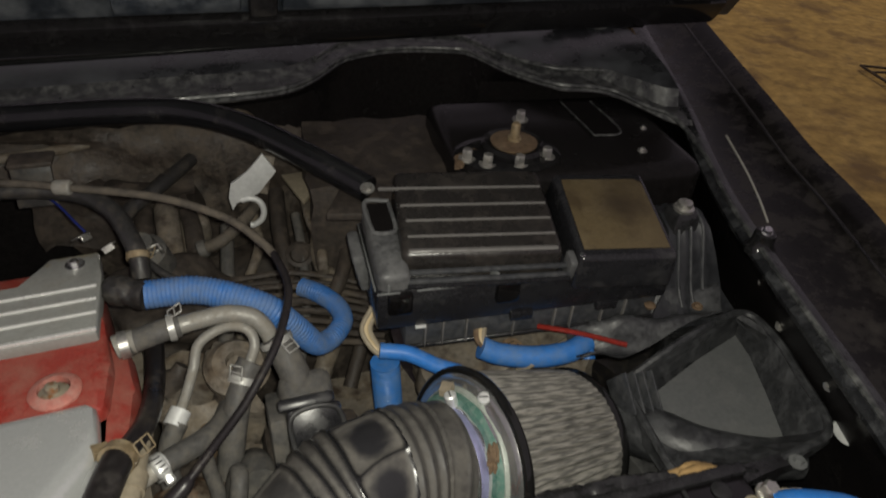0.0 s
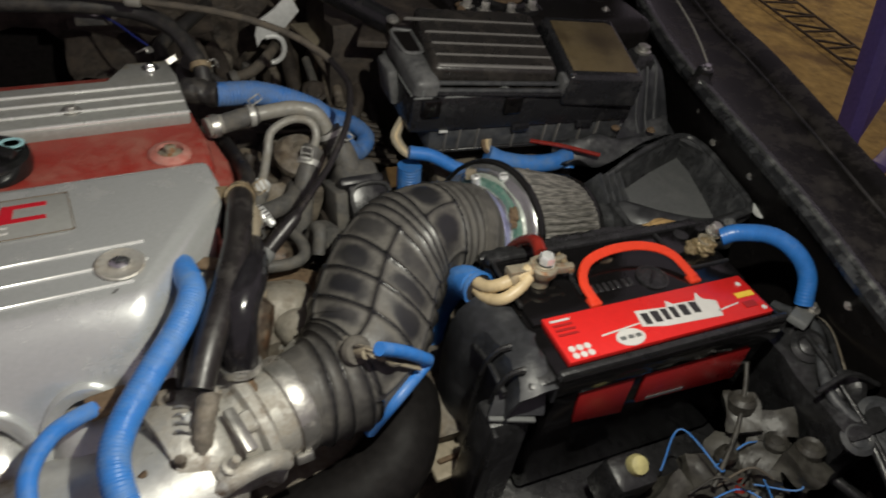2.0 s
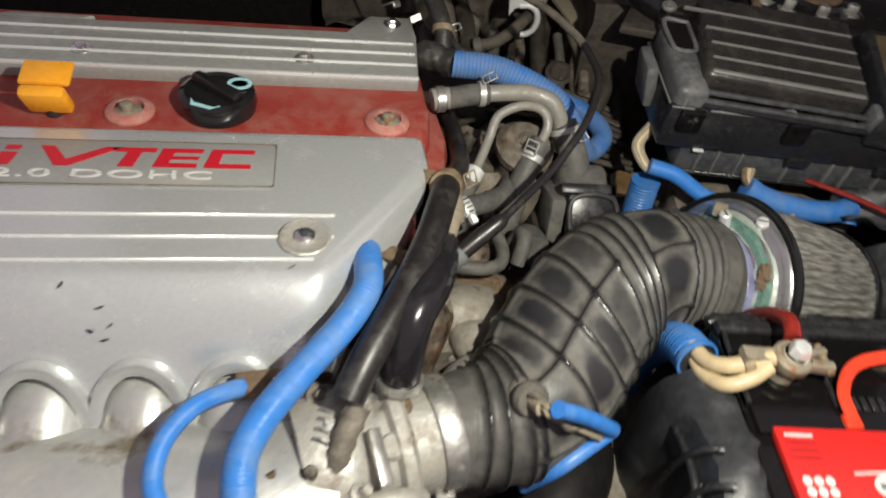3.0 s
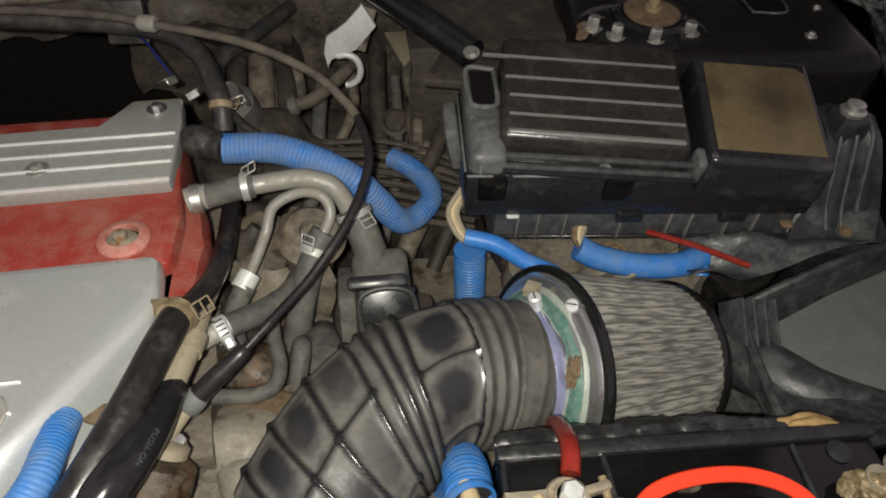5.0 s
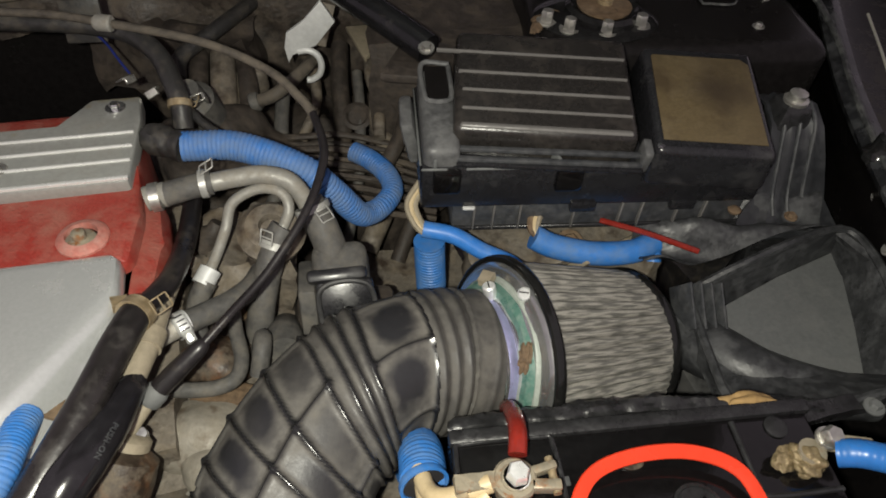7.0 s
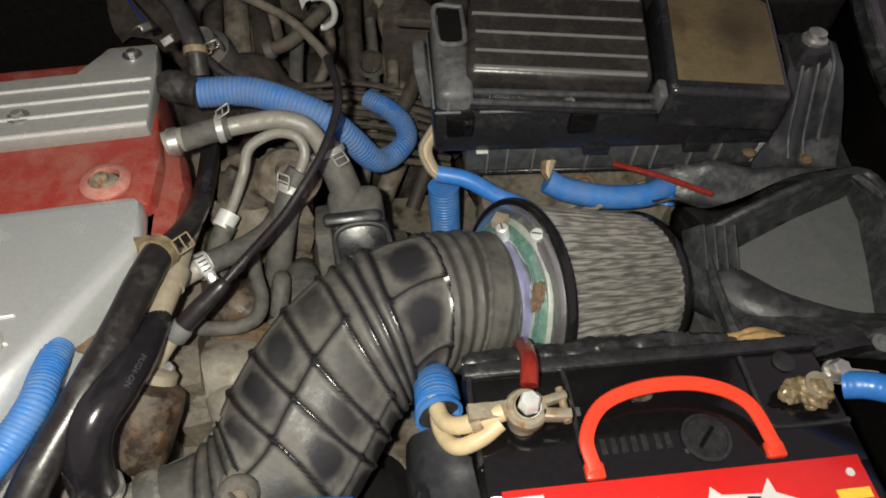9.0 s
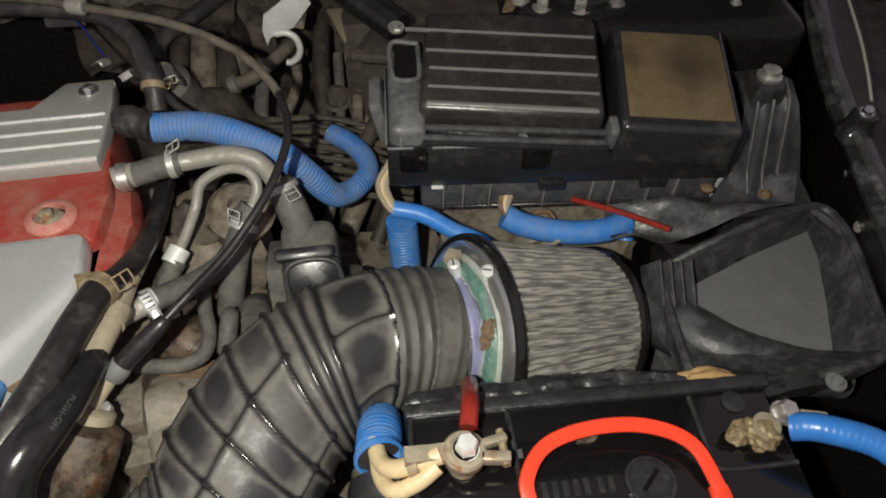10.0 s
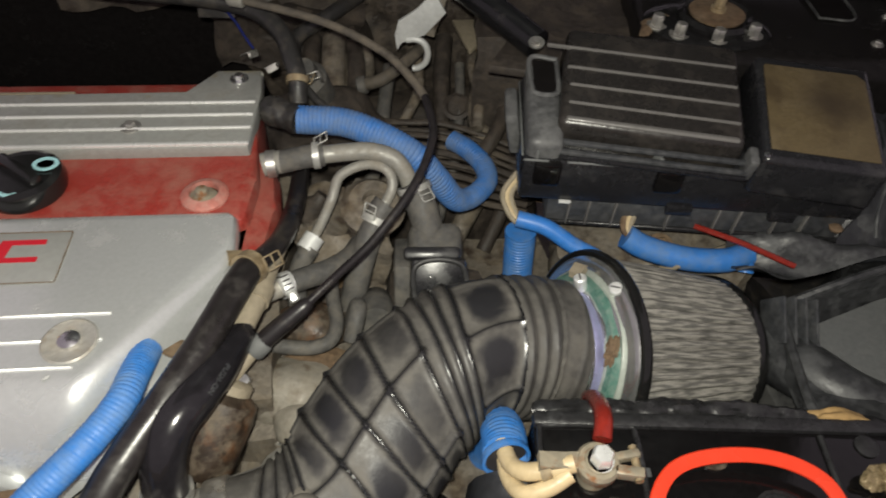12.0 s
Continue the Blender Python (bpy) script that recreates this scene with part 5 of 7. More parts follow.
def hose_form(s, a, total):
    """How the wall stands out at s along the hose and angle a, how far the dust is rubbed off there, and whether it is a ridge."""
    s += CUT
    total += CUT
    s += float(np.interp(s, (0.05, 0.08, 0.12, 0.155, 0.19, 0.25, 0.30), (0.006, 0.007, 0.021, 0.026, 0.020, 0.018, 0.008))) * math.sin(a)
    smudge = 0.40 * noise.noise(Vector((s * 45, a * 2.6, 1.0))) + 0.12 * noise.noise(Vector((s * 160, a * 10, 5.0)))

    def cell(e, half, c, span):
        x, y = abs(1 - e / half), abs(1 - c / span)
        d = (x ** 3 + y ** 3) ** (1 / 3) + smudge * 0.7
        return 1 - min(1.0, max(0.0, (d - 0.50) / 0.30))

    def crest(k, lo, hi):
        return min(1.0, max(0.0, (k - lo) / (hi - lo)))

    if s < LIP_END:
        edge = bell(s - CUT - 0.003, 0.0025) + bell(s - LIP_END, 0.003)
        return 0.020 * edge + 0.012, 0.12 + smudge * 0.7, 0.4 * bell(s - CUT - 0.003, 0.002)
    if s < PANEL:
        w = ((s - LIP_END) % 0.01234) / 0.01234
        return 0.046 * math.sin(math.pi * w) ** 2 - 0.014, 0.2 + smudge * 0.6, crest(math.sin(math.pi * w), 0.86, 1.0) * 0.6
    if s < BOLD[0] - 0.001:
        e = min(s - PANEL, BOLD[0] - s)
        c = (a - 6.055) % (TAU / 7)
        c = min(c, TAU / 7 - c)
        k = 0.050 * bell(e, 0.0032) + 0.034 * bell(c, 0.045) - 0.012
        return k, cell(e, 0.022, c, TAU / 14) * 0.95, crest(k, 0.002, 0.022)
    if s < GRID[0] - 0.004:
        e = min(abs(s - r) for r in BOLD)
        k = 0.062 * bell(e, 0.0030) - 0.006
        return k, 0.12 + smudge * 0.6, crest(k, 0.012, 0.045)
    if s < GRID[-1] + 0.004:
        i = max(j for j, r in enumerate(GRID) if j == 0 or r <= s)
        j = min(i + 1, len(GRID) - 1)
        e = min(abs(s - r) for r in GRID)
        half = max(0.012, (GRID[j] - GRID[i]) / 2)
        c = a % (TAU / 6)
        c = min(c, TAU / 6 - c)
        k = 0.050 * bell(e, 0.0023) + 0.046 * bell(c, 0.036) - 0.010
        return k, cell(min(e, half), half, c, TAU / 12) * (0.8 + 0.2 * math.sin(s * 61 + 3 * i)), crest(k, 0.0, 0.026)
    if s < total - 0.020:
        w = ((s - GRID[-1]) % 0.014) / 0.014
        return 0.085 * bell(w - 0.5, 0.2) - 0.02, 0.3 + smudge * 0.6, crest(bell(w - 0.52, 0.18), 0.4, 0.95)
    return 0.0, 0.2, 0.0


SEG = 168
HOSE_LEN = spline(IH, 0.0013)[1]
bm = tube(IH, "row", 0.0013, SEG, lambda s, a, total: 1 + hose_form(s, a, total)[0])
elbow = part("elbow", bm, worn_hose(), intake, angle=60)
forms = [hose_form(s, TAU * k / SEG, HOSE_LEN[-1]) for s in HOSE_LEN for k in range(SEG)]
for name, i in (("wear", 1), ("ridge", 2)):
    elbow.data.attributes.new(name, "FLOAT", "POINT").data.foreach_set("value", [min(1.0, max(0.0, f[i])) for f in forms])
nip = part("nipple", tube([(-0.060, 0.215, 0.872), (-0.056, 0.204, 0.884), (-0.053, 0.195, 0.892)], 0.013, 0.004, 18, shape=ribbed(0.006, 0.10)), M["hose"], intake)
part("nipple_wire", rod((-0.053, 0.196, 0.892), (-0.048, 0.186, 0.900), 0.006, 12), M["tan"], nip)

# ---- throttle body ----
throttle = thing("intake_throttle", "dirty cast aluminium throttle body with a steel band clamp", "throttle body", (-0.16, 0.17, 0.75))
TD = Vector((-0.9, -0.42, -0.03)).normalized()
TM = axis((-0.116, 0.193, 0.831), TD)
part("band_clamp", lathe([(0.044, -0.009), (0.0465, -0.009), (0.0470, -0.008), (0.0470, 0.008), (0.0465, 0.009), (0.044, 0.009)], TM, 48), M["steel"], throttle, "worn steel band clamp")
part("clamp_screw", box((0.016, 0.010, 0.014), axis((-0.106, 0.150, 0.816), (0.2, -1, 0.3)), 0.002), M["steel"], throttle)
part("bore", lathe([(0.043, 0.008), (0.043, 0.028), (0.052, 0.030), (0.056, 0.034), (0.056, 0.042), (0.050, 0.046), (0.047, 0.062), (0.056, 0.070), (0.060, 0.085), (0.055, 0.11)], TM, 48), M["cast"], throttle)
part("casting", lumps((0.060, 0.070, 0.050), pose(-0.200, 0.165, 0.835, 0, 0, 20), 5, 0.22, 34, 9), M["cast"], throttle, angle=70)
part("arm", tube([(-0.190, 0.105, 0.850), (-0.165, 0.112, 0.862), (-0.140, 0.122, 0.860), (-0.125, 0.130, 0.845)], 0.009, 0.004, 12), M["cast"], throttle)
for p in ((-0.185, 0.135, 0.868), (-0.150, 0.155, 0.872), (-0.215, 0.150, 0.865)):
    part("boss", lathe([(0.011, -0.012), (0.010, 0.004), (0.008, 0.006)], pose(*p, 25, -10, 0), 14), M["cast"], throttle)
part("nozzle", tube([(-0.178, 0.166, 0.902), (-0.184, 0.146, 0.890), (-0.187, 0.132, 0.872), (-0.186, 0.122, 0.853)], 0.0085, 0.003, 14, shape=lambda s, q, n: 1 + 0.2 * noise.noise(Vector((s * 200, math.cos(q) * 2, math.sin(q) * 2)))), M["dirty"], throttle, "tan corroded pipe stub")
part("linkage", rod((-0.196, 0.158, 0.890), (-0.194, 0.140, 0.862), 0.004), M["bracket"], throttle)
for k, (x, y, z) in enumerate(((-0.168, 0.118, 0.868), (-0.202, 0.128, 0.872), (-0.225, 0.118, 0.864), (-0.178, 0.178, 0.878), (-0.212, 0.185, 0.874), (-0.150, 0.190, 0.872))):
    part("fitting", lathe([(0.010, -0.016), (0.011, -0.004), (0.008, 0.0), (0.0085, 0.004), (0.005, 0.006), (0.0035, 0.013)], pose(x, y, z, 25 * math.sin(k * 2.1), 25 * math.cos(k * 1.7), 0), 14), (M["cast"], M["dirty"], M["rust"])[k % 3], throttle)
part("lever", box((0.010, 0.040, 0.005), pose(-0.158, 0.140, 0.884, 15, 20, 30), 0.0015), M["steel"], throttle)
part("spring", tube([(-0.200 + 0.006 * math.cos(q), 0.142 + 0.0012 * q, 0.884 + 0.006 * math.sin(q)) for q in np.linspace(0, 25, 60)], 0.0012, 0.002, 6), M["steel"], throttle)

# ---- hoses, pipes and cables ----


def hose(name, label, category, pts, r, mt, base=None, step=0.004, segs=14, shape=None, piece="tube"):
    t = thing(name, label, category, base or tuple(min(pts, key=lambda q: q[2])[:3]))
    part(piece, tube(pts, r, step, segs, shape), mt, t)
    return t


CORR = ribbed(0.0042, 0.028)
a = hose("corrugated_sleeve", "blue corrugated sleeve with a taped black end beside the engine", "cable sleeve",
         [(-0.148, 0.567, 0.936, 0.0142), (-0.096, 0.571, 0.934, 0.0142), (-0.036, 0.559, 0.918, 0.0140), (-0.006, 0.559, 0.886, 0.0136), (0.014, 0.566, 0.853, 0.0130), (0.027, 0.579, 0.840, 0.0124), (0.0405, 0.5955, 0.838, 0.0120), (0.0490, 0.6180, 0.838, 0.0118), (0.0420, 0.6440, 0.838, 0.0118), (0.0225, 0.6680, 0.838, 0.0118), (0.0010, 0.6830, 0.838, 0.0116)],
         "row", M["blue_dull"], step=0.00105, segs=18, shape=CORR)
part("taped_end", tube([(-0.190, 0.583, 0.934, 0.008), (-0.178, 0.577, 0.936, 0.015), (-0.160, 0.571, 0.936, 0.014), (-0.146, 0.566, 0.936, 0.0150)], "row", 0.0025, 20, shape=lambda s, q, n: 1 + 0.16 * noise.noise(Vector((s * 160, math.cos(q) * 2.2, math.sin(q) * 2.2)))), M["rubber"], a, "black taped end")
hose("corrugated_sleeve", "short upright blue corrugated sleeve below the fuse box", "cable sleeve", [(0.0893, 0.532, 0.848), (0.0925, 0.529, 0.80), (0.098, 0.522, 0.73)], 0.0160, M["blue"], step=0.00105, segs=18, shape=CORR)
hose("blue_cable", "blue sleeved cable running below the fuse box", "cable", [(0.082, 0.522, 0.876), (0.112, 0.518, 0.872), (0.141, 0.509, 0.860), (0.175, 0.500, 0.848), (0.20, 0.49, 0.82)], 0.0088, M["blue_tube"], segs=12)
c = hose("corrugated_sleeve", "blue sleeve with an open split end behind the filter", "cable sleeve", [(0.193, 0.520, 0.870), (0.215, 0.515, 0.862), (0.255, 0.511, 0.857), (0.295, 0.515, 0.856), (0.322, 0.528, 0.856)], 0.0125, M["blue"], segs=16)
part("split_tip", tube([(0.318, 0.524, 0.854), (0.321, 0.518, 0.849), (0.321, 0.513, 0.844)], 0.0085, 0.003, 12), M["blue"], c)
w = thing("beige_wires", "beige wire bundle below the fuse box", "wires", (0.08, 0.54, 0.86))
for k in range(3):
    part("wire", tube([(0.078 + 0.004 * k, 0.560, 0.905), (0.066 + 0.004 * k, 0.549, 0.884), (0.074 + 0.004 * k, 0.532, 0.872), (0.086 + 0.003 * k, 0.523, 0.866)], 0.0032, 0.003, 8), M["tan"] if k != 1 else M["cream"], w)
w = thing("beige_wires", "beige wire bundle with copper showing below the fuse box", "wires", (0.2, 0.53, 0.86))
for k in range(3):
    part("wire", tube([(0.212 - 0.006 * k, 0.556, 0.895), (0.203 - 0.005 * k, 0.545, 0.885), (0.196 - 0.003 * k, 0.528, 0.876), (0.197, 0.520, 0.870)], 0.0036, 0.003, 8), (M["tan"], M["cream"], M["rust"])[k], w)
hose("red_rod_wire", "thin dull red stiff wire behind the filter", "wire", [(0.263, 0.540, 0.876), (0.307, 0.522, 0.877), (0.356, 0.501, 0.874)], 0.0030, M["wire_red"], segs=8)
bs = hose("corrugated_sleeve", "blue corrugated sleeve that opens at the battery terminal", "cable sleeve", [(0.078, 0.335, 0.70), (0.077, 0.333, 0.755), (0.077, 0.324, 0.800), (0.079, 0.308, 0.842), (0.0805, 0.286, 0.872), (0.0820, 0.261, 0.8875)], 0.0172, M["blue"], step=0.00105, segs=24, shape=ribbed(0.0046, 0.02))
part("open_end", lathe([(0.0172, -0.002), (0.0184, 0), (0.0184, 0.004), (0.0160, 0.004), (0.0155, 0.0005)], axis((0.0814, 0.260, 0.889), (0.30, -0.93, 0.24)), 24), M["blue"], bs)
# dark disc across the opening colours in the shade of the bore
part("bore_shade", lathe([(0.0156, 0), (0.0156, 0.0008)], axis((0.0816, 0.2588, 0.8894), (0.30, -0.93, 0.24)), 24), M["ink"], bs)
cc = thing("cream_cable", "two cream battery cables at the terminal", "cable", (0.1, 0.23, 0.9))
part("wire", tube([(0.078, 0.270, 0.893), (0.084, 0.250, 0.900), (0.094, 0.240, 0.910), (0.110, 0.241, 0.917), (0.126, 0.245, 0.922)], 0.0066, 0.003, 12), M["cream"], cc)
part("wire", tube([(0.080, 0.268, 0.888), (0.084, 0.244, 0.891), (0.094, 0.228, 0.902), (0.110, 0.230, 0.911), (0.124, 0.239, 0.918)], 0.0062, 0.003, 12), M["cream"], cc)
part("ferrule", tube([(0.104, 0.240, 0.915), (0.111, 0.2415, 0.9175)], 0.0085, 0.003, 12), M["brass"], cc)
hose("red_sleeved_wire", "dark red sleeved wire rising to the battery terminal", "wire", [(0.152, 0.335, 0.86), (0.150, 0.318, 0.888), (0.148, 0.296, 0.914), (0.1465, 0.278, 0.927), (0.145, 0.263, 0.926)], 0.0068, M["wire_red"], segs=12)
br = hose("corrugated_sleeve", "blue corrugated battery cable sleeve curving to the wing", "cable sleeve",
          [(0.376, 0.268, 0.920), (0.391, 0.262, 0.930), (0.424, 0.247, 0.935), (0.447, 0.226, 0.926), (0.460, 0.207, 0.906), (0.458, 0.190, 0.878)], 0.0100, M["deep_blue"], step=0.00105, segs=16, shape=ribbed(0.0042, 0.012))
g = thing("earth_lug", "grey dusty earth lug bolted to the wing", "cable lug", (0.46, 0.18, 0.86))
part("lug", box((0.04, 0.022, 0.010), pose(0.448, 0.178, 0.872, 0, 10, 30), 0.003), M["plate"], g)
part("bolt", hexbolt((0.468, 0.186, 0.874), (0, 0, 1), 0.006), M["steel"], g)
part("stud", rod((0.44, 0.17, 0.83), (0.452, 0.18, 0.868), 0.008), M["tray"], g)

al = thing("coolant_pipe", "dusty grey metal coolant pipe with spring clamps", "pipe", (-0.1, 0.5, 0.92))
part("stub", tube([(-0.163, 0.494, 0.936), (-0.155, 0.497, 0.937), (-0.146, 0.499, 0.938)], 0.0112, 0.004, 16), M["pipe"], al)
part("rubber", tube([(-0.152, 0.497, 0.937), (-0.125, 0.506, 0.941), (-0.108, 0.511, 0.942)], 0.0108, 0.004, 16), M["grey_rubber"], al)
part("tube", tube([(-0.112, 0.510, 0.942), (-0.088, 0.517, 0.943), (-0.066, 0.522, 0.943), (-0.042, 0.520, 0.938), (-0.028, 0.514, 0.918), (-0.024, 0.508, 0.89)], 0.0086, 0.004, 16), M["pipe"], al)
clip_band(al, (-0.115, 0.509, 0.942), (1, 0.25, 0.05), 0.0116, M["spring_steel"], 0.006, True, "bright spring clamp")
clip_band(al, (-0.155, 0.496, 0.937), (1, 0.3, 0.05), 0.0118, M["steel"], 0.008, False, "bright band")
th = thing("vacuum_pipe", "thin grey metal pipe bent over the cylinder head", "pipe", (-0.1, 0.45, 0.88))
part("tube", tube([(-0.112, 0.448, 0.884), (-0.105, 0.470, 0.893), (-0.099, 0.492, 0.905), (-0.093, 0.506, 0.922), (-0.070, 0.515, 0.932), (-0.049, 0.512, 0.931), (-0.042, 0.502, 0.918), (-0.052, 0.482, 0.900)], 0.0050, 0.003, 12), M["pipe"], th)
part("collar", rod((-0.115, 0.443, 0.881), (-0.109, 0.456, 0.887), 0.0100, 16), M["bracket"], th, "pale metal collar")
part("rubber", tube([(-0.111, 0.446, 0.882), (-0.118, 0.432, 0.872), (-0.120, 0.415, 0.85), (-0.112, 0.40, 0.83)], 0.0095, 0.004, 14), M["grey_rubber"], th)
rb = hose("rubber_hose", "grey dusty rubber hose dropping behind the intake", "hose", [(-0.046, 0.490, 0.908), (-0.053, 0.480, 0.898), (-0.062, 0.456, 0.872), (-0.070, 0.43, 0.83), (-0.078, 0.417, 0.77)], 0.0125, M["grey_rubber"])
clip_band(rb, (-0.054, 0.478, 0.896), (0.35, 0.75, 0.75), 0.013, M["spring_steel"], 0.007, True, "pale spring clamp")
wh = hose("rubber_hose", "grey rubber hose with a bright worm clamp", "hose", [(-0.1240, 0.3890, 0.890), (-0.1066, 0.4054, 0.886), (-0.0877, 0.4242, 0.880), (-0.0743, 0.4494, 0.872), (-0.0701, 0.4843, 0.860)], 0.0102, M["grey_rubber"])
clip_band(wh, (-0.1195, 0.3935, 0.889), (0.72, 0.66, -0.18), 0.0108, M["zinc"], 0.009, False, "bright worm clamp")
WM = pose(-0.1155, 0.3870, 0.8985, 25, 0, 40)
worm = part("worm_housing", box((0.013, 0.018, 0.008), WM, 0.002, 2, taper=(0.8, 0.8)), M["zinc"], wh, "bright worm housing")
part("worm_screw", hexbolt(tuple(WM @ Vector((0.0, -0.010, 0.0))), tuple(WM.to_3x3() @ Vector((0, -1, 0))), 0.0042, washer=1.15, h=0.006), M["zinc"], worm)
for k in range(4):
    # dark bars stand for the shade inside the band's slots
    part("band_slot", box((0.007, 0.0012, 0.0012), WM @ pose(0, 0.0006 + 0.0042 * (k - 1.5), 0.0040), 0.0002, 1), M["ink"], worm)
part("tail", box((0.012, 0.008, 0.0015), pose(-0.1280, 0.3830, 0.8930, 20, -20, 40), 0.0005, 1), M["zinc"], wh, "bright band tail")
part("nozzle", tube([(-0.138, 0.374, 0.893), (-0.130, 0.383, 0.891), (-0.120, 0.393, 0.889)], 0.009, 0.003, 14), M["cast"], wh)
st = hose("rubber_hose", "dusty rubber elbow with a pale clamp on the solenoid", "hose", [(-0.026, 0.512, 0.918), (-0.018, 0.506, 0.908), (-0.007, 0.490, 0.890), (-0.002, 0.480, 0.874)], 0.0150, M["grey_rubber"], segs=18)
clip_band(st, (-0.022, 0.510, 0.914), (0.4, -0.5, -0.8), 0.0156, M["spring_steel"], 0.006, True, "pale spring clamp")

sol = thing("solenoid_valve", "dusty black solenoid valve behind the intake hose", "solenoid valve", (0.01, 0.46, 0.80))
SM = pose(0.005, 0.470, 0.868, 0, 0, 9)
part("body", box((0.058, 0.060, 0.050), SM @ pose(0, 0.004, -0.005, 20), 0.010, 3, taper=(0.85, 0.8)), M["grey_rubber"], sol)
part("upper_rib", box((0.054, 0.012, 0.030), SM @ pose(-0.004, -0.012, 0.010, 30), 0.004, 2), M["plastic"], sol)
part("face", box((0.052, 0.010, 0.056), SM @ pose(0.002, -0.040, -0.004, -38), 0.005, 2), M["plastic"], sol)
FF = SM @ pose(0.002, -0.040, -0.004, -38)
part("face_frame", tube([tuple(FF @ Vector(p)) for p in ((-0.021, -0.0058, -0.024), (-0.021, -0.0058, 0.022), (0.021, -0.0058, 0.022), (0.021, -0.0058, -0.024), (-0.021, -0.0058, -0.024))], 0.0026, 0.002, 8), M["dusty_plastic"], sol, "raised dusty frame")
part("face_bolt", lathe([(0.006, 0), (0.006, 0.003), (0.003, 0.002)], axis(tuple(SM @ Vector((0.014, -0.049, -0.010))), (0, -0.8, 0.6)), 12), M["rust"], sol)
part("side", box((0.016, 0.060, 0.070), SM @ pose(-0.032, -0.014, -0.028, -20), 0.004), M["grey_rubber"], sol)
part("lower", box((0.10, 0.07, 0.10), SM @ pose(0.002, -0.02, -0.085), 0.012, 2), M["grime"], sol)

cable = hose("throttle_cable", "dusty black throttle cable looping over the engine bay", "cable",
             [(-0.52, 0.700, 0.985), (-0.40, 0.700, 0.992), (-0.299, 0.690, 0.998), (-0.228, 0.670, 1.002), (-0.134, 0.643, 1.002), (-0.066, 0.608, 0.996), (-0.032, 0.573, 0.9900), (-0.020, 0.556, 0.9868)], 0.0042, M["dust_cable"], segs=12, piece="rear_run")
part("front_run", tube([(-0.024, 0.562, 0.9880), (-0.018, 0.552, 0.9862), (-0.006, 0.510, 0.979), (-0.016, 0.460, 0.963), (-0.042, 0.412, 0.942), (-0.066, 0.378, 0.932), (-0.0880, 0.3485, 0.9228)], 0.0038, 0.004, 12), M["black_hose"], cable, "glossy black run of the cable")
part("sheath", tube([(-0.0850, 0.3525, 0.9245, 0.0050), (-0.0885, 0.3480, 0.9225, 0.0066), (-0.1040, 0.3355, 0.9120, 0.0078), (-0.1180, 0.3240, 0.9020, 0.0078)], "row", 0.003, 16), M["black_hose"], cable, "glossy black end sheath")
part("connector", lathe([(0.009, 0), (0.011, 0.002), (0.011, 0.018), (0.008, 0.022)], axis((-0.224, 0.668, 1.003), (-1, 0.1, 0)) @ Matrix.Diagonal((0.75, 0.75, 0.8, 1)), 16), M["pipe"], cable, "pale cable connector")
part("ferrule", lathe([(0.0085, 0), (0.0096, 0.003), (0.0096, 0.012), (0.008, 0.014)], axis((-0.1165, 0.3252, 0.9030), (-0.60, -0.55, -0.45)), 18), M["plate"], cable, "grey ferrule")
part("stem", tube([(-0.123, 0.319, 0.898), (-0.130, 0.310, 0.891), (-0.1375, 0.300, 0.884)], 0.0055, 0.003, 12), M["tan"], cable, "tan metal stem")
act = thing("actuator", "grimy black rounded actuator with a pale collar", "actuator", (-0.13, 0.27, 0.78))
AM = axis((-0.136, 0.299, 0.883), (-0.27, -0.76, -0.58))
part("collar", lathe([(0.013, 0), (0.017, 0.003), (0.017, 0.010), (0.014, 0.013)], AM, 20), M["tan"], act)
part("can", lathe([(0.016, 0.010), (0.026, 0.016), (0.028, 0.03), (0.028, 0.068), (0.022, 0.078), (0.010, 0.082)], AM, 28), M["oily"], act)

part("bleed_nut", hexbolt((-0.1330, 0.3010, 0.872), (0.35, -0.15, 1), 0.0062, washer=1.1, h=0.009), M["chrome"], act, "bright domed nut")

k1 = thing("coolant_hose", "dusty matt black coolant hose with a corroded brass clamp", "hose", (-0.16, 0.2, 0.9))
part("tube", tube([(-0.1374, 0.368, 0.936), (-0.1381, 0.3603, 0.938), (-0.1411, 0.3334, 0.941), (-0.1459, 0.2958, 0.941), (-0.1571, 0.2503, 0.936), (-0.1709, 0.211, 0.927), (-0.1785, 0.189, 0.920), (-0.186, 0.166, 0.908)], 0.0122, 0.004, 20), M["dusty_hose"], k1)
part("upper", tube([(-0.1390, 0.366, 0.936), (-0.1303, 0.3989, 0.925), (-0.1274, 0.4308, 0.915), (-0.1332, 0.483, 0.900), (-0.1449, 0.5439, 0.885)], 0.0092, 0.004, 16), M["black_hose"], k1)
clip_band(k1, (-0.1376, 0.3715, 0.9345), (0.25, 0.90, -0.30), 0.0132, M["brass"], 0.010, True, "brass clamp", spin=60)
part("clamp_tail", lumps((0.012, 0.010, 0.007), pose(-0.1530, 0.381, 0.934, 0, 20, 30), 61, 0.25, 110, 3), M["brass"], k1, "corroded brass clamp tail")
k2 = thing("coolant_hose", "glossy black rubber hose printed along its side", "hose", (-0.15, 0.21, 0.88))
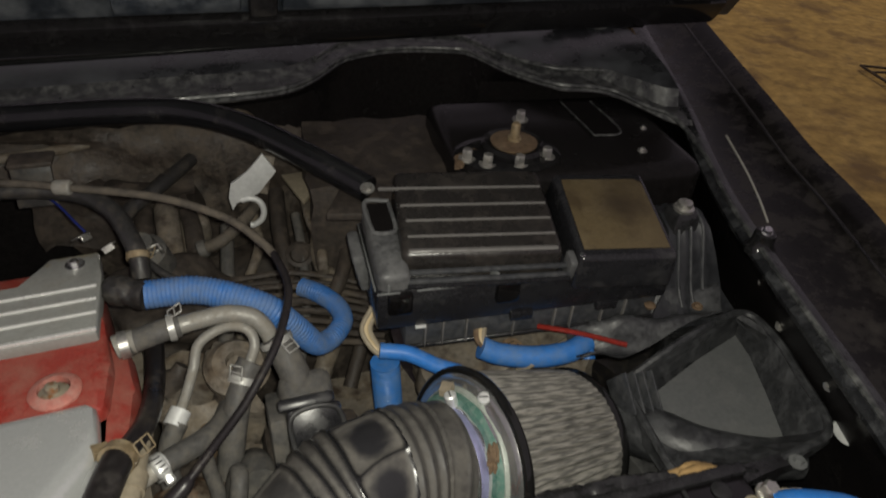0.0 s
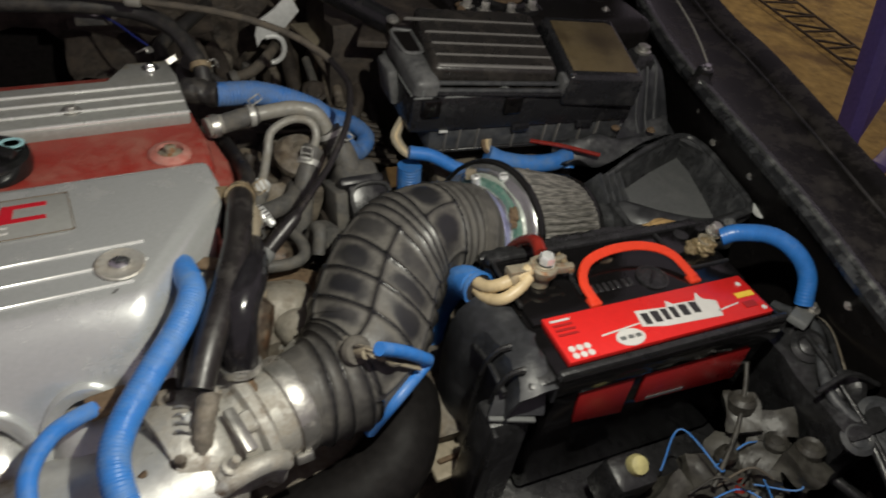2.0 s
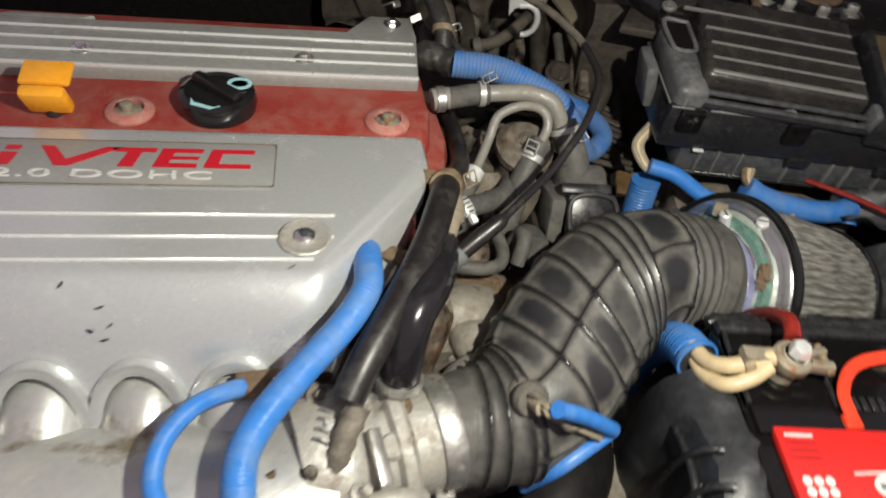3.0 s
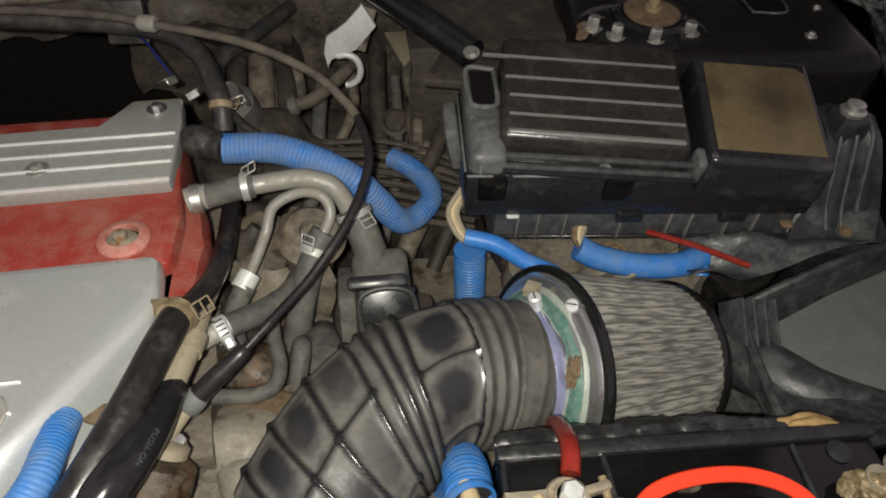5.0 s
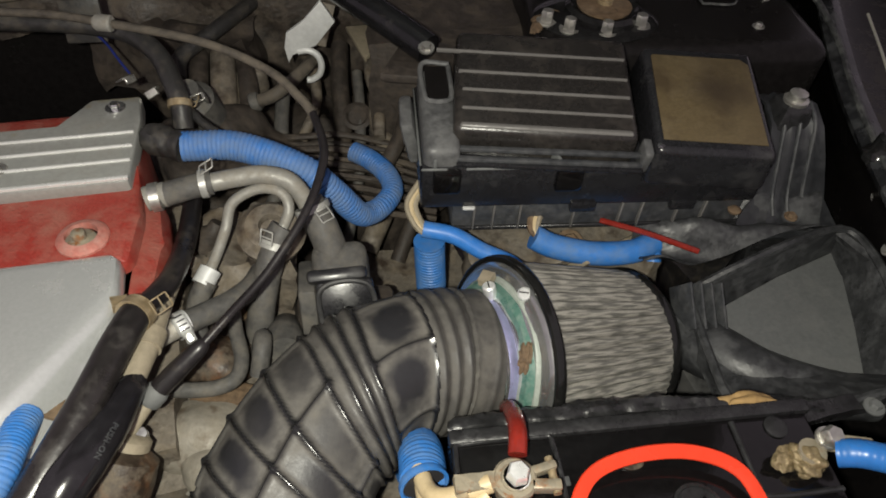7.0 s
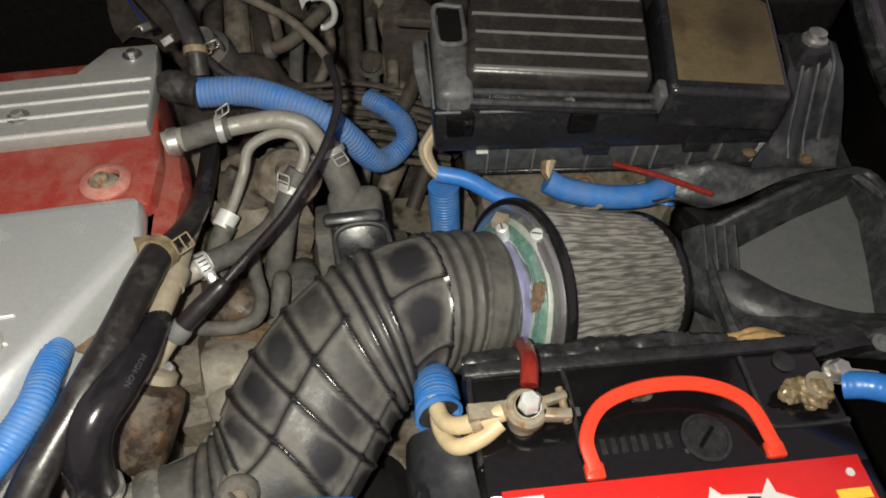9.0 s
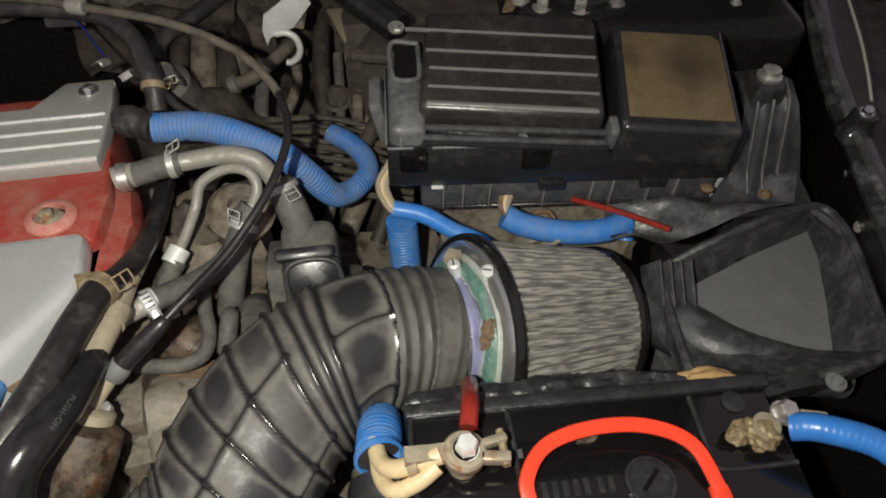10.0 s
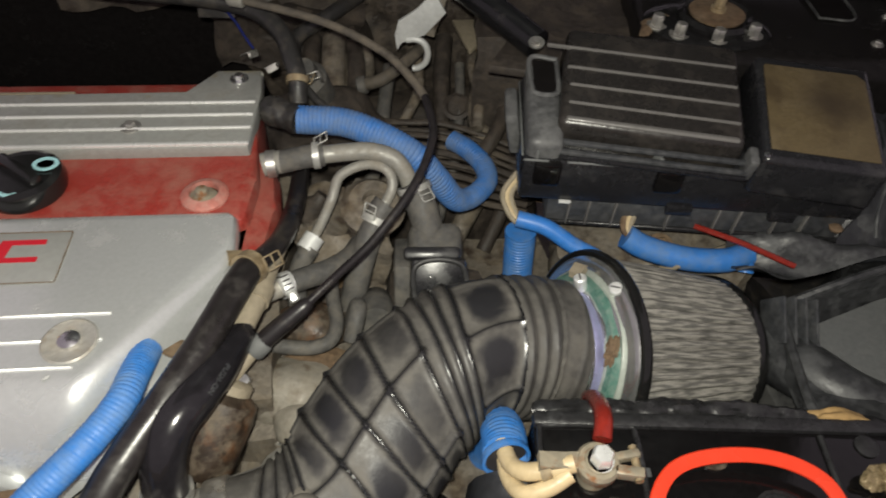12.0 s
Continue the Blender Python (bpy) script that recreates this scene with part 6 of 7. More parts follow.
part("tube", tube([(-0.1305, 0.324, 0.914, 0.0095), (-0.1323, 0.3137, 0.918, 0.0115), (-0.1356, 0.2826, 0.926, 0.0152), (-0.1402, 0.2549, 0.932, 0.0156), (-0.148, 0.2332, 0.930, 0.0156), (-0.1518, 0.2178, 0.918, 0.0156), (-0.1529, 0.2075, 0.900, 0.0156), (-0.1529, 0.202, 0.880, 0.0156)], "row", 0.004, 24), M["wet"], k2, "glossy black hose")
clip_band(k2, (-0.1529, 0.2030, 0.884), (0.0, 0.3, 0.95), 0.0168, M["steel"], 0.006, True, "steel spring clamp")
way, out = Vector((-0.155, -0.98, 0.10)).normalized(), Vector((0.74, -0.02, 0.67))
out = (out - way * out.dot(way)).normalized()
side = out.cross(way)
spot = Vector((-0.1368, 0.2660, 0.9300)) + out * 0.0153
letters("print", "PUSH-ON", 0.0056, Matrix(((way.x, side.x, out.x, spot.x), (way.y, side.y, out.y, spot.y), (way.z, side.z, out.z, spot.z), (0, 0, 0, 1))), M["fuse_base"], k2, 0.0008, 1.15)
tp = thing("bypass_pipe", "dusty tan metal bypass pipe between the hoses", "pipe", (-0.12, 0.36, 0.9))
part("tube", tube([(-0.1345, 0.316, 0.916, 0.0098), (-0.1301, 0.3547, 0.916, 0.0096), (-0.1292, 0.375, 0.914, 0.0078), (-0.1292, 0.4018, 0.910, 0.0062), (-0.130, 0.4423, 0.903, 0.0060), (-0.1341, 0.4933, 0.893, 0.0060)], "row", 0.004, 16), M["tan"], tp)
part("collar", rod((-0.1295, 0.368, 0.915), (-0.130, 0.352, 0.9162), 0.0112, 16), M["tan"], tp)

bf = hose("corrugated_sleeve", "thick blue corrugated sleeve over the throttle", "cable sleeve",
          [(-0.1935, 0.2920, 0.922), (-0.1888, 0.2655, 0.932), (-0.1859, 0.2435, 0.937), (-0.1905, 0.2242, 0.936), (-0.198, 0.206, 0.934), (-0.2088, 0.1871, 0.930), (-0.2177, 0.1729, 0.926), (-0.236, 0.138, 0.918), (-0.242, 0.110, 0.912), (-0.234, 0.078, 0.900), (-0.218, 0.050, 0.872), (-0.205, 0.03, 0.82)], 0.0108, M["blue"], step=0.0008, segs=18, shape=ribbed(0.0030, 0.022))
part("bracket", box((0.042, 0.018, 0.004), pose(-0.184, 0.302, 0.916, -12, 0, -14), 0.0015), M["rust"], bf, "rusty bracket")
bt = hose("blue_tube", "thin blue tube looping over the plenum", "cable sleeve",
          [(-0.262, 0.174, 0.891), (-0.270, 0.166, 0.896), (-0.286, 0.147, 0.903), (-0.296, 0.118, 0.904), (-0.291, 0.090, 0.899), (-0.270, 0.071, 0.894), (-0.242, 0.062, 0.890), (-0.22, 0.062, 0.88)], 0.0066, M["blue_tube"], segs=14)
part("grip", box((0.032, 0.018, 0.012), pose(-0.252, 0.180, 0.889, 0, 0, 18), 0.003), M["rust"], bt, "brown plug end")
by = hose("blue_tube", "blue tube zigzag beside the intake nipple", "cable sleeve", [(-0.0405, 0.1787, 0.9131), (-0.014, 0.190, 0.890), (0.0140, 0.2000, 0.8620), (0.0180, 0.2030, 0.8545), (0.0110, 0.1985, 0.8470), (-0.0206, 0.1750, 0.8350), (-0.0383, 0.1780, 0.7900)], 0.0064, M["blue_tube"], segs=12)
w = thing("twisted_wires", "twisted tan wires at the intake nipple", "wires", (-0.04, 0.16, 0.88))
for k in range(3):
    part("wire", tube([(-0.050 - 0.004 * k, 0.190 + 0.003 * k, 0.900), (-0.044, 0.178 + 0.004 * k, 0.903 + 0.003 * (k % 2)), (-0.027, 0.184 - 0.002 * k, 0.886), (-0.0085, 0.1877 + 0.002 * k, 0.871), (0.0077, 0.1915 + 0.003 * k, 0.858)], 0.0014, 0.003, 6), M["tan"] if k < 2 else M["dust_cable"], w)

co = thing("heater_hose", "black rubber heater hose behind the engine", "hose", (-0.2, 0.66, 0.93))
part("tube", tube([(-0.46, 0.712, 0.975), (-0.3104, 0.7088, 0.978), (-0.2603, 0.7084, 0.976), (-0.2253, 0.7016, 0.972), (-0.1933, 0.6778, 0.965), (-0.1727, 0.645, 0.953), (-0.1636, 0.6262, 0.940), (-0.1611, 0.6111, 0.922)], 0.0102, 0.004, 14), M["rubber"], co)
clip_band(co, (-0.1640, 0.6270, 0.9405), (-0.1, 0.75, 0.6), 0.0108, M["brass"], 0.007, True, "tan spring clamp", spin=150)
hose("rubber_hose", "thin dark rubber hose behind the blue sleeve", "hose", [(-0.1562, 0.6287, 0.930), (-0.1389, 0.6137, 0.925), (-0.1214, 0.6037, 0.920), (-0.1077, 0.5955, 0.910)], 0.0045, M["rubber"], segs=10)
for i, p in enumerate(((-0.2215, 0.6606, 0.945), (-0.1967, 0.6445, 0.940), (-0.1446, 0.6464, 0.935))):
    cl = thing("spring_clip", "small bright spring clip behind the engine", "clip", p, "small clips")
    m_ = pose(p[0], p[1], p[2], -35, (10, -25, 60)[i], (60, 20, 75)[i])
    part("band", box((0.013, 0.003, 0.008), m_, 0.0008, 1), M["steel"], cl)
    part("grip", wire_frame(m_ @ pose(0, 0, 0.003), 0.013, 0.014, t=0.0019), M["steel"], cl)
hose("blue_wire", "thin dark blue wire behind the engine", "wire", [(-0.275, 0.728, 0.957), (-0.2574, 0.7098, 0.955), (-0.240, 0.688, 0.951), (-0.2233, 0.6671, 0.948)], 0.0014, M["coolant"], segs=6)

bk = thing("lift_bracket", "pale grey lifting bracket with a hooked end", "bracket", (-0.07, 0.79, 0.87))
BK = pose(0, 0.785, 0, 90)
part("plate", prism([(-0.0383, 0.974), (-0.0225, 0.948), (-0.0471, 0.916), (-0.0649, 0.908), (-0.0768, 0.903), (-0.0818, 0.890), (-0.0851, 0.911), (-0.0806, 0.932), (-0.0588, 0.9475)], -0.002, 0.002, BK, 0.0008), M["bracket"], bk)
part("hook", tube([(-0.070, 0.785, 0.9065), (-0.0575, 0.785, 0.9085), (-0.0470, 0.785, 0.9025), (-0.0430, 0.785, 0.8890), (-0.0465, 0.785, 0.8755), (-0.0561, 0.785, 0.8675), (-0.0620, 0.785, 0.8670)], 0.0042, 0.002, 10), M["bracket"], bk)
part("upright", box((0.020, 0.006, 0.05), pose(-0.040, 0.80, 0.935, -20, 20, 10), 0.001), M["dirty"], bk)
bk2 = thing("sensor_bracket", "dusty beige sensor bracket under the brace end", "bracket", (0.0, 0.77, 0.85))
part("plate", prism([(-0.022, 0.889), (0.008, 0.896), (0.028, 0.859), (0.009, 0.812)], 0.876, 0.882, None, 0.001), M["tan"], bk2)
part("leg", box((0.014, 0.03, 0.08), pose(0.025, 0.84, 0.84, 0, 0, 25), 0.003), M["rust"], bk2)
part("tube", tube([(0.03, 0.80, 0.90), (0.06, 0.78, 0.905), (0.09, 0.765, 0.91), (0.12, 0.73, 0.90)], 0.013, 0.006, 12), M["grime"], bk2)
rp = hose("rubber_hose", "dusty rubber pipe passing through the lifting bracket", "hose", [(-0.052, 0.808, 0.886), (-0.0576, 0.7956, 0.885), (-0.0762, 0.7589, 0.882), (-0.0965, 0.738, 0.875), (-0.1150, 0.7360, 0.868)], 0.0078, M["dust_cable"])
part("cap", lathe([(0.0100, 0), (0.0115, 0.002), (0.0115, 0.010), (0.008, 0.012)], axis((-0.113, 0.7362, 0.8685), (-0.9, -0.1, -0.3)), 16), M["grey_rubber"], rp)
part("elbow_can", lathe([(0.017, -0.03), (0.0175, 0.0), (0.014, 0.006), (0.010, 0.008)], pose(-0.134, 0.800, 0.865, 20, 0, 0), 20), M["dirty"], rp, "dusty upright fitting")

# ---- grimy machinery below ----
gear = thing("gearbox", "grimy aluminium gearbox casing deep in the bay", "gearbox", (0.0, 0.4, 0.45))
part("case", lumps((0.34, 0.42, 0.26), pose(-0.02, 0.40, 0.60, 0, 0, 8), 11, 0.10, 11, 9), M["dirty"], gear)
part("hump", lumps((0.16, 0.14, 0.10), pose(-0.065, 0.36, 0.755, 0, 0, 10), 12, 0.14, 18, 7), M["dirty"], gear)
part("flange", lathe([(0.05, 0), (0.052, 0.02), (0.04, 0.03), (0.02, 0.032)], pose(-0.085, 0.335, 0.79, 20, 10, 0), 24), M["rust"], gear, "rusty round flange")
part("web", box((0.012, 0.16, 0.06), pose(-0.02, 0.32, 0.775, 0, 0, 20), 0.004), M["cast"], gear)
part("web", box((0.12, 0.012, 0.05), pose(-0.07, 0.285, 0.78, 0, 0, -10), 0.004), M["cast"], gear)
part("boss_plate", pebble((0.075, 0.075, 0.05), pose(-0.085, 0.325, 0.805, 0, 0, 15), 14, 0.35, 2.6, cuts=5), M["beige_cast"], gear, "bare cast aluminium cover")
part("cover_lobe", pebble((0.082, 0.066, 0.050), pose(-0.108, 0.332, 0.815, 0, 0, 20), 31, 0.16, 2.2, cuts=4), M["beige_cast"], gear, "bare cast aluminium lobe")
part("cover_lobe", pebble((0.060, 0.046, 0.044), pose(-0.088, 0.300, 0.812, 0, 10, -15), 33, 0.14, 2.4, cuts=4), M["beige_cast"], gear, "bare cast aluminium lobe")
part("oily_lug", pebble((0.075, 0.050, 0.050), pose(-0.106, 0.398, 0.822, 0, 0, 10), 35, 0.2, 2.5, cuts=4), M["oily"], gear, "oily rust-brown casting")
part("stain_plug", lathe([(0.012, 0), (0.012, 0.006), (0.008, 0.008)], pose(-0.062, 0.300, 0.832, 15, 0, 0), 16), M["rust"], gear)
part("bulge", lathe([(0.032, 0), (0.034, 0.03), (0.026, 0.042), (0.012, 0.046)], pose(-0.088, 0.262, 0.785, 25, 15, 0), 24), M["cast"], gear, "bare aluminium boss")
for p in ((-0.060, 0.265, 0.80), (-0.10, 0.235, 0.80), (-0.05, 0.30, 0.81)):
    part("bolt", hexbolt(p, (0, -0.3, 1), 0.008), M["rust"], gear)
hs = thing("head_fittings", "grimy housings, plugs and pipes at the head's end", "thermostat housing", (-0.1, 0.47, 0.75))
part("housing", lumps((0.085, 0.10, 0.07), pose(-0.095, 0.505, 0.828, 0, 0, 12), 21, 0.22, 30, 7), M["dirty"], hs)
part("housing", lumps((0.07, 0.08, 0.10), pose(-0.105, 0.43, 0.78, 0, 0, 12), 22, 0.2, 26, 6), M["grime"], hs)
part("round_cap", lathe([(0.030, 0), (0.032, 0.01), (0.024, 0.02), (0.012, 0.022), (0.010, 0.014)], pose(-0.062, 0.500, 0.885, 15, 10, 0), 24), M["dirty"], hs)
for i, (x, y, z) in enumerate(((-0.128, 0.475, 0.868), (-0.075, 0.485, 0.866), (-0.09, 0.452, 0.85), (-0.085, 0.535, 0.876), (-0.122, 0.512, 0.875))):
    part("fitting", lathe([(0.011, -0.02), (0.012, 0.0), (0.008, 0.004), (0.007, 0.012)], pose(x, y, z, 20 - 12 * i, 14 * i - 20, 0), 12), (M["dirty"], M["grime"], M["rust"])[i % 3], hs)
part("strap", tube([(-0.075, 0.415, 0.78), (-0.066, 0.405, 0.83), (-0.058, 0.40, 0.862), (-0.055, 0.385, 0.868), (-0.058, 0.37, 0.85)], 0.008, 0.004, 12), M["grey_rubber"], hs)
part("loop_pipe", tube([(-0.1353, 0.3545, 0.853), (-0.1129, 0.3516, 0.855), (-0.0895, 0.3542, 0.855), (-0.0757, 0.3634, 0.855), (-0.074, 0.3826, 0.855), (-0.0847, 0.413, 0.855), (-0.0927, 0.4422, 0.855)], 0.0066, 0.003, 14), M["grey_rubber"], hs, "grey rubber loop")
part("stub", tube([(-0.052, 0.452, 0.80), (-0.045, 0.42, 0.835), (-0.040, 0.395, 0.845)], 0.017, 0.004, 18), M["grey_rubber"], hs)
part("rail", box((0.10, 0.016, 0.012), pose(-0.10, 0.245, 0.835, 0, 0, 28), 0.004), M["grey_rubber"], hs)

under = thing("mount_bracket", "dusty tan gearbox mount bracket below the fuse box", "engine mount", (0.2, 0.58, 0.70))
part("casting", lumps((0.21, 0.10, 0.12), pose(0.242, 0.590, 0.765, 10, 0, 4), 24, 0.2, 24, 8), M["dirty"], under)
part("web", box((0.10, 0.010, 0.05), pose(0.275, 0.535, 0.83, 30, 10, 35), 0.003), M["tan"], under)
part("bolt", hexbolt((0.24, 0.545, 0.835), (0, -0.5, 1), 0.009), M["rust"], under)
rear = thing("rear_harness", "grimy wiring harness and brake pipes behind the gearbox", "wiring harness", (0.0, 0.75, 0.6))
rnd = random.Random(9)
part("backing", lumps((0.34, 0.20, 0.20), pose(-0.05, 0.80, 0.66), 31, 0.16, 16, 8), M["grime"], rear)
part("backing", pebble((0.17, 0.13, 0.13), pose(-0.16, 0.70, 0.795), 32, 0.45, 3.2, cuts=5), M["grime"], rear)
part("backing", lumps((0.20, 0.06, 0.07), pose(-0.24, 0.86, 0.85), 33, 0.3, 30, 8), M["grime"], rear)
for k in range(5):
    y0 = 0.62 + 0.012 * k
    part("brake_pipe", tube([(-0.05, y0, 0.80 + 0.004 * k), (0.0, y0 + 0.004, 0.805 + 0.004 * k), (0.05, y0 - 0.002, 0.80 + 0.004 * k), (0.10, y0 - 0.004, 0.795)], 0.004, 0.006, 8), M["grime"] if k % 2 else M["bulk"], rear)
for k in range(7):
    x = -0.14 + 0.036 * k + rnd.uniform(-0.01, 0.01)
    y = 0.76 + rnd.uniform(-0.04, 0.06)
    part("loom", tube([(x, y + 0.08, 0.85), (x + rnd.uniform(-0.02, 0.02), y + 0.02, 0.83), (x + rnd.uniform(-0.02, 0.02), y - 0.05, 0.79), (x + rnd.uniform(-0.03, 0.03), y - 0.12, 0.73)], rnd.uniform(0.006, 0.014), 0.006, 12), (M["grime"], M["grey_rubber"], M["dirty"])[k % 3], rear)
part("pipe", tube([(-0.140, 0.93, 0.90), (-0.152, 0.897, 0.90), (-0.179, 0.838, 0.90), (-0.213, 0.791, 0.89), (-0.212, 0.758, 0.88)], 0.010, 0.006, 12), M["rubber"], rear)
part("pipe", tube([(-0.186, 0.93, 0.865), (-0.179, 0.897, 0.86), (-0.163, 0.814, 0.85), (-0.145, 0.738, 0.83), (-0.14, 0.69, 0.80)], 0.017, 0.006, 16), M["dirty"], rear)
for k in range(6):
    y0 = 0.655 + 0.014 * k
    part("brake_pipe", tube([(-0.135, y0 + 0.012, 0.818), (-0.08, y0 + 0.004 * math.sin(k), 0.826), (-0.02, y0, 0.826 + 0.003 * (k % 2)), (0.035, y0 - 0.004, 0.822), (0.085, y0 - 0.012, 0.812)], 0.0030 + 0.0012 * (k % 2), 0.006, 8), (M["bulk"], M["grime"], M["bulk"])[k % 3], rear)
part("pipe", tube([(0.052, 0.86, 0.862), (0.058, 0.80, 0.862), (0.062, 0.74, 0.852), (0.050, 0.69, 0.840), (0.030, 0.665, 0.815)], 0.0095, 0.006, 12), M["grime"], rear)
part("pipe", tube([(0.010, 0.86, 0.858), (0.016, 0.80, 0.862), (0.028, 0.755, 0.855), (0.030, 0.71, 0.838)], 0.0075, 0.006, 12), M["dirty"], rear)
part("canister", lathe([(0.022, 0), (0.023, 0.05), (0.016, 0.056), (0.014, 0.07)], pose(-0.165, 0.705, 0.86, 25, -8, 0), 20), M["grey_rubber"], rear)
for k in range(3):
    part("upright_hose", tube([(-0.205 + 0.03 * k, 0.84 - 0.01 * k, 0.87), (-0.195 + 0.03 * k, 0.78, 0.865), (-0.185 + 0.03 * k, 0.72, 0.84), (-0.18 + 0.03 * k, 0.66, 0.80)], 0.012 + 0.004 * (k % 2), 0.006, 12), (M["grime"], M["dirty"])[k % 2], rear)
part("eye", lathe([(0.017, 0), (0.019, 0.004), (0.014, 0.006), (0.011, 0.003)], pose(0.000, 0.76, 0.83, 30, 0, 0), 24), M["grime"], rear)

# ---- old air box base beside the filter ----
duct = thing("air_box_base", "open dusty black air box base with a grey floor plate", "air box", (0.43, 0.44, 0.75))
RIM = [(0.345, 0.470), (0.42, 0.492), (0.506, 0.526), (0.526, 0.49), (0.518, 0.42), (0.504, 0.356), (0.45, 0.334), (0.385, 0.324), (0.352, 0.345), (0.345, 0.40)]
FLOOR = [(0.380, 0.458), (0.45, 0.498), (0.522, 0.533), (0.520, 0.50), (0.506, 0.44), (0.488, 0.376), (0.46, 0.386), (0.42, 0.400), (0.385, 0.414), (0.372, 0.426)]


def rim_drop(x):
    return 0.036 * max(0.0, min(1.0, (0.40 - x) / 0.05))


n = len(RIM)
rows = []
for k in range(n + 1):
    (x, y), (fx, fy) = RIM[k % n], FLOOR[k % n]
    cx, cy = 0.43, 0.44
    ox, oy = (x - cx) * 0.05, (y - cy) * 0.05
    h = rim_drop(x)
    rows.append([(x + ox * 1.2, y + oy * 1.2, 0.868 - h), (x + ox, y + oy, 0.882 - h), (x, y, 0.885 - h), (x - ox * 0.7, y - oy * 0.7, 0.880 - h), (0.5 * (x + fx), 0.5 * (y + fy), 0.866 - 0.6 * h), (fx, fy, 0.838)])
part("bowl", loft(rows, thick=0.0025), M["bay_plastic"], duct)
part("floor_plate", prism([(x, y) for x, y in FLOOR], 0.832, 0.8405), M["plate"], duct, "plain grey plate", smooth=False)
part("rim_bead", tube([(x, y, 0.885 - rim_drop(x)) for x, y in RIM + RIM[:1]], 0.0045, 0.01, 8), M["bay_plastic"], duct)
part("snout", tube([(0.345, 0.445, 0.808, 0.030), (0.365, 0.412, 0.826, 0.028), (0.395, 0.384, 0.834, 0.025), (0.44, 0.368, 0.834, 0.023), (0.495, 0.362, 0.83, 0.020)], "row", 0.006, 20), M["bay_plastic"], duct)
for k in range(4):
    part("fin", box((0.0025, 0.045, 0.035), pose(0.336 + 0.010 * k, 0.452, 0.846, 30, 10, 8), 0.0008), M["fuse_base"], duct)
part("bolt", hexbolt((0.459, 0.540, 0.887), (0, 0, 1), 0.004), M["rust"], duct)
part("bolt", hexbolt((0.445, 0.322, 0.889), (0, 0, 1), 0.005), M["plate"], duct)
part("skirt", box((0.16, 0.12, 0.20), pose(0.43, 0.45, 0.67, 0, 0, 15), 0.01), M["dusty_plastic"], duct)
mud = thing("wheel_arch_liner", "scuffed dusty plastic liner behind the air box", "liner", (0.36, 0.54, 0.80))
rows = []
for i, x in enumerate(np.linspace(0.30, 0.50, 34)):
    row = []
    for j, y in enumerate(np.linspace(0.488, 0.60, 24)):
        q = noise.noise(Vector((x * 22, y * 28, 4))) * 0.012
        row.append((float(x), float(y + (x - 0.27) * 0.18), float(0.855 + (x - 0.27) * 0.12 + 0.012 * math.sin(y * 120 + x * 40) + q)))
    rows.append(row)
part("sheet", loft(rows, thick=0.002), M["bay_plastic"], mud, angle=75)
part("clip", lathe([(0.006, 0), (0.007, 0.003), (0.004, 0.005)], pose(0.40, 0.545, 0.888), 14), M["rust"], mud)

# ---- below and before the battery ----
low = thing("front_loom", "tangle of dusty looms and lumps of clutter before the battery", "wiring harness", (0.2, 0.03, 0.65))
rnd = random.Random(17)
part("shelf", lumps((0.62, 0.24, 0.10), pose(0.12, -0.06, 0.665, 0, 0, 4), 41, 0.14, 16, 9), M["tray"], low)
for k in range(9):
    x, y = 0.05 + 0.045 * k, 0.03 + rnd.uniform(-0.05, 0.04)
    part("loom", tube([(x, y, 0.72), (x + 0.04, y + rnd.uniform(-0.04, 0.04), 0.745), (x + 0.09, y + rnd.uniform(-0.05, 0.05), 0.74), (x + 0.13, y, 0.71)], rnd.uniform(0.003, 0.008), 0.005, 10),
         (M["tray"], M["fuse_base"], M["tray"], M["grime"], M["dusty_plastic"], M["wire_red"])[k % 6], low)
rnd = random.Random(31)
# these clips are plain lumps and discs added as unspecified clutter
for x, y, z, q in ((0.373, 0.122, 0.785, 0.034), (0.382, 0.076, 0.765, 0.040), (0.350, 0.096, 0.752, 0.030), (0.309, 0.083, 0.742, 0.036), (0.402, 0.102, 0.785, 0.030), (0.361, 0.060, 0.735, 0.040), (0.396, 0.050, 0.785, 0.032), (0.265, 0.070, 0.735, 0.034), (0.335, 0.045, 0.738, 0.030)):
    part("clip", lumps((q * 1.3, q, q * 0.8), pose(x, y, z, rnd.uniform(-30, 30), rnd.uniform(-30, 30), rnd.uniform(0, 180)), rnd.randrange(900), 0.3, 45, 5), rnd.choice((M["murk"], M["murk"], M["grime"])), low)
for x, y, z, r_ in ((0.366, 0.128, 0.806, 0.014), (0.386, 0.082, 0.790, 0.012), (0.336, 0.088, 0.772, 0.010), (0.404, 0.060, 0.806, 0.013)):
    part("clip", lathe([(r_, -0.012), (r_ * 1.1, 0.0), (r_ * 0.8, 0.005), (r_ * 0.55, 0.002), (r_ * 0.3, 0.003)], pose(x, y, z, rnd.uniform(-25, 25), rnd.uniform(-25, 25), 0), 18), M["murk"], low)
part("tape_tail", tube([(0.300, 0.060, 0.765), (0.345, 0.100, 0.790), (0.375, 0.140, 0.812), (0.395, 0.180, 0.835)], 0.0028, 0.005, 10), M["murk"], low)
yc = thing("yellow_cap", "dull yellow rubber cap on a black holder before the battery", "cap", (0.19, 0.05, 0.70))
part("holder", box((0.05, 0.04, 0.06), pose(0.218, 0.098, 0.745, 10, 0, 6), 0.008), M["tray"], yc)
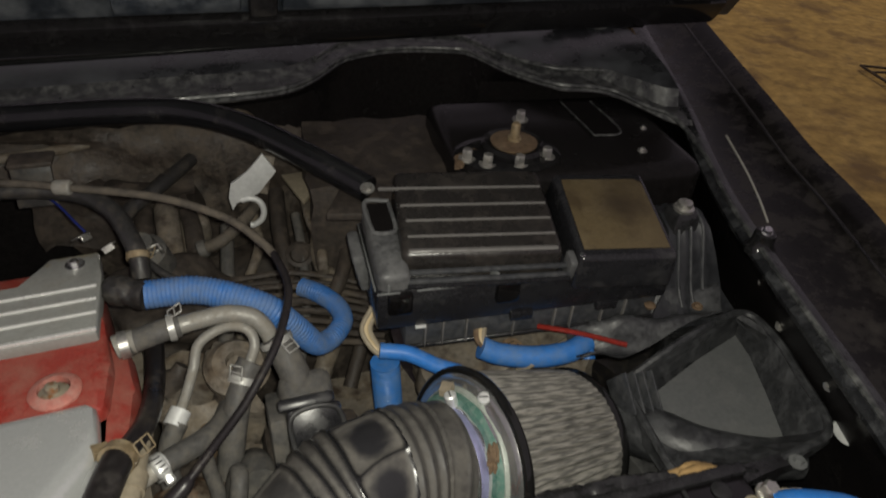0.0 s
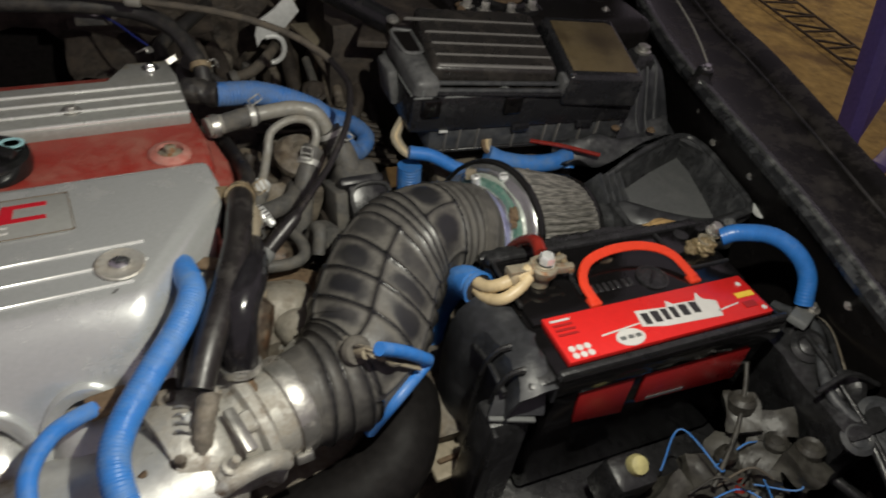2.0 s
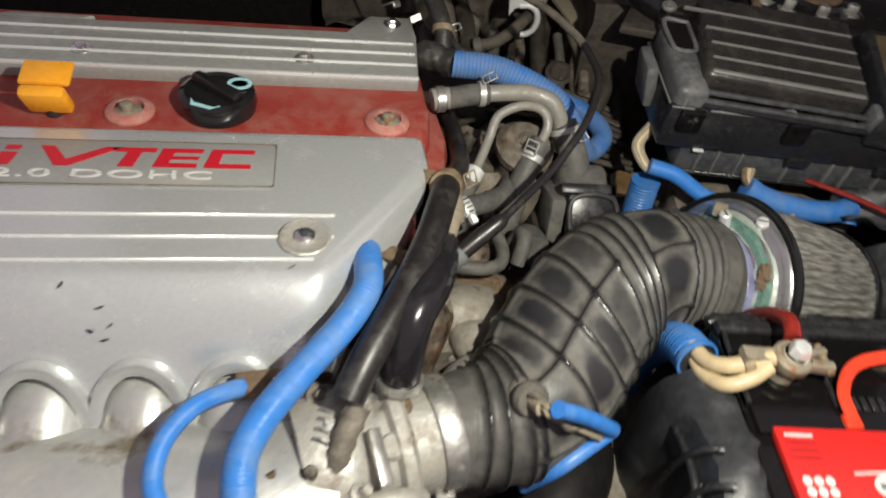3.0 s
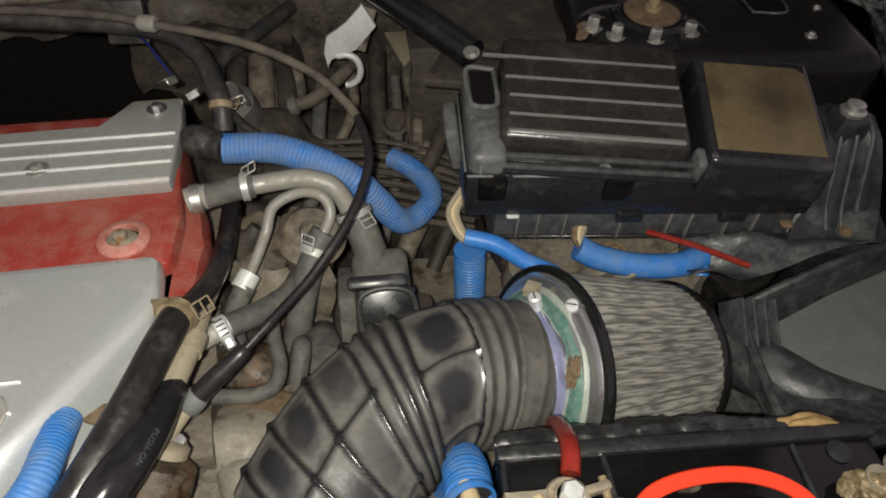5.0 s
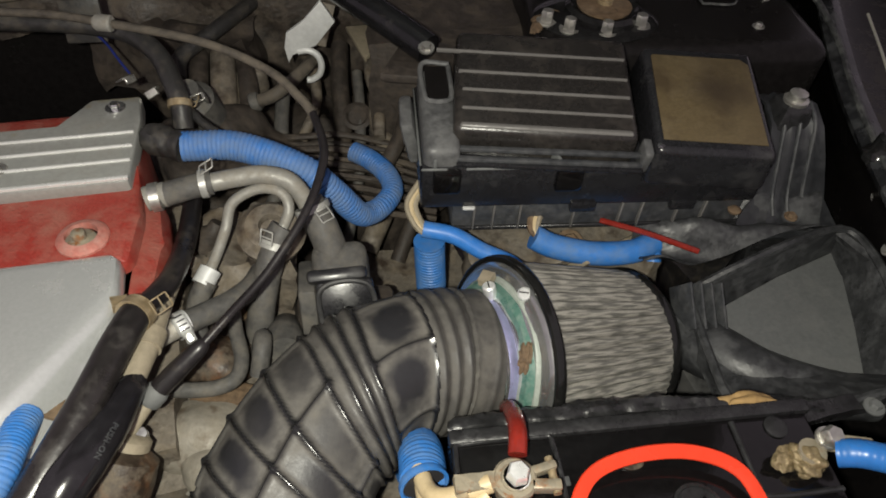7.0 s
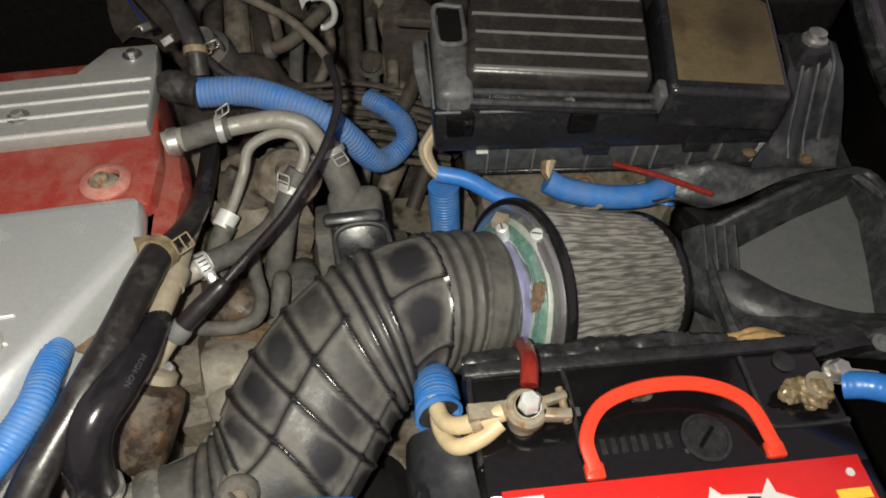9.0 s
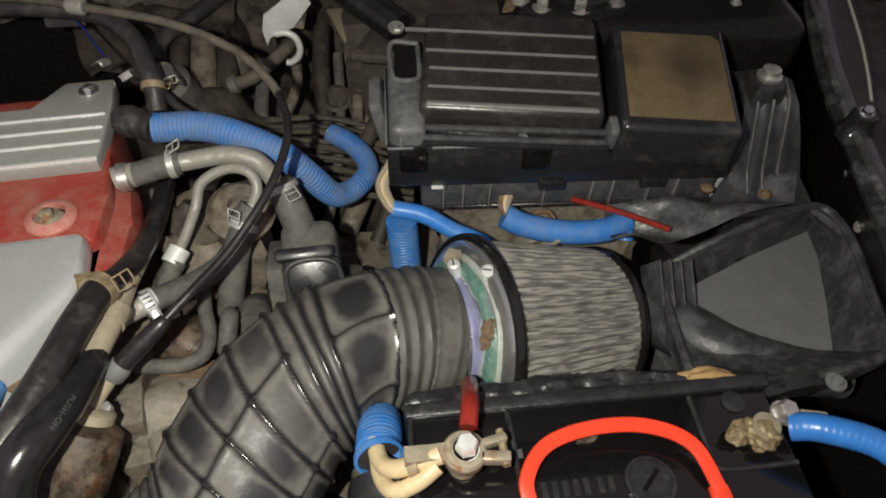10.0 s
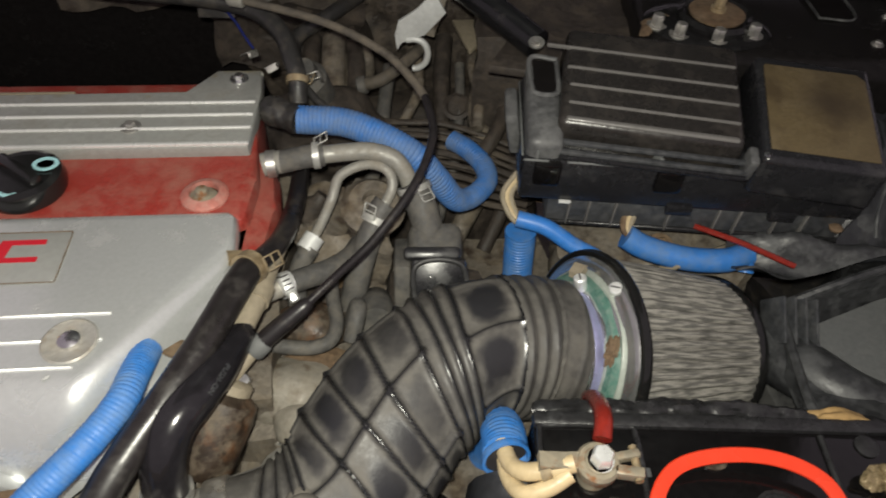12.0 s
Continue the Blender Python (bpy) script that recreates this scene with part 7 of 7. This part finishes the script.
part("cap", lathe([(0.010, -0.004), (0.0115, 0.004), (0.0095, 0.010), (0.004, 0.012)], pose(0.222, 0.096, 0.775, 30, 0, 0), 18), M["pale_yellow"], yc, "dull yellow cap")
rad = thing("lower_hose", "thick matt black radiator hose below the intake", "hose", (0.0, 0.12, 0.65))
part("tube", tube([(0.050, 0.375, 0.515), (0.046, 0.330, 0.610), (0.034, 0.270, 0.698), (0.014, 0.216, 0.728), (-0.009, 0.178, 0.720), (-0.053, 0.155, 0.709), (-0.100, 0.147, 0.698), (-0.147, 0.137, 0.687)], 0.040, 0.008, 28), M["soft_black"], rad)
clip_band(rad, (0.024, 0.242, 0.716), (-0.35, -0.85, 0.40), 0.0405, M["grime"], 0.010, False, "dark band clamp")
hornt = thing("wing_fitting", "dusty black round fitting on the wing before the battery", "horn", (0.42, 0.17, 0.80))
part("disc", lathe([(0.018, 0), (0.020, 0.008), (0.014, 0.012), (0.010, 0.008), (0.004, 0.010)], pose(0.445, 0.150, 0.852, 18, -20, 0), 22), M["tray"], hornt)
part("disc", lathe([(0.016, 0), (0.018, 0.008), (0.012, 0.011), (0.008, 0.008)], pose(0.452, 0.095, 0.850, 18, -20, 0), 22), M["tray"], hornt)
part("stand", lumps((0.05, 0.15, 0.10), pose(0.452, 0.12, 0.80, 0, -15, 0), 61, 0.16, 30, 6), M["tray"], hornt)

for k, (x, y, r_) in enumerate(((0.462, 0.055, 0.022), (0.430, 0.045, 0.016), (0.480, 0.010, 0.024))):
    part("disc", lathe([(r_, 0), (r_ * 1.1, 0.007), (r_ * 0.8, 0.011), (r_ * 0.55, 0.007), (r_ * 0.2, 0.009)], pose(x, y, 0.845 - 0.01 * k, 16, -18, 0), 22), M["fuse_base"], hornt)
wl = thing("wing_loom", "dusty black looms running forward along the inner wing", "wiring harness", (0.44, 0.05, 0.78))
rnd = random.Random(5)
for k in range(4):
    x = 0.398 + 0.018 * k
    part("loom", tube([(x + 0.05, 0.235 - 0.01 * k, 0.84), (x + 0.045 + rnd.uniform(-0.012, 0.012), 0.17, 0.862 - 0.004 * k), (x + 0.03 + rnd.uniform(-0.02, 0.02), 0.09, 0.852 + rnd.uniform(-0.012, 0.012)), (x + 0.015 + rnd.uniform(-0.03, 0.03), 0.0, 0.83), (x - 0.02 + rnd.uniform(-0.03, 0.03), -0.10, 0.79), (x - 0.03, -0.2, 0.75)], (0.0030, 0.0062, 0.0042, 0.0026)[k], 0.006, 10), (M["tray"], M["fuse_base"], M["tray"], M["dirty"])[k], wl)
part("tie", tube([(0.40, 0.09, 0.862), (0.44, 0.095, 0.876), (0.48, 0.085, 0.862)], 0.003, 0.005, 8), M["tray"], wl)
rnd = random.Random(23)
nest = thing("blue_wires", "loose thin blue and grey wires before the battery", "wires", (0.30, 0.04, 0.74))
for k in range(7):
    x, y = 0.26 + 0.016 * k, 0.068 + rnd.uniform(-0.03, 0.03)
    part("wire", tube([(x, y, 0.755), (x + 0.03, y + rnd.uniform(-0.03, 0.03), 0.773 + rnd.uniform(0, 0.012)), (x + 0.05, y + rnd.uniform(-0.03, 0.03), 0.778), (x + 0.075, y + rnd.uniform(-0.03, 0.03), 0.762)], 0.0010 + 0.0004 * (k % 2), 0.004, 7), (M["blue"], M["murk"], M["blue"], M["dust_cable"])[k % 4], nest)
strip = thing("splash_shield", "dusty tan splash shield below the intake", "shield", (0.055, 0.14, 0.66))
part("sheet", prism([(0.070, 0.330), (0.118, 0.352), (0.090, 0.262), (0.086, 0.168), (0.040, 0.160), (0.030, 0.24)], 0.692, 0.700, None, 0.003), M["tan"], strip)
for k in range(4):
    part("rib", box((0.052, 0.006, 0.006), pose(0.072, 0.185 + 0.036 * k, 0.7015, 0, 0, 10 + 5 * k), 0.002), M["rust"], strip)

# ---- in the yard ----
stand = thing("steel_stand", "blue-violet painted steel trestle on the sand", "trestle", (2.2, 1.4, 0))
part("leg", box((0.07, 0.07, 0.82), pose(2.20, 1.52, 0.40, -14, -3, 0), 0.006), M["purple"], stand)
part("leg", box((0.07, 0.07, 0.82), pose(2.62, 1.75, 0.40, -10, 16, 0), 0.006), M["purple"], stand)
part("leg", box((0.07, 0.07, 0.82), pose(2.52, 1.10, 0.40, 14, 10, 0), 0.006), M["purple"], stand)
part("rail", box((0.60, 0.06, 0.06), pose(2.45, 1.42, 0.20, 0, 0, 28), 0.006), M["purple"], stand)
part("rail", box((0.80, 0.07, 0.07), pose(2.52, 1.55, 0.80, 0, 0, 28), 0.006), M["purple"], stand)
ladder = thing("rebar_ladder", "dark rebar lattice lying on the sand", "rebar lattice", (3.3, 2.8, 0))
A, B = Vector((3.37, 3.45, 0.03)), Vector((3.25, 2.1, 0.03))
C, D = Vector((3.68, 3.40, 0.03)), Vector((3.48, 2.1, 0.03))
for p, q in ((A, B), (C, D)):
    part("bar", rod(tuple(p), tuple(q), 0.008, 8), M["dark_steel"], ladder)
for k in range(13):
    t = k / 12
    part("rung", rod(tuple(A.lerp(B, t)), tuple(C.lerp(D, min(1, t + 0.04 * (-1) ** k))), 0.008, 8), M["dark_steel"], ladder)
